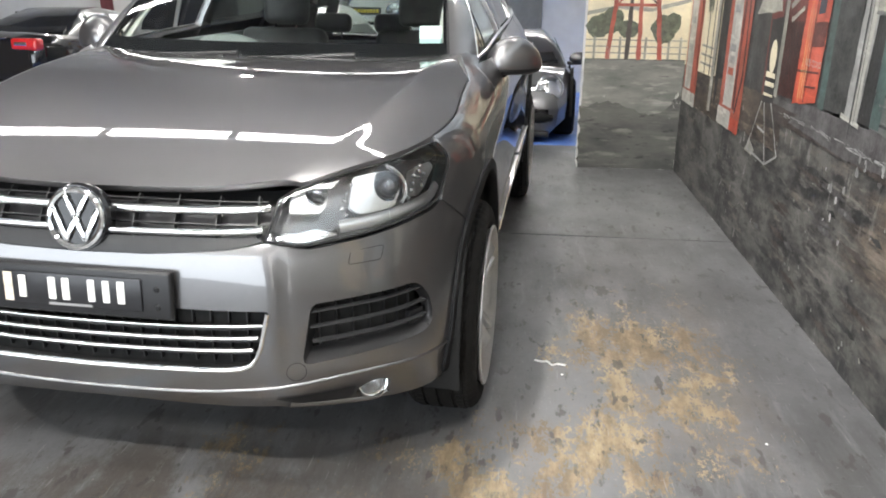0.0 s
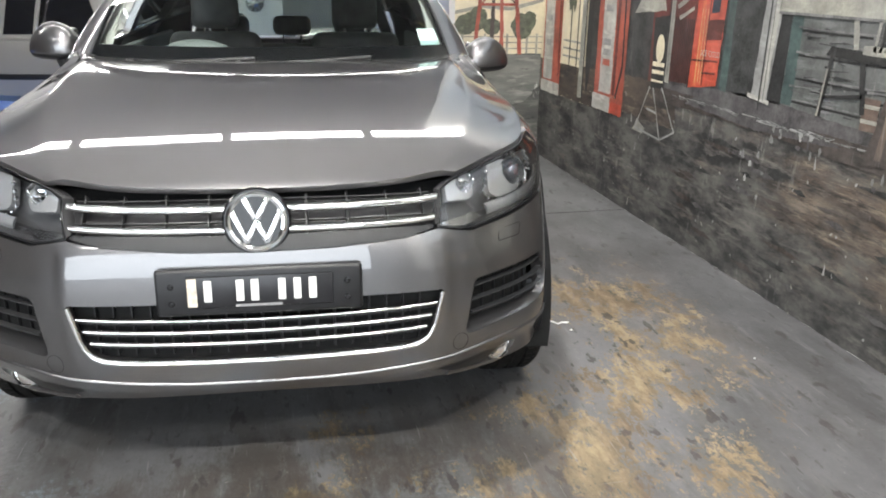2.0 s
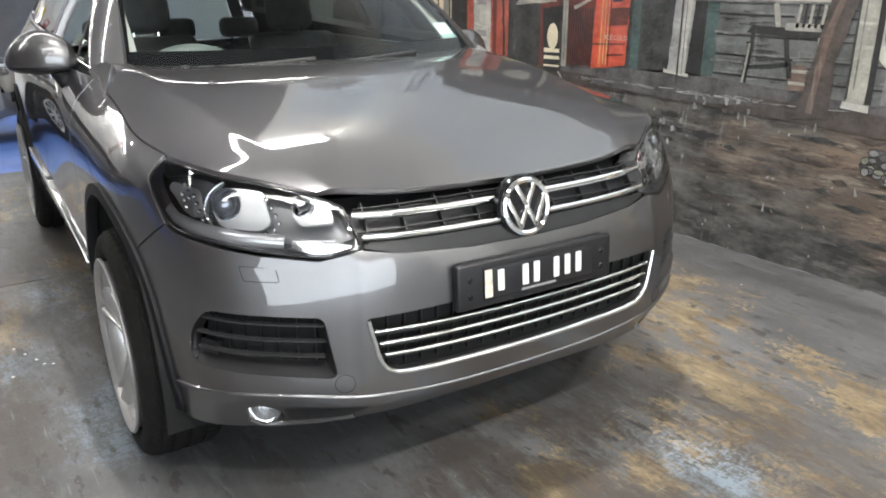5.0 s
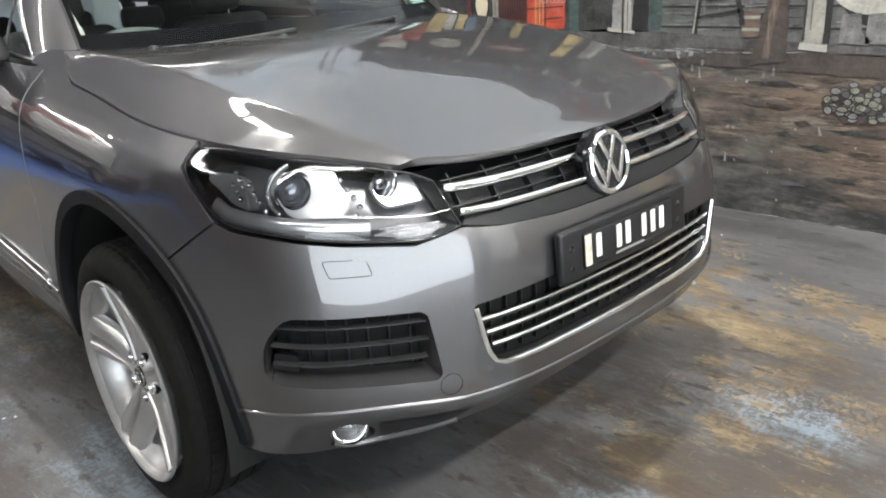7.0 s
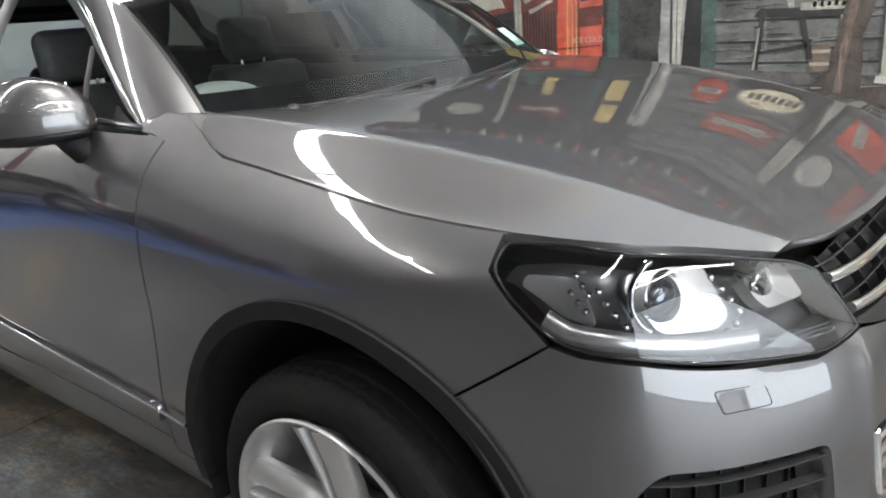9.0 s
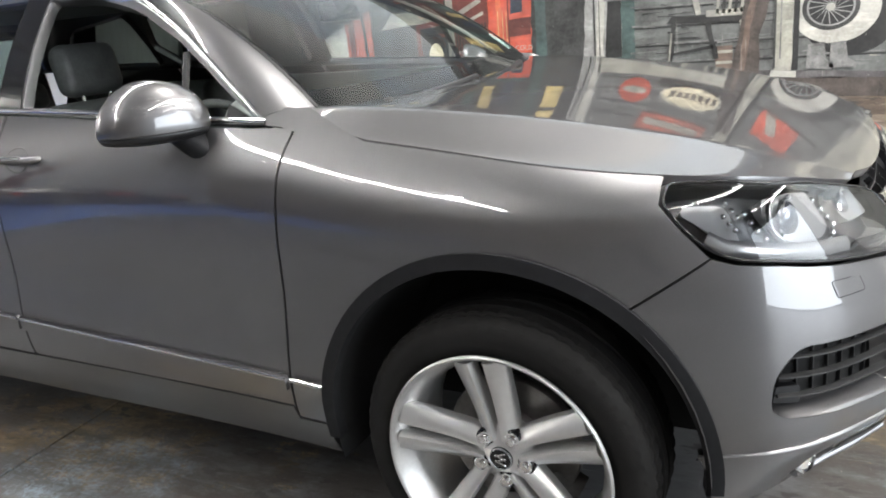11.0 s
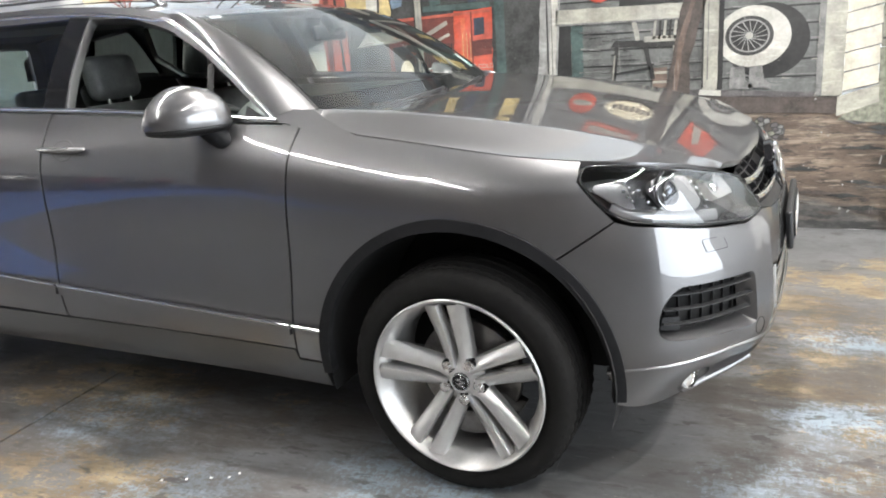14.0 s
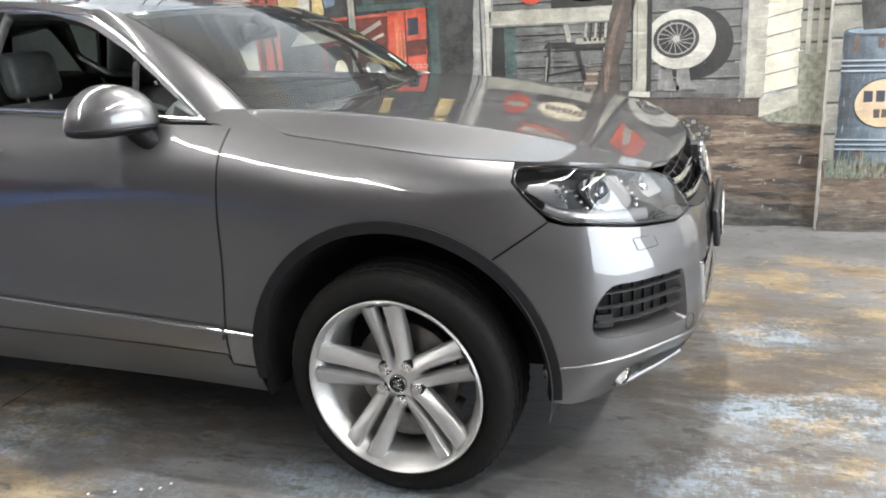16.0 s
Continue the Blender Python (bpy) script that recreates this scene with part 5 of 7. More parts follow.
for x in np.linspace(-.44, .44, 19):
    sweep("grille_bar", np.array([(x, q) for q in np.linspace(.505 + .02 * abs(x), .66, 5)]), body, .007, .012, BLACK, low, lift=-.038, seg=4)

# side vents with fins
for k in (1, -1):
    v = patch("side_vent", shrink(vents[k], -.01), body, DARK, suv, depth=0, gap=0, lift=-.06, label="black side vent with fins")
    loop = vents[k]
    ring = np.concatenate([body(loop[:, 0], loop[:, 1]), body(shrink(loop, .022)[:, 0], shrink(loop, .022)[:, 1])])
    n = len(loop)
    back = ring[n:] * 1.0
    d = back - np.array([0, .9, .6])
    back -= d / np.linalg.norm(d, axis=1)[:, None] * .05
    raw("vent_surround", np.concatenate([ring[:n], back]), [(i, (i + 1) % n, n + (i + 1) % n, n + i) for i in range(n)], PAINT, v, "painted recess round the vent")
    for z in (.652, .610, .568):
        a, b = .602 + (.66 - z) * .12, .955
        w = np.linspace(a, b, 22)
        sweep("fin", np.stack([k * w, z + .016 * (w - a) / (b - a)], 1), body, .007, .018, FIN, v, lift=-.024)
    for w in np.linspace(.64, .93, 7):
        sweep("fin_post", np.array([(k * w, q) for q in np.linspace(.53, .675, 5)]), body, .005, .008, BLACK, v, lift=-.058, seg=4)
    patch("sensor_cover", rounded([(k * .90, .60, .006), (k * .955, .603, .006), (k * .962, .566, .006), (k * .90, .560, .006)]), body, BLACK, v, depth=.02, gap=0, lift=-.02, label="square black sensor cover")

# fog lamps
for k in (1, -1):
    f = patch("fog_lamp", shrink(FOG[k], .004), body, BOWL_FOG, suv, depth=0, gap=0, lift=-.035, label="round fog lamp in a chrome ring")
    c = Vector(body(np.array([k * .80]), np.array([.376]))[0])
    ax = Vector((k * .42, -1, .30)).normalized()
    M = Matrix.Translation(c + Vector((-k * .014, .027, .004))) @ ax.to_track_quat("Z", "Y").to_matrix().to_4x4()
    bm = bmesh.new()
    lathe(bm, [(.044, -.020), (.047, .004), (.043, .009), (.040, .005)], 32, M)
    part("chrome_ring", bm, CHROME, f)
    bm = bmesh.new()
    lathe(bm, [(.041, .004), (.036, -.010), (.020, -.024), (0, -.028)], 28, M)
    part("reflector_bowl", bm, BOWL_FOG, f)
    bm = bmesh.new()
    lathe(bm, [(0, .012), (.020, .010), (.034, .007), (.041, .003)], 28, M)
    part("lens", bm, LENS, f)
    bm = bmesh.new()
    bmesh.ops.create_uvsphere(bm, u_segments=14, v_segments=8, radius=.012, matrix=M @ Matrix.Translation((0, .004, -.012)))
    part("bulb", bm, REFLECTOR, f)
    # flat black patch gives the duct's shade, no hollow is cut
    patch("duct_shade", rounded([(k * .735, .408, .01), (k * .735, .345, .02), (k * .56, .378, .02), (k * .50, .405, .01)], .02), body, BLACK, f, depth=0, gap=0, lift=.0015, step=.02, label="flat dark patch for the shaded duct beside the lamp")
    sweep("duct_lip", np.array([(k * .855, .350), (k * .83, .330), (k * .79, .324), (k * .72, .334), (k * .64, .352), (k * .54, .376)]), body, .016, .010, PAINT, f, label="painted lip below the lamp")

# washer covers and tow cover
for k in (1, -1):
    o = rounded([(k * .822, .806, .008), (k * .728, .800, .008), (k * .717, .767, .008), (k * .808, .770, .008)])
    patch("washer_cover", o, body, PAINT, bumper, depth=.008, gap=.002, lift=.0012)
    sweep("washer_gap", np.concatenate([o, o[:1]]), body, .0022, .0012, DARK, bumper, lift=-.0006, seg=4)
tow = np.array([(-.565 + .026 * math.cos(a), .492 + .026 * math.sin(a)) for a in np.linspace(0, 2 * math.pi, 25)])
sweep("tow_cover_gap", tow, body, .0018, .0012, DARK, bumper, lift=-.0004, seg=4)
sweep("tow_cover_gap", tow * (-1, 1), body, .0018, .0012, DARK, bumper, lift=-.0004, seg=4)

# upper grille
top_half = [(0, .952), (.25, .951), (.45, .944), (.535, .932, .004), (.512, .895), (.490, .845, .01), (.40, .825), (.2, .808), (0, .804)]
grille = patch("upper_grille", rounded(mirrored(top_half)), body, BLACK, suv, depth=0, gap=0, lift=-.05, label="black upper grille with two chrome bars")
patch("grille_chin", rounded(mirrored([(0, .842), (.3, .848), (.485, .850), (.492, .842), (.40, .822), (.2, .806), (0, .803)])), body, BLACK, grille, depth=.03, gap=0, lift=-.006)
for z0, z1, h, w in ((.908, .911, .515, .022), (.856, .861, .492, .020)):
    for k in (1, -1):
        q = np.linspace(.068, h, 30)
        sweep("chrome_bar", np.stack([k * q, z0 + (z1 - z0) * (q / h)**2 + .006 * (q / h)**3], 1), body, w, .014, CHROME, grille, lift=-.010)
for z in (.936, .882):
    q = np.linspace(-.50, .50, 40)
    sweep("slat", np.stack([q, z + 0 * q], 1), body, .006, .014, BLACK, grille, lift=-.034, seg=4)
for x in list(np.linspace(.13, .47, 4)) + list(np.linspace(-.47, -.13, 4)):
    sweep("grille_post", np.array([(x, q) for q in np.linspace(.85, .948, 6)]), body, .008, .02, BLACK, grille, lift=-.04, seg=4)

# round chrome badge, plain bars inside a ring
B = Matrix.Translation((0, -.832, .880)) @ pose(0, 0, 0, 90 - 12, 0, 0) 
bm = bmesh.new()
lathe(bm, [(0, -.03), (.088, -.03), (.090, -.006), (.084, .002), (0, .002)], 48, B)
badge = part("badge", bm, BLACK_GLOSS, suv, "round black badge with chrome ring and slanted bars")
bm = bmesh.new()
lathe(bm, [(.081, 0), (.080, .010), (.073, .013), (.066, .010), (.065, 0)], 56, B, close=True)
part("chrome_ring", bm, CHROME, badge)
for pts in (((-.030, .060), (-.004, .008)), ((.030, .060), (.004, .008)), ((-.062, .026), (-.026, -.054)), ((.062, .026), (.026, -.054)), ((-.026, -.054), (0, .0)), ((.026, -.054), (0, .0))):
    bm = bmesh.new()
    (x0, z0), (x1, z1) = pts
    ln, an = math.hypot(x1 - x0, z1 - z0), math.degrees(math.atan2(z1 - z0, x1 - x0))
    box(bm, -ln / 2 - .003, -.0075, .002, ln / 2 + .003, .0075, .011, .003, 2, B @ pose((x0 + x1) / 2, (z0 + z1) / 2, 0, 0, 0, an))
    part("badge_bar", bm, CHROME, badge)

# number plate on its wide holder: characters as plain bars
PL = Matrix.Translation((.004, -.898, .709)) @ pose(0, 0, 0, 90 - 4, 0, 0)
bm = bmesh.new()
box(bm, -.268, -.064, -.022, .268, .064, 0, .010, 3, PL)
holder = part("plate_holder", bm, BLACK, suv, "wide black plate holder")
bm = bmesh.new()
box(bm, -.188, -.042, .0, .190, .044, .006, .004, 2, PL)
plate = part("number_plate", bm, PLATE, holder, "black number plate with plain white bars")
bm = bmesh.new()
box(bm, -.186, -.036, .0062, -.162, .040, .0068, .001, 1, PL)
part("plate_strip", bm, mat("plate_strip_cream", (.62, .55, .45), .5, vary=.3, scale=90), plate)
for x, w in ((-.134, .020), (-.052, .020), (-.014, .020), (.056, .019), (.096, .019), (.136, .020)):
    bm = bmesh.new()
    box(bm, x - w / 2, -.024, .006, x + w / 2, .034, .0078, .002, 1, PL)
    part("plate_bar", bm, WHITE_INK, plate)
bm = bmesh.new()
box(bm, -.065, -.0395, .006, .055, -.033, .0068, .001, 1, PL)
part("plate_line", bm, mat("faded_grey_ink", (.25, .25, .25), .6), plate)
for x in (-.228, .228):
    for y in (.018, -.028):
        bm = bmesh.new()
        lathe(bm, [(0, .003), (.006, .0025), (.0085, .0), (.0085, -.002)], 16, PL @ Matrix.Translation((x, y, 0)))
        part("plate_screw", bm, BLACK_GLOSS, holder)

# headlamps
PROJ = mat("projector_glass", (.20, .21, .24), .05, .8, vary=.1, scale=20, coat=1.0)
BOWL = mat("lamp_bowl", (.68, .68, .68), .22, .7, vary=.05, scale=30)
LAMP_DARK = mat("lamp_dark_bezel", (.16, .16, .165), .22, .5, vary=.15, scale=30)
HL = [(1.187, .992, .015), (1.176, 1.024, .012), (1.08, 1.024, .02), (.805, .996, .05), (.60, .952, .02), (.542, .932, .004), (.522, .890), (.500, .841, .004), (.60, .823, .03), (.77, .840, .05),
      (.94, .866, .05), (1.04, .874, .03), (1.093, .893, .03), (1.15, .944, .04)]
for k in (1, -1):
    out = rounded([(k * p[0], *p[1:]) for p in HL], .02)
    lamp = patch("headlamp", out, body, LAMP_DARK, suv, depth=0, gap=0, lift=-.075, label="clear headlamp with two reflector pods and a row of small lamps")
    rim = body(out[:, 0], out[:, 1])
    inn = shrink(out, .010)
    rin = body(inn[:, 0], inn[:, 1])
    d = rin - np.array([0, .9, .7])
    rin = rin - d / np.linalg.norm(d, axis=1)[:, None] * .07
    n = len(out)
    raw("lamp_wall", np.concatenate([rim, rin]), [(i, (i + 1) % n, n + (i + 1) % n, n + i) for i in range(n)], LAMP_DARK, lamp)
    patch("lens", out, body, LENS, lamp, depth=0, gap=.003, lift=-.0005, step=.03)
    sweep("lens_edge", np.concatenate([out, out[:1]]), body, .006, .0025, BLACK_GLOSS, lamp, lift=-.002, seg=4)
    # inner amber-free corner reflector and shelf
    patch("corner_reflector", rounded([(k * .525, .852, .006), (k * .645, .864, .01), (k * .705, .846, .006), (k * .60, .833, .008), (k * .54, .842, .004)]), body, REFLECTOR, lamp, depth=.02, gap=0, lift=-.022, label="ribbed silver corner reflector")
    for z in (.846, .852, .858):
        q = np.linspace(.545, .69 - (.858 - z) * 2, 8)
        sweep("reflector_rib", np.stack([k * q, z + 0 * q], 1), body, .003, .0025, SATIN, lamp, lift=-.021, seg=4)
    deep = lambda s, z: body(s, z) + np.array([-k * .010, .034, 0])
    ax = Vector((k * .16, -1, .03)).normalized()
    for s0, z0, r, big in ((.862, .936, .042, True), (.652, .930, .030, False)):
        c = Vector(deep(np.array([k * s0]), np.array([z0]))[0])
        M = Matrix.Translation(c) @ ax.to_track_quat("Z", "Y").to_matrix().to_4x4()
        shape = [(.764, .966, .008), (.736, .895, .012), (.764, .877, .02), (.872, .886, .02), (.934, .950, .02), (.925, .975, .01), (.835, .975, .02)] if big else [(.578, .924, .008), (.592, .944, .01), (.690, .936, .01), (.675, .903, .01), (.655, .887, .01), (.568, .892, .008)]
        hole = np.array([(k * (s0 + r * .98 * math.cos(a)), z0 + r * .82 * math.sin(a)) for a in np.linspace(0, 2 * math.pi, 25)[:-1]])
        plate_ = patch("pod_plate", rounded([(k * p[0], *p[1:]) for p in shape], .012), deep, BOWL, lamp, depth=.028, gap=0, step=.02, label="pale satin plate round the pod", holes=[hole])
        bm = bmesh.new()
        lathe(bm, [(r * .50, -.030), (r * .80, -.016), (r * .96, .000), (r * 1.04, .004), (r * 1.07, .0)], 36, M)
        pod = part("main_pod" if big else "inner_pod", bm, REFLECTOR, plate_, "chrome pod ring")
        bm = bmesh.new()
        if big:
            lathe(bm, [(r * .80, -.014), (r * .78, -.002), (r * .62, .010), (r * .35, .017), (0, .020)], 32, M)
        else:
            box(bm, -.014, -.011, -.026, .014, .011, -.006, .004, 2, M)
        part("projector" if big else "reflector_block", bm, PROJ if big else REFLECTOR, plate_)
    # bright hood over the main pod, silver blade below, plain outer shelf
    arc_ = np.array([(k * (.862 + .062 * math.cos(q)), .936 + .050 * math.sin(q)) for q in np.linspace(radians(-60), radians(75), 14)])
    sweep("chrome_crescent", arc_, deep, .010, .010, CHROME, lamp, lift=.006)
    q = np.linspace(.70, 1.07, 20)
    sweep("silver_blade", np.stack([k * q, np.interp(q, [.70, .80, .94, 1.03, 1.07], [.852, .860, .880, .892, .912])], 1), deep, .034, .008, BOWL, lamp, lift=.006, label="silver blade along the lower edge")
    patch("outer_shelf", rounded([(k * 1.02, .905, .01), (k * 1.075, .918, .015), (k * 1.145, .965, .015), (k * 1.140, .992, .01), (k * 1.05, .985, .02)], .01), body, HOUSING, lamp, depth=.03, gap=0, lift=-.040, step=.02, label="grey outer lamp shelf")
    for q, z in ((1.000, .948), (1.012, .962), (1.024, .976), (1.005, .925), (1.018, .938), (1.030, .952)):
        c = Vector(deep(np.array([k * q]), np.array([z]))[0])
        bm = bmesh.new()
        bmesh.ops.create_uvsphere(bm, u_segments=10, v_segments=6, radius=.0062, matrix=Matrix.Translation(c))
        part("small_lamp", bm, REFLECTOR, lamp)
    # row of small day lamps round the main pod
    line = [(.741, .959), (.726, .940), (.714, .923), (.703, .905), (.714, .890), (.734, .881), (.763, .880), (.793, .882), (.826, .885), (.859, .890), (.895, .898), (.919, .912), (.938, .930), (.954, .947), (.970, .964)]
    for s0, z0 in line:
        c = Vector(deep(np.array([k * (s0 + .013)]), np.array([z0 - .011]))[0])
        bm = bmesh.new()
        bmesh.ops.create_uvsphere(bm, u_segments=10, v_segments=6, radius=.0068, matrix=Matrix.Translation(c))
        part("small_lamp", bm, REFLECTOR, lamp)

# front wings, doors, rear quarters
WING_B = [(fy(.546), 1.138), (fy(.557), .96), (fy(.577), .69), (fy(.602), .40)]
wing = seam + [(fy(.40), 1.134), (fy(.45), 1.155), (fy(.498), 1.176), (fy(.532), 1.191), (fy(.600), 1.197), (fy(.634), 1.172), (fy(.634), 1.156), (fy(.60), 1.152)] + [(p[0], p[1]) for p in WING_B] + [(fy(.600), .372), (fy(.495), .37)] + [p for p in arch(0, 3, 132, n=38) if p[0] > fy(-.309)] + [(fy(-.3105), .7755), (1.0912, .8790), (1.150, .938), (1.192, .988), (1.186, 1.022)]
belt = lambda y: float(hermite([.5, .67, 1.2, 1.94, 3.0, 3.6], [1.148, 1.155, 1.188, 1.215, 1.25, 1.27], y))
D2 = [(fy(1.668), 1.12), (fy(1.678), .90), (fy(1.702), .61), (fy(1.708), .43)]
door1 = [(fy(y), belt(y)) for y in np.linspace(.556, 1.66, 14)] + [(p[0] - .003, p[1]) for p in D2] + [(fy(1.70), .415, .01), (fy(.612), .405, .01)] + [(p[0] + .003, p[1]) for p in WING_B[::-1]]
door2 = [(fy(y), belt(y)) for y in np.linspace(1.676, 2.62, 10)] + [(fy(2.66), 1.0), (fy(2.60), .80), (fy(2.46), .62), (fy(2.40), .43), (fy(1.712), .415, .01)] + [(p[0] + .003, p[1]) for p in D2[::-1]]
quarter = [(fy(y), belt(y)) for y in np.linspace(2.628, 3.50, 9)] + [(fy(3.62), 1.06), (float(ARC[-1]), 1.02), (float(ARC[-1]), .34), (fy(3.45), .32)] + arch(0, 0, 176, n=30, yc=2.893) + [(fy(2.40), .40), (fy(2.404), .43), (fy(2.464), .62), (fy(2.604), .80), (fy(2.664), 1.0)]
for k in (1, -1):
    mi = k < 0
    w_ = patch("front_wing", rounded(wing), body, PAINT, suv, mirror=mi, depth=.02, gap=.0018)
    d1 = patch("front_door", rounded(door1), body, PAINT, suv, mirror=mi, depth=.02, step=.05, gap=.0025)
    d2 = patch("rear_door", rounded(door2), body, PAINT, suv, mirror=mi, depth=.02, step=.05)
    patch("rear_quarter", rounded(quarter), body, PAINT, suv, mirror=mi, depth=.02, step=.06)
    sill = [(fy(.50), .366), (fy(.600), .366), (fy(.614), .402), (fy(1.3), .411), (fy(2.40), .411), (fy(2.40), .27), (fy(.49), .27)]
    patch("sill", rounded(sill, .05), body, PAINT_DARK, suv, mirror=mi, depth=.02, step=.05)
    # dark strips laid under the seams, put in for the shade of the gaps
    for line_ in (WING_B, D2):
        q = np.array(line_)
        zz = np.linspace(q[0, 1], q[-1, 1], 24)
        sweep("door_gap", np.stack([np.interp(-zz, -q[:, 1], q[:, 0]) + .0015, zz], 1), body, .012, .0015, DARK, d1, lift=-.0055, mirror=mi, seg=4)
    sweep("hood_gap", np.array(seam), body, .014, .0015, DARK, w_, lift=-.0085, mirror=mi, seg=4)
    # bright strip with its painted step low on the doors
    for own, a, b in ((w_, .482, .590), (d1, .606, 1.70), (d2, 1.715, 2.40)):
        y = np.linspace(a, b, 24)
        z = .505 + (y - .6) * .050
        if own is not w_:
            patch("door_moulding", rounded([(fy(q), h) for q, h in zip(y, z)] + [(fy(q), h - .040 - .004 * (q - .6)) for q, h in zip(y[::-1], z[::-1])], .06), body, PAINT, own, mirror=mi, depth=.02, gap=0, lift=.014, label="raised painted door moulding")
        sweep("chrome_strip", np.stack([[fy(q) for q in y], z - .006], 1), body, .011, .006, CHROME, own, lift=.012, mirror=mi, label="thin chrome strip")
    # wheel-arch trims: a flat band with a rolled edge
    for yc, a0, a1, own in ((0, -6, 184, w_), (2.893, -4, 184, suv)):
        o, i = arch(0, a0, a1, ARCH_R + .012, 44, yc), arch(0, a0, a1, ARCH_R - .024, 44, yc)
        patch("arch_trim", np.array(o + i[::-1]), body, TRIM, own, mirror=mi, depth=.035, gap=0, lift=.010, step=.03, label="dark grey plastic wheel-arch trim")
    # handles
    for own, yh in ((d1, 1.555), (d2, 2.50)):
        bm = bmesh.new()
        x0 = float(body(np.array([fy(yh)]), np.array([1.085]))[0, 0])
        pts = [(k * (x0 + q), yh + t, 1.082 + .004 * (1 - (t / .1)**2)) for t, q in ((-.105, -.004), (-.09, .020), (-.05, .034), (0, .038), (.05, .034), (.09, .020), (.105, -.004))]
        tube(bm, pts, [.010, .014, .015, .015, .015, .014, .010], 10, flat=.8)
        h = part("door_handle", bm, PAINT, own)
        bm = bmesh.new()
        tube(bm, [(k * (x0 + .046), yh + t, 1.094) for t in (-.08, 0, .08)], .003, 6)
        part("chrome_insert", bm, CHROME, h)
        # shaded edge of the handle's recess, drawn as a darker ring
        sweep("handle_recess", np.array([(fy(yh + .055 * math.cos(a)), 1.078 + .036 * math.sin(a)) for a in np.linspace(0, 2 * math.pi, 22)]), body, .004, .001, PAINT_DARK, own, mirror=mi, seg=4)


def side(y, z):
    """Side of the cabin: leaning in from the belt line to the roof."""
    y, z = np.asarray(y, float), np.asarray(z, float)
    base = hermite([.5, .9, 1.6, 2.6, 3.3, 3.8], [.835, .862, .866, .862, .82, .74], y)
    h = np.clip(z - 1.15, -.1, .6)
    return np.stack([base - .34 * h - .62 * h * h, y, z], -1)


def roofline(y):
    return hermite([1.10, 1.25, 1.45, 1.9, 2.5, 3.1, 3.6, 3.8], [1.520, 1.552, 1.582, 1.612, 1.612, 1.582, 1.50, 1.45], y)


pillar_y = np.linspace(.645, 1.22, 12)
pillar_z = hermite([.62, .66, .72, .85, .98, 1.15, 1.25], [1.152, 1.190, 1.237, 1.335, 1.420, 1.503, 1.540], pillar_y)
roof_y = np.linspace(1.27, 3.5, 16)
frame_out = [(.600, 1.1535), (.628, 1.160)] + list(zip(pillar_y, pillar_z)) + [(y, float(roofline(y)) - .012) for y in roof_y] + [(3.70, 1.40), (3.78, 1.27)] + [(y, belt(y) + .001) for y in np.linspace(3.55, .62, 24)]
glass1 = [(.672, 1.172, .004), (1.60, 1.222, .015), (1.62, 1.540, .02), (1.40, 1.528, .05), (1.225, 1.488, .05), (1.15, 1.462), (.98, 1.382), (.85, 1.299), (.72, 1.204)]
glass2 = [(1.72, 1.226, .015), (2.55, 1.248, .02), (2.70, 1.36, .03), (2.62, 1.545, .03), (1.73, 1.548, .02)]
glass3 = [(2.72, 1.258, .02), (3.42, 1.285, .03), (3.20, 1.48, .05), (2.74, 1.535, .03)]
for k in (1, -1):
    mi = k < 0
    fr = patch("cabin_side", rounded(frame_out), side, PAINT, suv, holes=[rounded(g) for g in (glass1, glass2, glass3)], mirror=mi, depth=.035, step=.05, label="painted cabin frame with pillars")
    for g, n in ((glass1, "front_window"), (glass2, "rear_window"), (glass3, "quarter_window"))[1 if mi else 0:]:
        w_ = patch(n, rounded(g), side, SIDE_GLASS if n == "front_window" else DARK_GLASS, suv, mirror=mi, depth=0, gap=-.004, lift=-.012)
    ch = [(y, z - .014) for y, z in zip(pillar_y, pillar_z)] + [(y, float(roofline(y)) - .040) for y in roof_y[:13]]
    sweep("chrome_trim", np.array(ch), side, .016, .005, CHROME, fr, mirror=mi, label="chrome window trim")
    bl = np.array([(y, belt(y) + .012) for y in np.linspace(.640, 3.3, 30)])
    sweep("chrome_belt", bl, side, .016, .007, CHROME, fr, mirror=mi, label="chrome belt strip")
    patch("b_pillar", rounded([(1.612, 1.215), (1.726, 1.220), (1.736, 1.552), (1.628, 1.545)]), side, BLACK_GLOSS, fr, mirror=mi, depth=.004, gap=0, lift=.002)
    patch("mirror_corner", rounded([(.690, 1.176, .003), (.765, 1.180, .003), (.760, 1.212, .003)]), side, BLACK, fr, mirror=mi, depth=.02, gap=0, lift=.001)
    sweep("quarter_light_bar", np.array([(.905, 1.185), (.925, 1.26), (.945, 1.352)]), side, .026, .004, BLACK, fr, mirror=mi, lift=-.006)


# windscreen, roof, tailgate
def screen(u, v):
    u, v = np.asarray(u, float), np.asarray(v, float)
    b = np.stack([.750 * u, .395 + .128 * u * u, 1.150 + .008 * u * u], -1)
    t = np.stack([.648 * u, .985 + .105 * u * u, 1.532 - .018 * u * u], -1)
    p = b + (t - b) * v[..., None]
    bulge = (.033 * 4 * v * (1 - v))[..., None]
    return p + bulge * np.array([0, -.45, .89])


ws = patch("windscreen", rounded([(-1, .0, .05), (1, .0, .05), (1, 1, .05), (-1, 1, .05)], .06), screen, WS_GLASS, suv, depth=0, gap=0, step=.09, label="clear laminated windscreen")
band = lambda a, b, c, d: rounded([(a, b), (c, b), (c, d), (a, d)], .05)
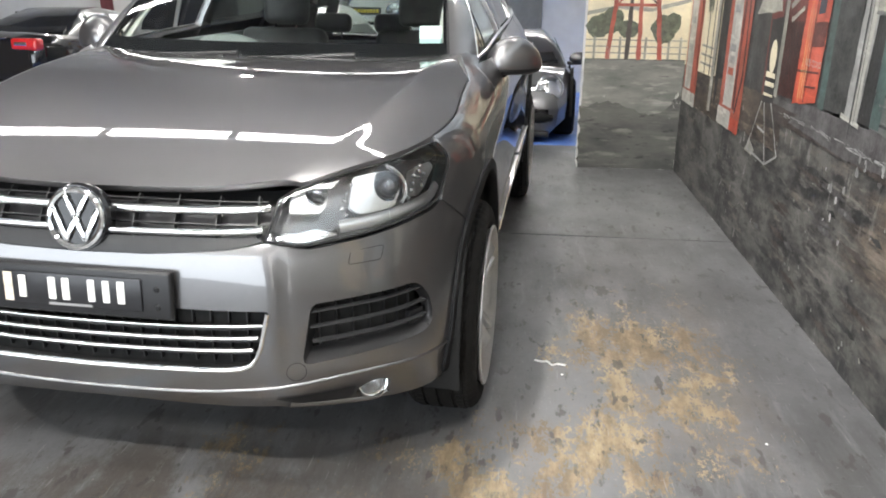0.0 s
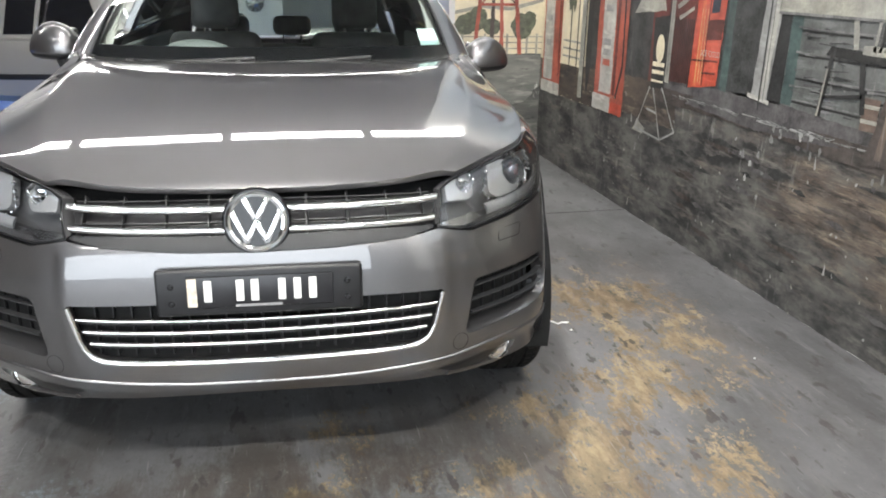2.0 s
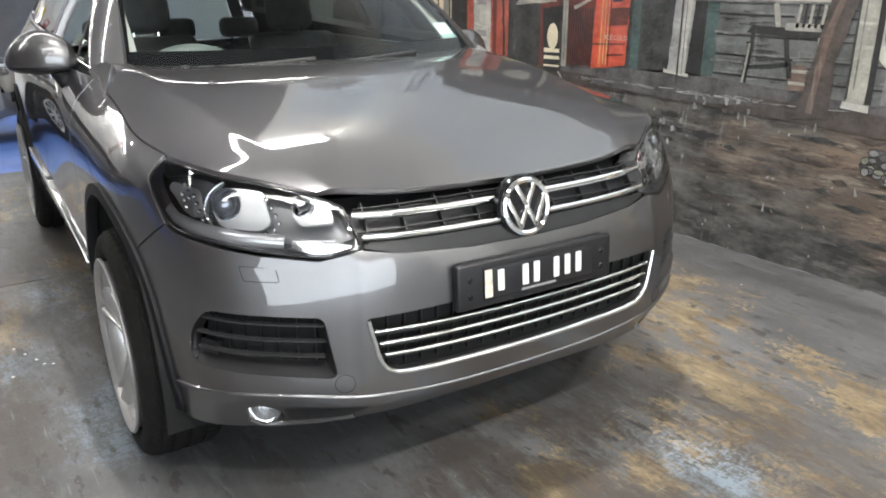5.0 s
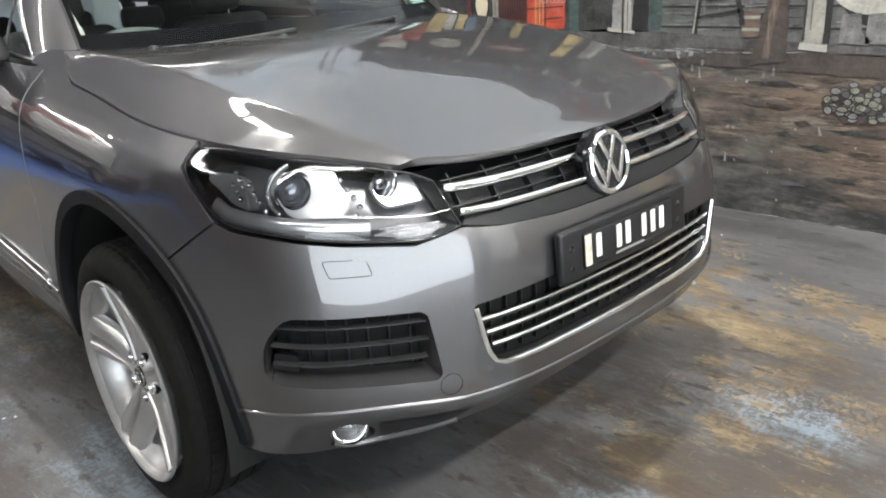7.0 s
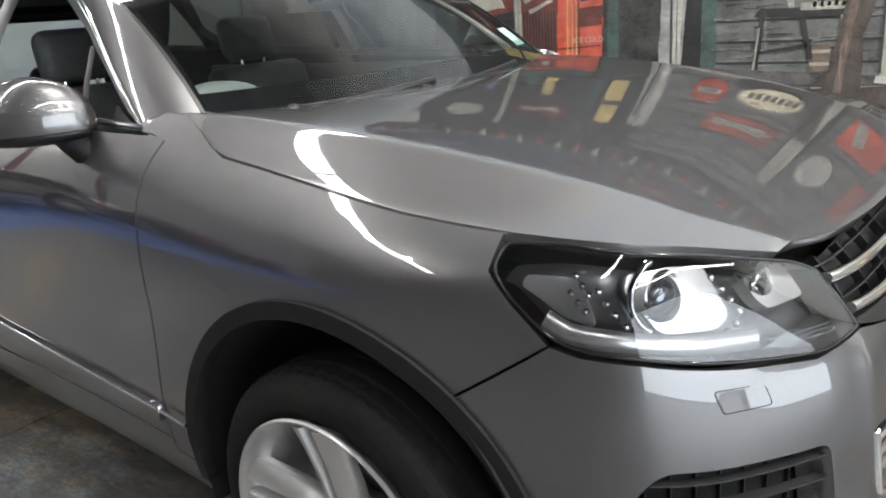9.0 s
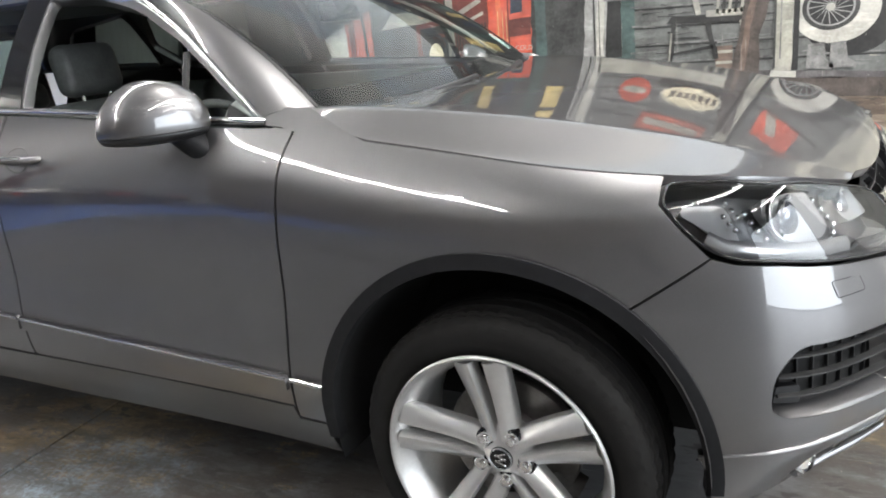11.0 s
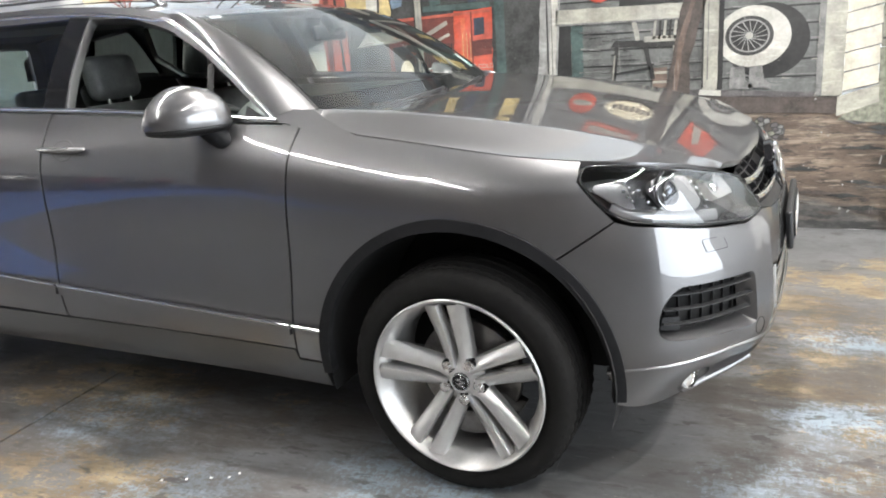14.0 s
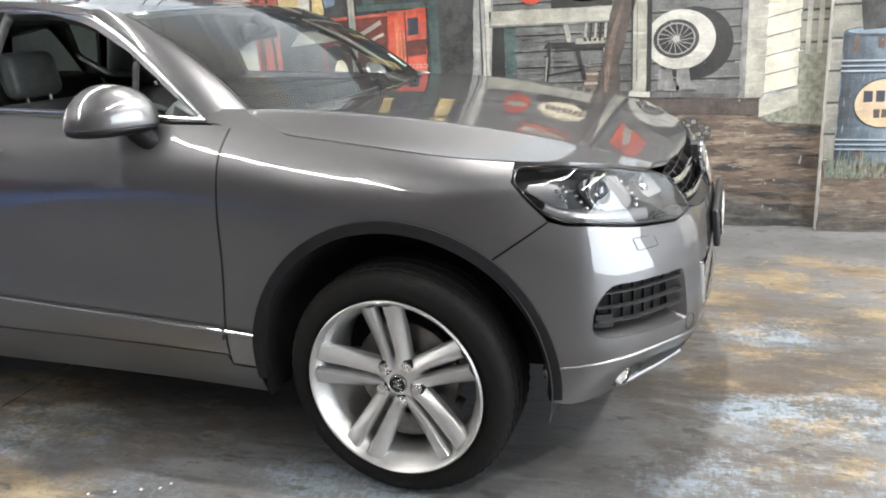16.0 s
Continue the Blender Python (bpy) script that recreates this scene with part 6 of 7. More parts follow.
patch("screen_border", band(-1, -.01, 1, .15), screen, BLACK_GLOSS, ws, depth=0, gap=0, step=.06, lift=-.002, label="black ceramic border")
patch("screen_border", band(-1, .965, 1, 1.0), screen, BLACK_GLOSS, ws, depth=0, gap=0, step=.06, lift=-.002)
for k in (1, -1):
    patch("screen_border", band(k * .965, 0, k * 1.0, 1), screen, BLACK_GLOSS, ws, depth=0, gap=0, step=.06, lift=-.002)
patch("cowl", rounded([(-1.02, -.13), (1.02, -.13), (1.02, .01), (-1.02, .01)], .05), screen, BLACK, suv, depth=.02, gap=0, step=.05, lift=-.012, label="black plastic cowl below the windscreen")
sticker = patch("sticker", band(.84, .14, .955, .30), screen, mat("pale_green_sticker", (.62, .75, .72), .5, vary=.1, scale=40), ws, depth=0, gap=0, lift=-.004, label="pale service sticker inside the glass")
patch("sticker_band", band(.84, .15, .955, .19), screen, mat("faded_green_ink", (.30, .42, .40), .5), ws, depth=0, gap=0, lift=-.0035)
patch("toll_tag", band(-.93, .955, -.86, .985), screen, mat("white_tag", (.7, .72, .72), .5), ws, depth=0, gap=0, lift=-.001)


def roof(u, y):
    u, y = np.asarray(u, float), np.asarray(y, float)
    zr = roofline(y)
    half = side(y, zr - .012)[..., 0]
    c = hermite([1.1, 1.5, 2.2, 3.0, 3.6], [.012, .024, .026, .022, .012], y)
    return np.stack([u * half, y - .135 * (1 - u * u) * np.clip((1.9 - y) / .7, 0, 1), zr - .012 + c * (1 - np.abs(u)**2.6)], -1)


patch("roof", rounded([(-1, 1.112), (1, 1.112), (1, 3.6), (-1, 3.6)], .07), roof, PAINT, suv, depth=.02, gap=0, step=.08)
patch("sunroof", rounded([(-.62, 1.42, .05), (.62, 1.42, .05), (.62, 2.5, .05), (-.62, 2.5, .05)], .06), roof, BLACK_GLOSS, suv, depth=.006, gap=0, step=.08, lift=.003, label="dark glass sunroof")
for k in (1, -1):
    pts = [(.80, 1.40, -.004), (.80, 1.46, .022), (.80, 1.54, .036), (.80, 1.75, .040), (.80, 2.6, .040), (.80, 3.1, .036), (.80, 3.2, .022), (.80, 3.26, -.004)]
    bm = bmesh.new()
    base = [roof(np.array([k * p[0]]), np.array([p[1]]))[0] + np.array([0, 0, p[2]]) for p in pts]
    tube(bm, base, [.014, .014, .013, .012, .012, .013, .014, .014], 10)
    part("roof_rail", bm, SATIN, suv, "silver roof rail")


def tail(u, v):
    u, v = np.asarray(u, float), np.asarray(v, float)
    b = np.stack([.78 * u, 3.875 - .14 * u * u, 1.02 + 0 * u], -1)
    t = np.stack([.60 * u, 3.60 - .06 * u * u, 1.49 - .01 * u * u], -1)
    return b + (t - b) * v[..., None]


patch("tailgate_frame", rounded([(-1.04, -.15), (1.04, -.15), (1.04, 1.1), (-1.04, 1.1)], .08), tail, PAINT, suv, holes=[rounded([(-.92, .02, .05), (.92, .02, .05), (.90, .97, .05), (-.90, .97, .05)], .08)], depth=.03, gap=0, step=.1)
patch("rear_screen", rounded([(-.9, .06, .05), (.9, .06, .05), (.88, .97, .05), (-.88, .97, .05)], .08), tail, DARK_GLASS, suv, depth=0, gap=0, step=.1, lift=-.008)

# windscreen pillars: ruled between the glass edge and the cabin frame
PL_IN = np.array([tuple(screen(np.array([1.0]), np.array([v]))[0]) for v in np.linspace(.06, 1.0, 9)])
PL_OUT = np.array([tuple(side(np.array([y]), np.array([z + .002]))[0]) for y, z in zip(pillar_y, pillar_z)])
_pin, _pout = (hermite(np.linspace(0, 1, len(q)), q, np.linspace(0, 1, 60)) for q in (PL_IN, PL_OUT))


def pillar(u, v):
    """u from the glass edge (0) to the cabin frame (1), v from the foot (0) to the roof (1)."""
    u, v = np.asarray(u, float), np.asarray(v, float)
    a = np.stack([np.interp(v, np.linspace(0, 1, 60), _pin[:, j]) for j in range(3)], -1)
    b = np.stack([np.interp(v, np.linspace(0, 1, 60), _pout[:, j]) for j in range(3)], -1)
    return a + (b - a) * u[..., None] + (.010 * 4 * u * (1 - u))[..., None] * np.array([.6, -.35, .72])


for k in (1, -1):
    patch("windscreen_pillar", rounded([(-.04, 0), (1.02, 0), (1.02, 1.0), (-.04, 1.0)], .06), pillar, PAINT, suv, mirror=k < 0, depth=.012, gap=0, step=.07, label="painted windscreen pillar")

def pillar_root(u, v):
    """The painted foot of the pillar, running down below the wing and the hood's corner."""
    u, v = np.asarray(u, float), np.asarray(v, float)
    return pillar(u, 0 * v + .02) + v[..., None] * np.array([.030, -.105, -.070])


for k in (1, -1):
    patch("pillar_foot", rounded([(-.30, 0), (1.06, 0), (1.06, 1), (-.30, 1)], .08), pillar_root, PAINT, suv, mirror=k < 0, depth=.012, gap=0, step=.09, lift=-.003, label="painted foot of the windscreen pillar")

for k in (1, -1):
    cover = lambda u, v: pillar(u, v) + np.array([-.012, .045, -.03])
    patch("pillar_cover", rounded([(-.38, .16), (.10, .12), (.10, .95), (-.15, .95)], .06), cover, PILLAR_TRIM, suv, mirror=k < 0, depth=.01, gap=0, step=.08, label="pale inner pillar cover")
    patch("seal_line", rounded([(-.10, .0), (-.03, .0), (-.03, 1.0), (-.10, 1.0)], .06), pillar, BLACK, suv, mirror=k < 0, depth=.004, gap=0, step=.08, lift=.002)

# wipers
for x0, x1, y0 in ((-.18, .52, .02), (-.74, -.10, .03), ):
    bm = bmesh.new()
    pts = [Vector(screen(np.array([u]), np.array([v]))[0]) + Vector((0, -.012, .022)) for u, v in zip(np.linspace(x0, x1, 14), np.linspace(-.03, .022, 14))]
    tube(bm, pts, [.017] * 3 + [.012] * 11, 8, flat=.8)
    w_ = part("wiper", bm, BLACK, suv, "black windscreen wiper")
    bm = bmesh.new()
    bmesh.ops.create_uvsphere(bm, u_segments=12, v_segments=8, radius=.022, matrix=Matrix.Translation(pts[0]))
    part("wiper_pivot", bm, BLACK, w_)

# mirrors: a domed shell over a black pan, on a short foot
def shell(k, top, low, grow=1.0, z0=1.158):
    """A rounded wedge, deepest towards the car and swept back at its tip."""
    bm = bmesh.new()
    bmesh.ops.create_uvsphere(bm, u_segments=40, v_segments=24, radius=1)
    for v in bm.verts:
        x, y, z = (math.copysign(abs(c)**e, c) for c, e in zip(v.co, (.80, .86, .84)))
        if y > .30:
            y = .30 + (y - .30) * .2
        h = (1 - .30 * max(0, x)**1.5 - .10 * max(0, -x)) if z > 0 else 1
        v.co = (k * (.972 + .120 * grow * x), .905 + .114 * grow * y * (1 - .22 * max(0, x)) + .045 * x, z0 + (top if z > 0 else low) * z * h)
    if k < 0:
        bmesh.ops.reverse_faces(bm, faces=bm.faces)
    return bm


for k, dz in ((1, -.048), (-1, .010)):
    mirror_ob = part("door_mirror", shell(k, .128, .010, 1.0, 1.158 + dz), PAINT, suv, "painted door mirror", sharp=60)
    part("mirror_underside", shell(k, .004, .030, .965, 1.154 + dz), BLACK, mirror_ob, "black lower pan of the mirror", sharp=60)
    bm = bmesh.new()
    tube(bm, [(k * .842, .785, 1.068), (k * .862, .795, 1.078), (k * .890, .825, 1.105), (k * .918, .868, 1.150 + dz)], [.040, .048, .052, .054], 16, flat=.74)
    part("mirror_foot", bm, TRIM, mirror_ob, "dark grey mirror foot")
    bm = bmesh.new()
    tube(bm, [(k * .905, .812, 1.150 + dz), (k * .96, .820, 1.148 + dz), (k * 1.02, .845, 1.149 + dz), (k * 1.062, .895, 1.152 + dz)], [.005, .008, .008, .005], 8, flat=.7)
    part("mirror_indicator", bm, LENS, mirror_ob, "clear indicator strip")
    bm = bmesh.new()
    box(bm, -.080, -.002, -.05, .080, .002, .05, .02, 3, pose(k * .960, .938, 1.208 + dz, 0, 0, k * 8))
    part("mirror_glass", bm, CHROME, mirror_ob)


# wheels
def wheel(parent_m, k):
    """One wheel on the side k, at its hub."""
    T = parent_m @ pose(0, 0, 0, 0, k * 90, 0)
    bm = bmesh.new()
    prof = [(.262, -.085), (.268, -.10), (.280, -.112), (.310, -.122), (.335, -.120), (.352, -.112), (.364, -.098)]
    tread = [(.3665, -.094), (.3665, -.082), (.372, -.080), (.372, -.056), (.365, -.054), (.365, -.044), (.373, -.042), (.3735, -.008), (.366, -.006)]
    full = prof + tread
    full = [(r, -h) for r, h in full][:] + [(r, h) for r, h in full[::-1]]
    lathe(bm, full[::-1], 180, T)
    for v in bm.verts:
        p = T.inverted() @ v.co
        r, a = math.hypot(p.x, p.y), round(math.degrees(math.atan2(p.y, p.x)) / 2) % 180
        if r > .360 and (a + (1 if p.z > 0 else 0)) % 3 == 0 and abs(p.z) > .05:
            f = (r - .004) / r
            v.co = T @ Vector((p.x * f, p.y * f, p.z))
    tyre = part("tyre", bm, RUBBER, suv, "black road tyre", sharp=30)
    bm = bmesh.new()
    lathe(bm, [(.262, -.10), (.250, -.09), (.245, -.02), (.240, .05), (.250, .086), (.264, .104), (.274, .122), (.2815, .127), (.2835, .131), (.280, .134), (.274, .130), (.266, .116)], 72, T)
    rim = part("rim", bm, RIM_SHADED, tyre, "silver five twin-spoke alloy rim", sharp=30)
    bm = bmesh.new()
    lathe(bm, [(.2715, .1265), (.274, .1305), (.280, .1345), (.284, .131), (.2835, .126)], 72, T)
    part("rim_lip", bm, RIM_SHADED, tyre, sharp=30)
    for i in range(5):
        a = 7 + 72 * i + (0 if k < 0 else 180)
        for sgn in (1, -1):
            bm = bmesh.new()
            sec, rings = [(-1, -1.2), (-.97, -.30), (-.72, .15), (-.05, .62), (.42, 1), (.80, .96), (1, .50), (1, -1.2)], []
            for t in np.linspace(0, 1, 9):
                r = .045 + t * .216
                off = sgn * (.0265 + .0160 * t)
                half = .0200 + .0085 * t
                zz = .090 - .022 * math.sin(math.pi * (1 - t) * .5) ** 2 + .018 * t ** 3
                dp = .023 - .006 * t
                rings.append([bm.verts.new(T @ pose(0, 0, 0, 0, 0, a) @ Vector((r, off + sgn * -1 * q * half, zz + e * dp))) for q, e in sec])
            for p, q in zip(rings, rings[1:]):
                for j in range(len(sec)):
                    bm.faces.new((p[j], p[(j + 1) % len(sec)], q[(j + 1) % len(sec)], q[j]))
            bm.faces.new(rings[0][::-1])
            bm.faces.new(rings[-1])
            bmesh.ops.recalc_face_normals(bm, faces=bm.faces)
            part("spoke", bm, ALLOY, tyre, sharp=50)
        b = T @ pose(0, 0, 0, 0, 0, a + 36) @ Matrix.Translation((.061, 0, .074))
        bm = bmesh.new()
        lathe(bm, [(0, .022), (.007, .022), (.0085, .018), (.0095, .012), (.0145, .012), (.0175, .016), (.0185, .010), (.0185, -.02)], 20, b)
        part("wheel_bolt", bm, CHROME, tyre)
        # black disc under the bolt, put in for the shade of its recess
        bm = bmesh.new()
        lathe(bm, [(0, .0095), (.0225, .0095), (.0235, .006), (.0235, -.01)], 24, b)
        part("bolt_shade", bm, BLACK_GLOSS, tyre)
    bm = bmesh.new()
    lathe(bm, [(0, .088), (.030, .088), (.040, .084), (.060, .074), (.078, .064), (.084, .04), (.084, -.02)], 40, T)
    part("hub", bm, ALLOY, tyre)
    bm = bmesh.new()
    lathe(bm, [(0, .0945), (.024, .094), (.0295, .091), (.031, .085)], 32, T)
    cap = part("centre_cap", bm, BLACK_GLOSS, tyre, "round dark centre cap with silver bars")
    bm = bmesh.new()
    lathe(bm, [(.0255, .094), (.0265, .096), (.0285, .0945), (.029, .091)], 32, T)
    for x, an in ((-.011, 68), (.011, -68), (-.004, -68), (.004, 68)):
        box(bm, -.015, -.0024, .0935, .015, .0024, .0962, .0008, 1, T @ pose(x, 0, 0, 0, 0, an))
    part("cap_mark", bm, SATIN, cap)
    bm = bmesh.new()
    lathe(bm, [(.09, .012), (.17, .012), (.172, .008), (.172, -.012), (.09, -.012), (.085, .03), (.06, .03)], 48, T)
    part("brake_disc", bm, DISC, tyre)
    bm = bmesh.new()
    cal = [[T @ pose(0, 0, 0, 0, 0, 205 + t if k < 0 else -25 + t) @ Vector(p) for p in ((.122, 0, -.04), (.122, 0, .046), (.135, 0, .054), (.186, 0, .054), (.198, 0, .044), (.198, 0, -.04))] for t in np.linspace(-36, 36, 13)]
    cal = [[bm.verts.new(p) for p in r] for r in cal]
    for p, q in zip(cal, cal[1:]):
        for j in range(6):
            bm.faces.new((p[j], p[(j + 1) % 6], q[(j + 1) % 6], q[j]))
    bm.faces.new(cal[0])
    bm.faces.new(cal[-1][::-1])
    bmesh.ops.recalc_face_normals(bm, faces=bm.faces)
    part("brake_caliper", bm, mat("caliper_cast", (.16, .155, .15), .55, .4, vary=.2, scale=50), tyre)
    valve = T @ pose(0, 0, 0, 0, 0, 140) @ Matrix.Translation((.243, 0, .075))
    bm = bmesh.new()
    lathe(bm, [(0, .02), (.004, .02), (.004, -.02)], 10, valve @ pose(0, 0, 0, 0, -30, 0))
    part("valve", bm, BLACK, tyre)


for k in (1, -1):
    for y in (0, 2.893):
        wheel(Matrix.Translation((k * .850, y, HUB_Z)), k)
        bm = bmesh.new()
        n, ring = 30, []
        for a in np.linspace(-14, 194, n):
            c, s_ = math.cos(radians(a)), math.sin(radians(a))
            ring.append([bm.verts.new((k * x, y + (.478 - d) * c, ARCH_Z + (.478 - d) * s_)) for x, d in ((.938, 0), (.90, .004), (.70, .0), (.50, .02))])
        for p, q in zip(ring, ring[1:]):
            for j in range(3):
                bm.faces.new((p[j], p[j + 1], q[j + 1], q[j]) if k < 0 else (p[j + 1], p[j], q[j], q[j + 1]))
        c0 = [bm.verts.new((k * .52, r[3].co.y, r[3].co.z)) for r in ring]
        bm.faces.new(c0)
        part("wheel_well", bm, DARK, suv)
# underside
part("underbody", new_box(-.60, -.62, .30, .60, -.50, .36, .03), DARK, suv)
part("floor_pan", new_box(-.86, .50, .25, .86, 2.38, .36, .04), DARK, suv)
part("rear_pan", new_box(-.80, 3.40, .28, .80, 3.80, .42, .04), DARK, suv)
part("engine_bay", new_box(-.50, -.62, .26, .50, .48, .86, .06), DARK, suv)

# cabin: dash, wheel, seats
bm = bmesh.new()
ring = []
for x in np.linspace(-.76, .76, 24):
    u = x / .76
    ring.append([bm.verts.new((x, y + .11 * u * u, z)) for y, z in ((.42, 1.110), (.56, 1.135), (.74, 1.145), (.93, 1.138), (1.02, 1.09), (1.03, .95), (.98, .70))])
for p, q in zip(ring, ring[1:]):
    for j in range(6):
        bm.faces.new((p[j], q[j], q[j + 1], p[j + 1]))
bmesh.ops.recalc_face_normals(bm, faces=bm.faces)
dash = part("dashboard", bm, DASH, suv, "dark soft dashboard")
bm = bmesh.new()
tube(bm, [(-.385 + .16 * math.cos(a), 1.0, 1.105 + .075 * max(0, math.sin(a))) for a in np.linspace(0, math.pi, 14)], .06, 10, flat=.6)
part("instrument_hood", bm, DASH, dash)
SW = Matrix.Translation((-.385, 1.20, .995)) @ pose(0, 0, 0, 66, 0, 0)
bm = bmesh.new()
tube(bm, [SW @ Vector((.185 * math.cos(a), .185 * math.sin(a), 0)) for a in np.linspace(0, 2 * math.pi, 41)[:-1]], .0155, 10, closed=True)
sw = part("steering_wheel", bm, LEATHER, suv, "leather steering wheel")
bm = bmesh.new()
box(bm, -.075, -.06, -.02, .075, .055, .02, .02, 3, SW)
box(bm, -.18, -.016, -.010, .18, .016, .008, .005, 2, SW)
box(bm, -.016, -.18, -.010, .016, 0, .008, .005, 2, SW)
part("steering_hub", bm, DASH, sw)


def seat(x, y, rear=False):
    bm = bmesh.new()
    box(bm, -.25, -.26, .0, .25, .26, .16, .06, 3, Matrix.Translation((x, y, .60)))
    s_ = part("seat_cushion", bm, LEATHER, suv, "black leather seat")
    bm = bmesh.new()
    box(bm, -.25, -.06, .0, .25, .07, .50 if not rear else .36, .06, 4, Matrix.Translation((x, y + .24, .72)) @ pose(0, 0, 0, -16, 0, 0))
    part("seat_back", bm, LEATHER, s_)
    bm = bmesh.new()
    box(bm, -.13, -.045, .0, .13, .05, .19 if not rear else .13, .045, 4, Matrix.Translation((x, y + .40, 1.215 if not rear else 1.115)) @ pose(0, 0, 0, -10, 0, 0))
    part("head_rest", bm, LEATHER, s_)
    for q in (-.06, .06):
        bm = bmesh.new()
        tube(bm, [(x + q, y + .38, 1.12 if not rear else 1.03), (x + q, y + .40, 1.26 if not rear else 1.16)], .007, 8)
        part("head_rest_post", bm, CHROME, s_)


seat(-.39, 1.42)
seat(.39, 1.42)
for x in (-.42, 0, .42):
    seat(x, 2.42, True)
bm = bmesh.new()
box(bm, -.115, -.016, -.032, .115, .016, .034, .014, 3, Matrix.Translation((0, .95, 1.425)) @ pose(0, 0, 0, -12, 0, 0))
rv = part("rear_view_mirror", bm, BLACK, suv, "black rear-view mirror")
bm = bmesh.new()
box(bm, -.035, -.02, 0, .035, .03, .085, .012, 2, Matrix.Translation((0, .90, 1.430)) @ pose(0, 0, 0, -38, 0, 0))
part("mirror_mount", bm, BLACK, rv)
part("headlining", box(bmesh.new(), -.50, 1.30, 1.535, .50, 3.4, 1.543, .004, 1), FABRIC, suv)
part("cabin_floor", box(bmesh.new(), -.80, 1.0, .40, .80, 3.7, .46, .02, 1), DARK, suv)
for k in (1, -1):
    part("door_card", box(bmesh.new(), k * .79 - .02, .75, .50, k * .79 + .02, 2.7, 1.16, .015, 2), DASH, suv)
part("parcel_shelf", box(bmesh.new(), -.70, 2.95, .93, .70, 3.6, .96, .01, 1), DASH, suv)

# ---- other parked cars ----
def loft(name, rows, material, parent, label="", close=True):
    """A skin through rings of half-section points, both sides."""
    v, f, n = [], [], len(rows[0]) * 2
    for r in rows:
        v += [(-x, y, z) for x, y, z in r] + [(x, y, z) for x, y, z in r[::-1]]
    for i in range(len(rows) - 1):
        for j in range(n):
            k = (j + 1) % n
            f.append((i * n + j, i * n + k, (i + 1) * n + k, (i + 1) * n + j))
    if close:
        f += [tuple(range(n))[::-1], tuple(range((len(rows) - 1) * n, len(rows) * n))]
    ob = raw(name, v, f, material, parent, label, sharp=35)
    bm = bmesh.new()
    bm.from_mesh(ob.data)
    bmesh.ops.recalc_face_normals(bm, faces=bm.faces)
    bm.to_mesh(ob.data)
    bm.free()
    return ob


RIM_PAINT = mat("silver_rim_paint", (.46, .455, .44), .45, .15, vary=.05, scale=20)


def simple_wheel(parent, x, y, r, rim_r, k, spokes=10):
    T = Matrix.Translation((x, y, r)) @ pose(0, 0, 0, 0, k * 90, 0)
    bm = bmesh.new()
    lathe(bm, [(rim_r - .01, -.08), (rim_r + .01, -.11), (r - .04, -.115), (r - .008, -.095), (r, -.06), (r, .06), (r - .008, .095), (r - .04, .115), (rim_r + .01, .11), (rim_r - .01, .08)], 40, T)
    ty = part("tyre", bm, RUBBER, parent)
    bm = bmesh.new()
    lathe(bm, [(rim_r - .03, -.06), (rim_r - .02, .06), (rim_r, .10), (rim_r + .012, .112), (rim_r + .006, .118), (rim_r - .02, .10)], 40, T)
    for i in range(spokes):
        box(bm, .03, -.018, .070, rim_r - .012, .018, .095, .006, 1, T @ pose(0, 0, 0, 0, 0, 360 * i / spokes))
    lathe(bm, [(0, .10), (.05, .098), (.062, .07)], 20, T)
    part("rim", bm, RIM_PAINT, ty)
    bm = bmesh.new()
    lathe(bm, [(0, .0), (rim_r - .02, .0)], 24, T)
    part("wheel_back", bm, DARK, ty)


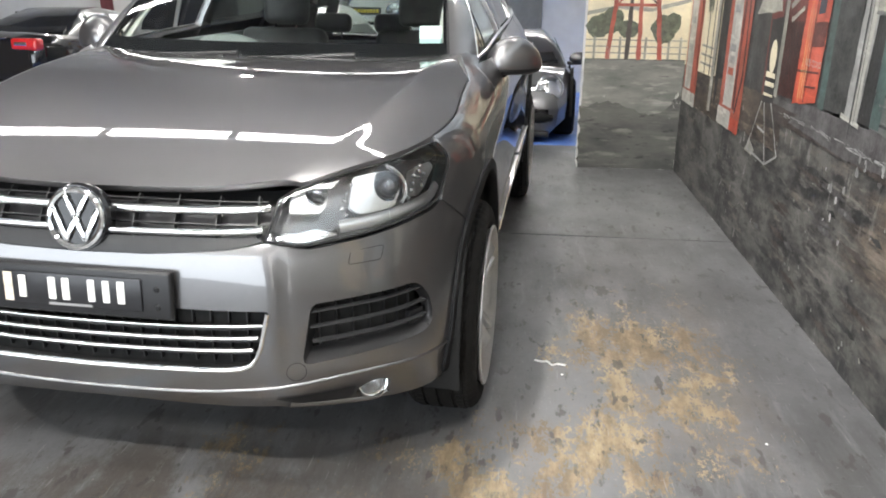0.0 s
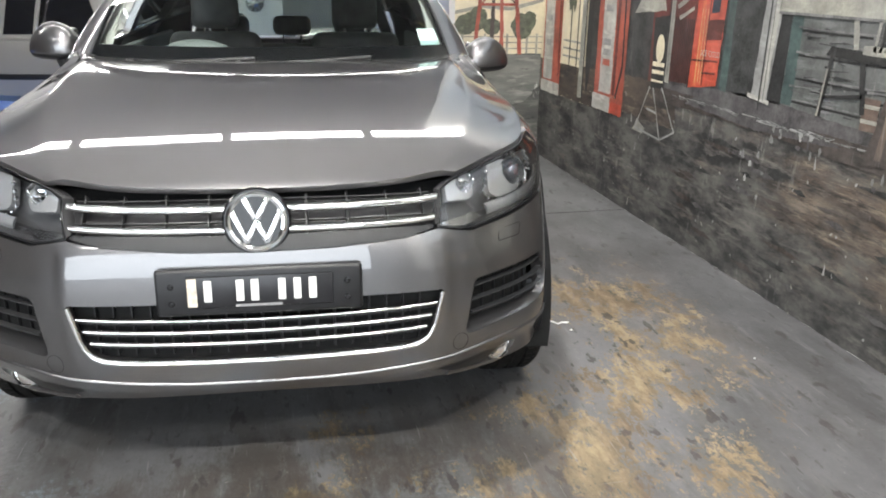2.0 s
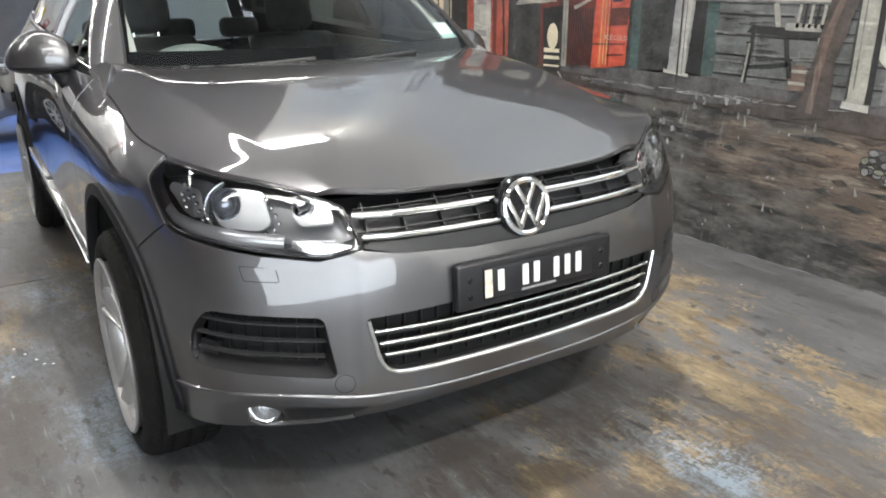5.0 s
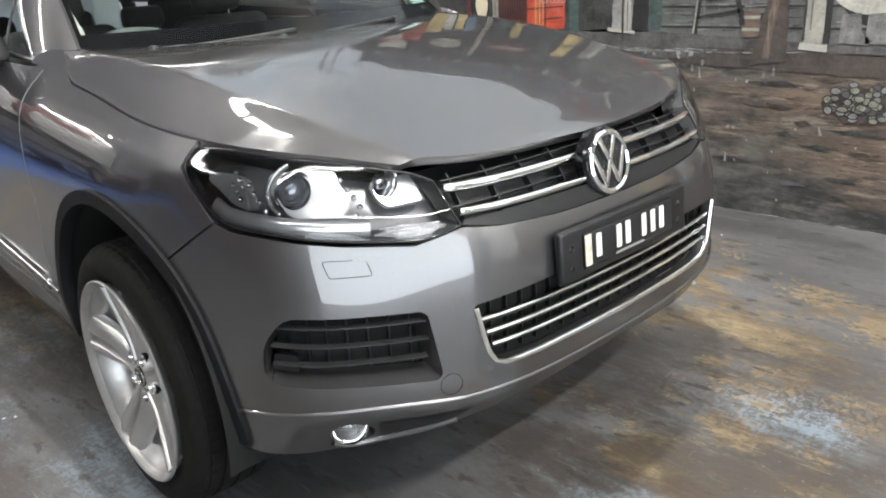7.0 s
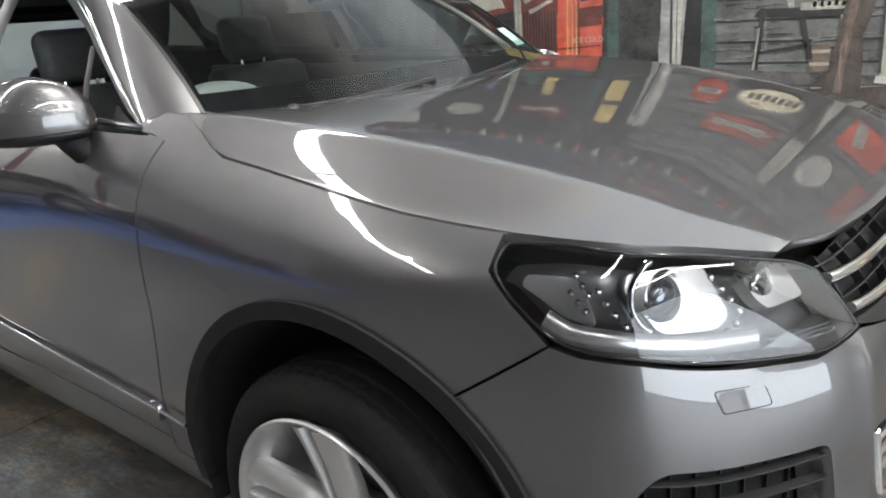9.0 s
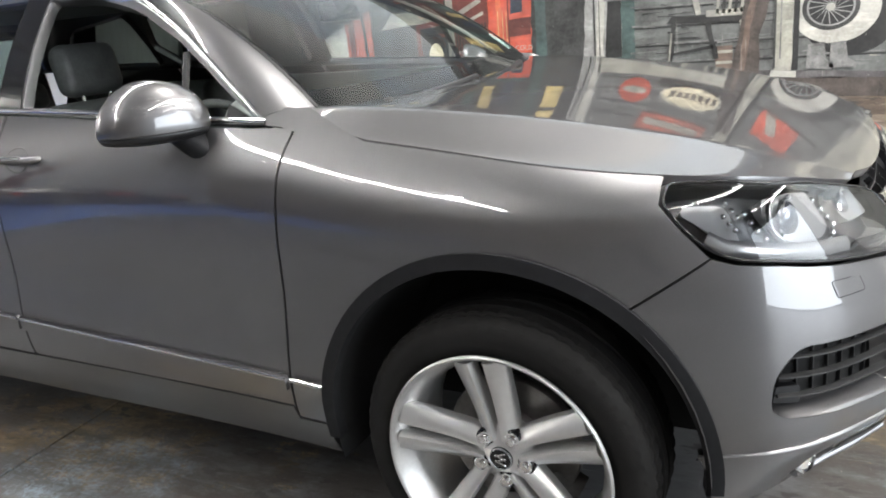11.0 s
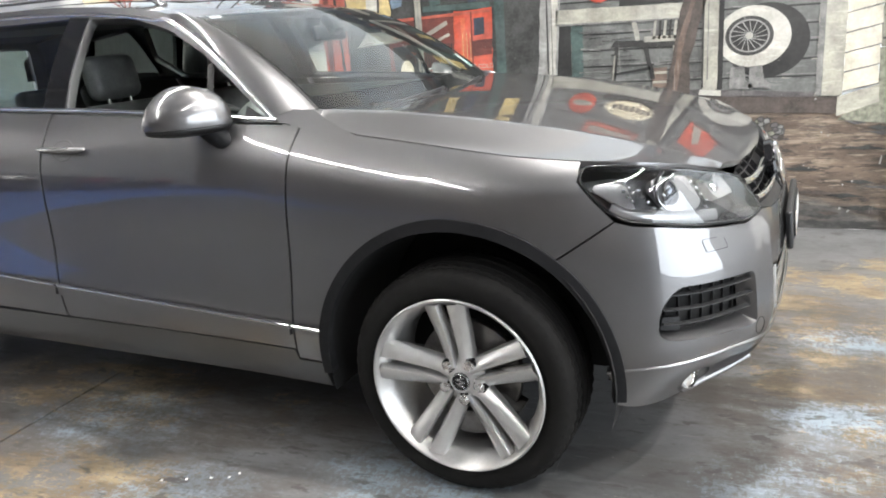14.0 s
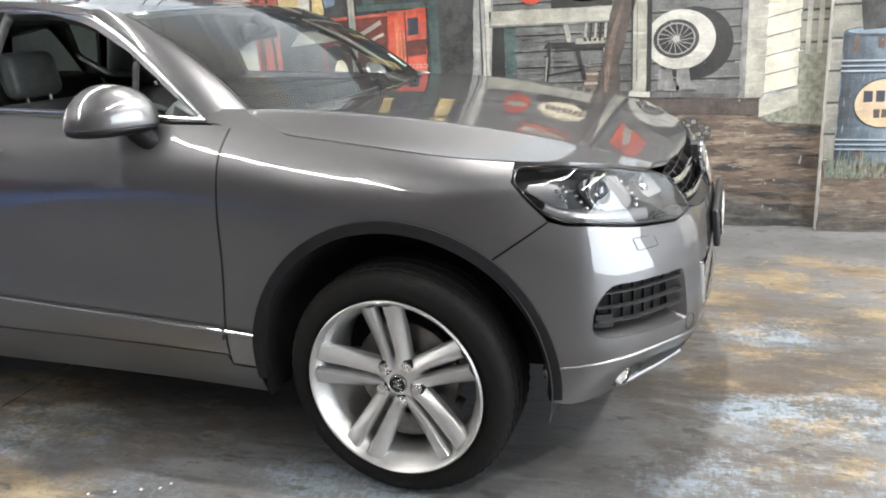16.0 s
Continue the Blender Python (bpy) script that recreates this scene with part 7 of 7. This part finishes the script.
def parked_car(name, label, m, paint_, L, W, Ht, belt_, bonnet_z, nose_z, cab, wheels, r, front=(), glass_=None, group="parked cars", boxy=.5, boot_z=None, low=.30):
    """A car with its nose towards -y; cab = lengths of the screen foot, roof front, roof back and back-screen foot."""
    c = thing(name, label, "car", m, group)
    glass_ = glass_ or DARK_GLASS
    boot_z = boot_z or belt_
    hw = W / 2
    ys = [0, .06, .25, .6, cab[0] * .7, cab[0], (cab[0] + cab[3]) / 2, cab[3], cab[3] + (L - cab[3]) * .6, L - .2, L - .05, L]
    tops = [nose_z * .75, nose_z, nose_z + .04, bonnet_z - .05, bonnet_z - .01, belt_ - .02, belt_, boot_z, boot_z, boot_z - .02, boot_z - .08, boot_z - .25]
    wid = [hw * .72, hw * .84, hw * .93, hw * .98, hw, hw, hw, hw, hw * .99, hw * .95, hw * .90, hw * .84]
    rows = []
    for y, t, w_ in zip(ys, tops, wid):
        b = min(.22, low + .05) if .2 < y < L - .3 else low
        rows.append([(w_ * .86, y, b), (w_ * .97, y, b + .08), (w_, y, b + .25), (w_ * .995, y, t - .16), (w_ * .97, y, t - .06), (w_ * .90, y, t - .005), (w_ * .5, y, t + .025), (0.001, y, t + .032)])
    body_ = loft("body", rows, paint_, c)
    cr = []
    lean = 1 - (Ht - belt_) * boxy
    for y, z, q in ((cab[0], belt_ - .02, 1), (cab[0] + (cab[1] - cab[0]) * .5, belt_ + (Ht - belt_) * .55, .5), (cab[1], Ht - .035, 0), ((cab[1] + cab[2]) / 2, Ht, 0), (cab[2], Ht - .04, 0), (cab[2] + (cab[3] - cab[2]) * .5, belt_ + (Ht - belt_) * .55, .5), (cab[3], belt_ - .02, 1)):
        w1 = hw * .93
        w2 = hw * (lean + (1 - lean) * q) * .90
        cr.append([(w1, y, belt_ - .03), (w1 * .6 + w2 * .4, y, belt_ - .03 + (z - belt_ + .03) * .45), (w2, y, z - .05 * (1 - q)), (w2 * .85, y, z), (0.001, y, z + .012)])
    cabin = loft("cabin", cr, paint_, c)
    # side windows, screens
    for k in (1, -1):
        for y0, y1 in ((cab[0] + (cab[1] - cab[0]) * .85 + .10, (cab[1] + cab[2]) / 2 - .04), ((cab[1] + cab[2]) / 2 + .04, cab[2] + (cab[3] - cab[2]) * .12)):
            w1, w2 = hw * .93, hw * lean * .90
            za, zb = belt_ + .02, Ht - .10
            fa, fb = .05 / (Ht - belt_), (Ht - .10 - belt_) / (Ht - belt_)
            xa, xb = w1 + (w2 - w1) * fa + .012, w1 + (w2 - w1) * fb + .016
            sl = (cab[1] - cab[0]) * .35 if y0 < cab[1] + .3 else 0
            v = [(k * xa, y0 - sl * .9, za), (k * xa, y1, za), (k * xb, y1, zb), (k * xb, y0 + .05, zb)]
            v2 = [(p[0] - k * .012, p[1], p[2]) for p in v]
            raw("side_window", v + v2, [(0, 1, 2, 3), (7, 6, 5, 4), (0, 4, 5, 1), (1, 5, 6, 2), (2, 6, 7, 3), (3, 7, 4, 0)], BLACK_GLOSS if boxy < .6 else glass_, c, smooth=False)
    for ya, yb, n in ((cab[0], cab[1], "windscreen"), (cab[3], cab[2], "back_screen")):
        s = -1 if n == "windscreen" else 1
        w1, w2 = hw * .80, hw * lean * .78
        v = [(-w1, ya + s * .022 - s * .04, belt_ + .03), (w1, ya + s * .022 - s * .04, belt_ + .03), (w2, yb + s * .07, Ht - .07), (-w2, yb + s * .07, Ht - .07)]
        v2 = [(p[0], p[1] - s * .02, p[2] - .02) for p in v]
        raw(n, v + v2, [(0, 1, 2, 3), (7, 6, 5, 4), (0, 4, 5, 1), (1, 5, 6, 2), (2, 6, 7, 3), (3, 7, 4, 0)], BLACK_GLOSS, c, smooth=False)
    for k in (1, -1):
        for y in wheels:
            simple_wheel(c, k * (hw - .075), y, r, r * .68, k)
            # flat dark disc stands for the shaded wheel opening, the body isn't cut
            bm = bmesh.new()
            lathe(bm, [(0, .0), (r + .07, .0), (r + .085, .006), (r + .075, -.02)], 40, Matrix.Translation((k * (hw + .002), y, r + .02)) @ pose(0, 0, 0, 0, k * 90, 0))
            for v in bm.verts:
                v.co.z = max(v.co.z, .215)
            part("arch_shade", bm, DARK, c)
        bm = bmesh.new()
        bmesh.ops.create_uvsphere(bm, u_segments=18, v_segments=12, radius=1, matrix=Matrix.Translation((k * (hw + .07), cab[0] + .30, belt_ + .06)) @ Matrix.Diagonal((.11, .07, .07, 1)))
        mr = part("door_mirror", bm, paint_, c)
        part("mirror_arm", new_box(k * hw - .06, cab[0] + .27, belt_ - .01, k * hw + .06, cab[0] + .33, belt_ + .03, .01), BLACK, mr)
    return c


def ramp(x, y, turn):
    """A pose on the falling floor."""
    a = -math.degrees(math.atan(.08))
    return Matrix.Translation((x, y, -.002 - (y - 4.62) * .08035)) @ pose(0, 0, 0, a, 0, 0) @ pose(0, 0, 0, 0, 0, turn)


SILVER = mat("silver_paint", (.33, .325, .31), .3, .6, vary=.05, scale=500, coat=1.0)
CHAMPAGNE = mat("champagne_paint", (.30, .29, .27), .34, .5, vary=.05, scale=500, coat=1.0)
BLACK_PAINT = mat("black_paint", (.008, .008, .009), .15, vary=.2, scale=300, coat=1.0)
PALE_PAINT = mat("pale_silver_paint", (.62, .63, .64), .3, .4, vary=.05, scale=500, coat=1.0)
RED_LENS = mat("red_lens", (.55, .02, .02), .12, vary=.15, scale=30, coat=.8)
AMBER_LENS = mat("amber_lens", (.7, .22, .03), .15, vary=.1, scale=30, coat=.8)

# tall silver estate, side on
est = parked_car("estate_car", "tall silver four-wheel drive standing side-on on blue floor", ramp(-.04, 7.68, 69.5), CHAMPAGNE, 4.75, 1.93, 1.60, 1.03, 1.01, .80, (1.30, 1.85, 4.25, 4.62), (.92, 3.72), .375, boxy=.38)
part("tail_lamp", new_box(.86, 4.62, .64, .975, 4.745, .96, .02), RED_LENS, est, "tall red tail lamp")
part("tail_lamp", new_box(-.975, 4.62, .64, -.86, 4.745, .96, .02), RED_LENS, est)
for k in (1, -1):
    part("head_lamp", new_box(k * .62 - .14, .02, .72, k * .62 + .14, .20, .92, .03), LENS, est)
    v = part("wing_vent", new_box(k * .968 - .012, 1.15, .86, k * .968 + .012, 1.34, .98, .008), SATIN, est, "silver slatted wing vent")
    for z in (.885, .915, .945):
        part("vent_slot", new_box(k * .976 - .008, 1.17, z - .006, k * .976 + .008, 1.32, z + .006), DARK, v)
    part("side_rub_strip", new_box(k * .965 - .012, 1.35, .50, k * .965 + .012, 3.2, .57, .01), BLACK, est)
    part("indicator", new_box(k * .966 - .01, 1.02, .76, k * .966 + .01, 1.10, .80, .004), AMBER_LENS, est)

for k in (1, -1):
    for y in (2.55, 3.62):
        bm = bmesh.new()
        tube(bm, [(k * .925, y, 1.03), (k * .86, y - .02, 1.30), (k * .80, y - .04, 1.53)], .030, 6)
        part("window_pillar", bm, CHAMPAGNE, est)

# sports coupe nose out behind the return wall
cou = parked_car("sports_coupe", "low grey sports coupe with round clear headlamps, nose out", ramp(.82, 4.86, -3), PAINT, 4.0, 1.58, 1.12, .73, .69, .47, (1.10, 1.80, 2.45, 3.5), (.85, 2.95), .30, boxy=.75, low=.07)
for k in (1, -1):
    M = Matrix.Translation((k * .575, .13, .52)) @ Vector((k * .25, -1, .45)).to_track_quat("Z", "Y").to_matrix().to_4x4()
    bm = bmesh.new()
    lathe(bm, [(.135, -.06), (.130, .015), (.118, .022), (.112, .005)], 30, M)
    hl = part("head_lamp", bm, SATIN, cou, "round clear headlamp")
    bm = bmesh.new()
    lathe(bm, [(.115, .012), (.08, .034), (.04, .044), (0, .047)], 28, M)
    part("lens", bm, REFLECTOR, hl)
    bm = bmesh.new()
    tube(bm, [(k * .36, -.010, .24), (k * .48, .010, .235), (k * .60, .05, .24)], [.045, .065, .045], 12, flat=.85)
    part("air_intake", bm, DARK, cou, "black oval air intake")
part("front_lip", new_box(-.58, -.04, .05, .58, .10, .11, .02), BLACK, cou)

# black saloon, boot towards the aisle
sal = parked_car("saloon_car", "black saloon with red tail lamps, boot to the aisle", ramp(-6.35, 13.0, 0) @ pose(0, 0, 0, 0, 0, -6), BLACK_PAINT, 4.55, 1.80, 1.43, .96, .94, .70, (1.30, 2.0, 3.0, 3.80), (.85, 3.60), .32, boxy=.65)
sal.matrix_world = ramp(-6.75, 8.3, 174) @ Matrix.Translation((0, -4.55, 0))
for k in (1, -1):
    t_ = part("tail_lamp", new_box(k * .62 - .22, 4.36, .72, k * .62 + .22, 4.56, .90, .05, 3), RED_LENS, sal, "red tail lamp with clear strip")
    part("clear_strip", new_box(k * .58 - .10, 4.552, .79, k * .58 + .10, 4.566, .84, .004), REFLECTOR, t_)
part("number_plate", new_box(-.19, 4.54, .74, .19, 4.57, .86, .006), mat("grey_plate", (.35, .35, .33), .5, vary=.1, scale=30), sal, "plain grey number plate")
part("boot_trim", new_box(-.35, 4.54, .885, .35, 4.56, .905, .004), CHROME, sal)

# silver wagon nose out further back
wag = parked_car("wagon_car", "silver off-road wagon with an upright grille, nose out", ramp(-6.1, 10.3, -14), SILVER, 4.6, 1.85, 1.68, 1.10, 1.08, .92, (1.25, 1.80, 3.7, 4.3), (.85, 3.5), .36, boxy=.45)
g_ = part("grille", new_box(-.42, -.02, .70, .42, .03, .90, .02), CHROME, wag, "chrome slotted grille")
for x in np.linspace(-.34, .34, 7):
    part("slot", new_box(x - .035, -.032, .72, x + .035, -.015, .88, .006), DARK, g_)
for k in (1, -1):
    part("head_lamp", new_box(k * .62 - .16, -.005, .76, k * .62 + .16, .12, .90, .03), REFLECTOR, wag)
    bm = bmesh.new()
    tube(bm, [(k * .60, 1.95, 1.665), (k * .60, 2.05, 1.73), (k * .60, 3.4, 1.73), (k * .60, 3.5, 1.66)], .02, 8)
    part("roof_rail", bm, SATIN, wag)
part("bumper_guard", new_box(-.80, -.08, .42, .80, .05, .60, .05), BLACK, wag)

# pale saloon at the far side
parked_car("pale_saloon", "pale silver saloon parked against the white wall", ramp(-9.3, 11.2, -20), PALE_PAINT, 4.5, 1.78, 1.42, .95, .92, .70, (1.30, 2.0, 3.0, 3.80), (.85, 3.55), .32, boxy=.65)

# open-top car behind the estate
cab_ = parked_car("convertible", "silver convertible with a black soft top, nose out", ramp(-1.35, 9.9, 8), PALE_PAINT, 4.1, 1.78, 1.30, .88, .86, .66, (1.30, 1.95, 2.5, 3.2), (.85, 3.25), .32, boxy=.6)
part("soft_top", box(bmesh.new(), -.62, 1.92, 1.255, .62, 2.65, 1.325, .03, 3), mat("black_canvas", (.02, .02, .02), .9, vary=.3, scale=60), cab_, "black canvas soft top")
for k in (1, -1):
    part("head_lamp", new_box(k * .60 - .15, .0, .60, k * .60 + .15, .14, .72, .03), REFLECTOR, cab_)

# ---- old signs and wheel covers on the back wall ----
def wall_sign(name, label, x0, z0, x1, z1, base, marks):
    s = thing(name, label, "sign", Matrix.Translation(((x0 + x1) / 2, 14.499, (z0 + z1) / 2)), group="signs on the wall")
    w_, h_ = (x1 - x0) / 2, (z1 - z0) / 2
    part("plate", new_box(-w_, -.02, -h_, w_, 0, h_, .006), mat("enamel_" + name, base, .35, vary=.15, scale=8), s)
    for i, (a, b, c, d, col) in enumerate(marks):
        part("mark", new_box(a * w_, -.024, b * h_, c * w_, -.019, d * h_, .0015), mat("enamel_mark", col, .4, vary=.1, scale=12), s)
    return s


W_ = (.75, .73, .68)
wall_sign("red_tin_sign", "red enamel tin sign with a pale script band", -2.12, 1.08, -1.35, 1.30, (.42, .06, .04), [(-.8 + .42 * i, -.35 + .1 * (i % 2), -.52 + .42 * i, .35, W_) for i in range(4)])
wall_sign("black_tin_sign", "black tin sign with yellow bars", -2.59, .75, -1.90, .91, (.03, .03, .03), [(-.9 + .2 * i, -.45, -.76 + .2 * i, .45, (.75, .55, .05)) for i in range(9)])
wall_sign("orange_tin_sign", "orange tin sign with red bars", -1.33, .78, -.92, .96, (.72, .25, .04), [(-.8 + .35 * i, -.4, -.58 + .35 * i, .4, (.5, .05, .03)) for i in range(5)])
wall_sign("yellow_tin_sign", "yellow tin sign with a round red and blue mark", -.57, 1.63, .08, 2.06, (.68, .46, .03), [(-.25, -.5, .25, .45, (.45, .08, .05)), (-.6, -.1, -.25, .2, (.10, .15, .35)), (.25, -.1, .6, .2, (.10, .15, .35))])
wall_sign("blue_tin_sign", "tall red and blue tin sign with a white oval", -1.14, 1.51, -.90, 2.04, (.40, .06, .07), [(-.7, .35, .7, .85, W_), (-.8, -.9, .8, -.05, (.06, .08, .28)), (-.6, -.5, .6, -.35, W_)])
wall_sign("white_tin_sign", "white tin sign with a red mark and grey bars", -2.62, 1.60, -1.95, 2.0, (.74, .74, .72), [(-.35, .15, .35, .6, (.5, .05, .05)), (-.8, -.4, .8, -.1, (.06, .07, .12))])
wall_sign("green_tin_sign", "green tin sign with an orange figure shape", -3.2, 1.55, -2.80, 2.25, (.05, .16, .06), [(-.3, .3, .3, .8, (.75, .25, .03)), (-.1, -.8, .8, -.3, (.6, .1, .05))])
wall_sign("red_strip_sign", "narrow red upright sign strip", -3.05, .80, -2.93, 1.32, (.55, .05, .06), [(-.5, -.8 + .35 * i, .5, -.6 + .35 * i, W_) for i in range(5)])
wall_sign("small_plate", "small grey plate on the wall", -1.62, 1.50, -1.28, 1.57, (.35, .35, .34), [(-.8, -.4, .8, .4, (.55, .55, .53))])
for x, z, r in ((-1.51, 1.89, .19), (-.15, .99, .19), (-.53, .60, .21), (-.65, 1.05, .10), (-1.60, .82, .20), (-2.72, 1.12, .20), (-1.70, 1.75, .15)):
    cv = thing("wheel_cover", "old metal wheel cover hung on the white wall", "wheel cover", Matrix.Translation((x, 14.499, z)) @ pose(0, 0, 0, 90, 0, 0), group="wheel covers")
    bm = bmesh.new()
    lathe(bm, [(r, 0), (r, .03), (r * .9, .05), (r * .8, .035), (r * .45, .04), (r * .4, .06), (r * .2, .075), (0, .08)], 28)
    part("disc", bm, SATIN if r > .12 else DISC, cv)
    for i in range(10):
        bm = bmesh.new()
        box(bm, r * .5, -.014, .036, r * .82, .014, .048, .003, 1, pose(0, 0, 0, 0, 0, 36 * i))
        part("slot", bm, DARK, cv)


# ---- scraps on the floor ----
SCRAP = mat("white_scrap", (.75, .75, .73), .6, vary=.1, scale=80)
bm = bmesh.new()
tube(bm, [(1.185, .17, .005), (1.215, .155, .007), (1.235, .165, .005), (1.255, .13, .006), (1.275, .145, .005), (1.31, .14, .004)], .004, 6)
tagged(part("plastic_strip", bm, SCRAP), "thin white plastic strip lying on the worn floor", "scrap")
r_ = random.Random(3)
for x, y in ((-1.16, 1.02), (-1.13, .94), (-1.10, .86), (-1.08, .80), (-1.05, .78), (1.29, .06), (-1.20, .75), (1.95, -.35)):
    bm = bmesh.new()
    bmesh.ops.create_icosphere(bm, subdivisions=1, radius=.006)
    for v in bm.verts:
        v.co = Vector((v.co.x * r_.uniform(.7, 1.5) + x, v.co.y * r_.uniform(.6, 1.2) + y, max(0, v.co.z * .45 + .004)))
    tagged(part("paint_flake", bm, SCRAP), "small white paint flake lying on the floor", "scrap", group="paint flakes")
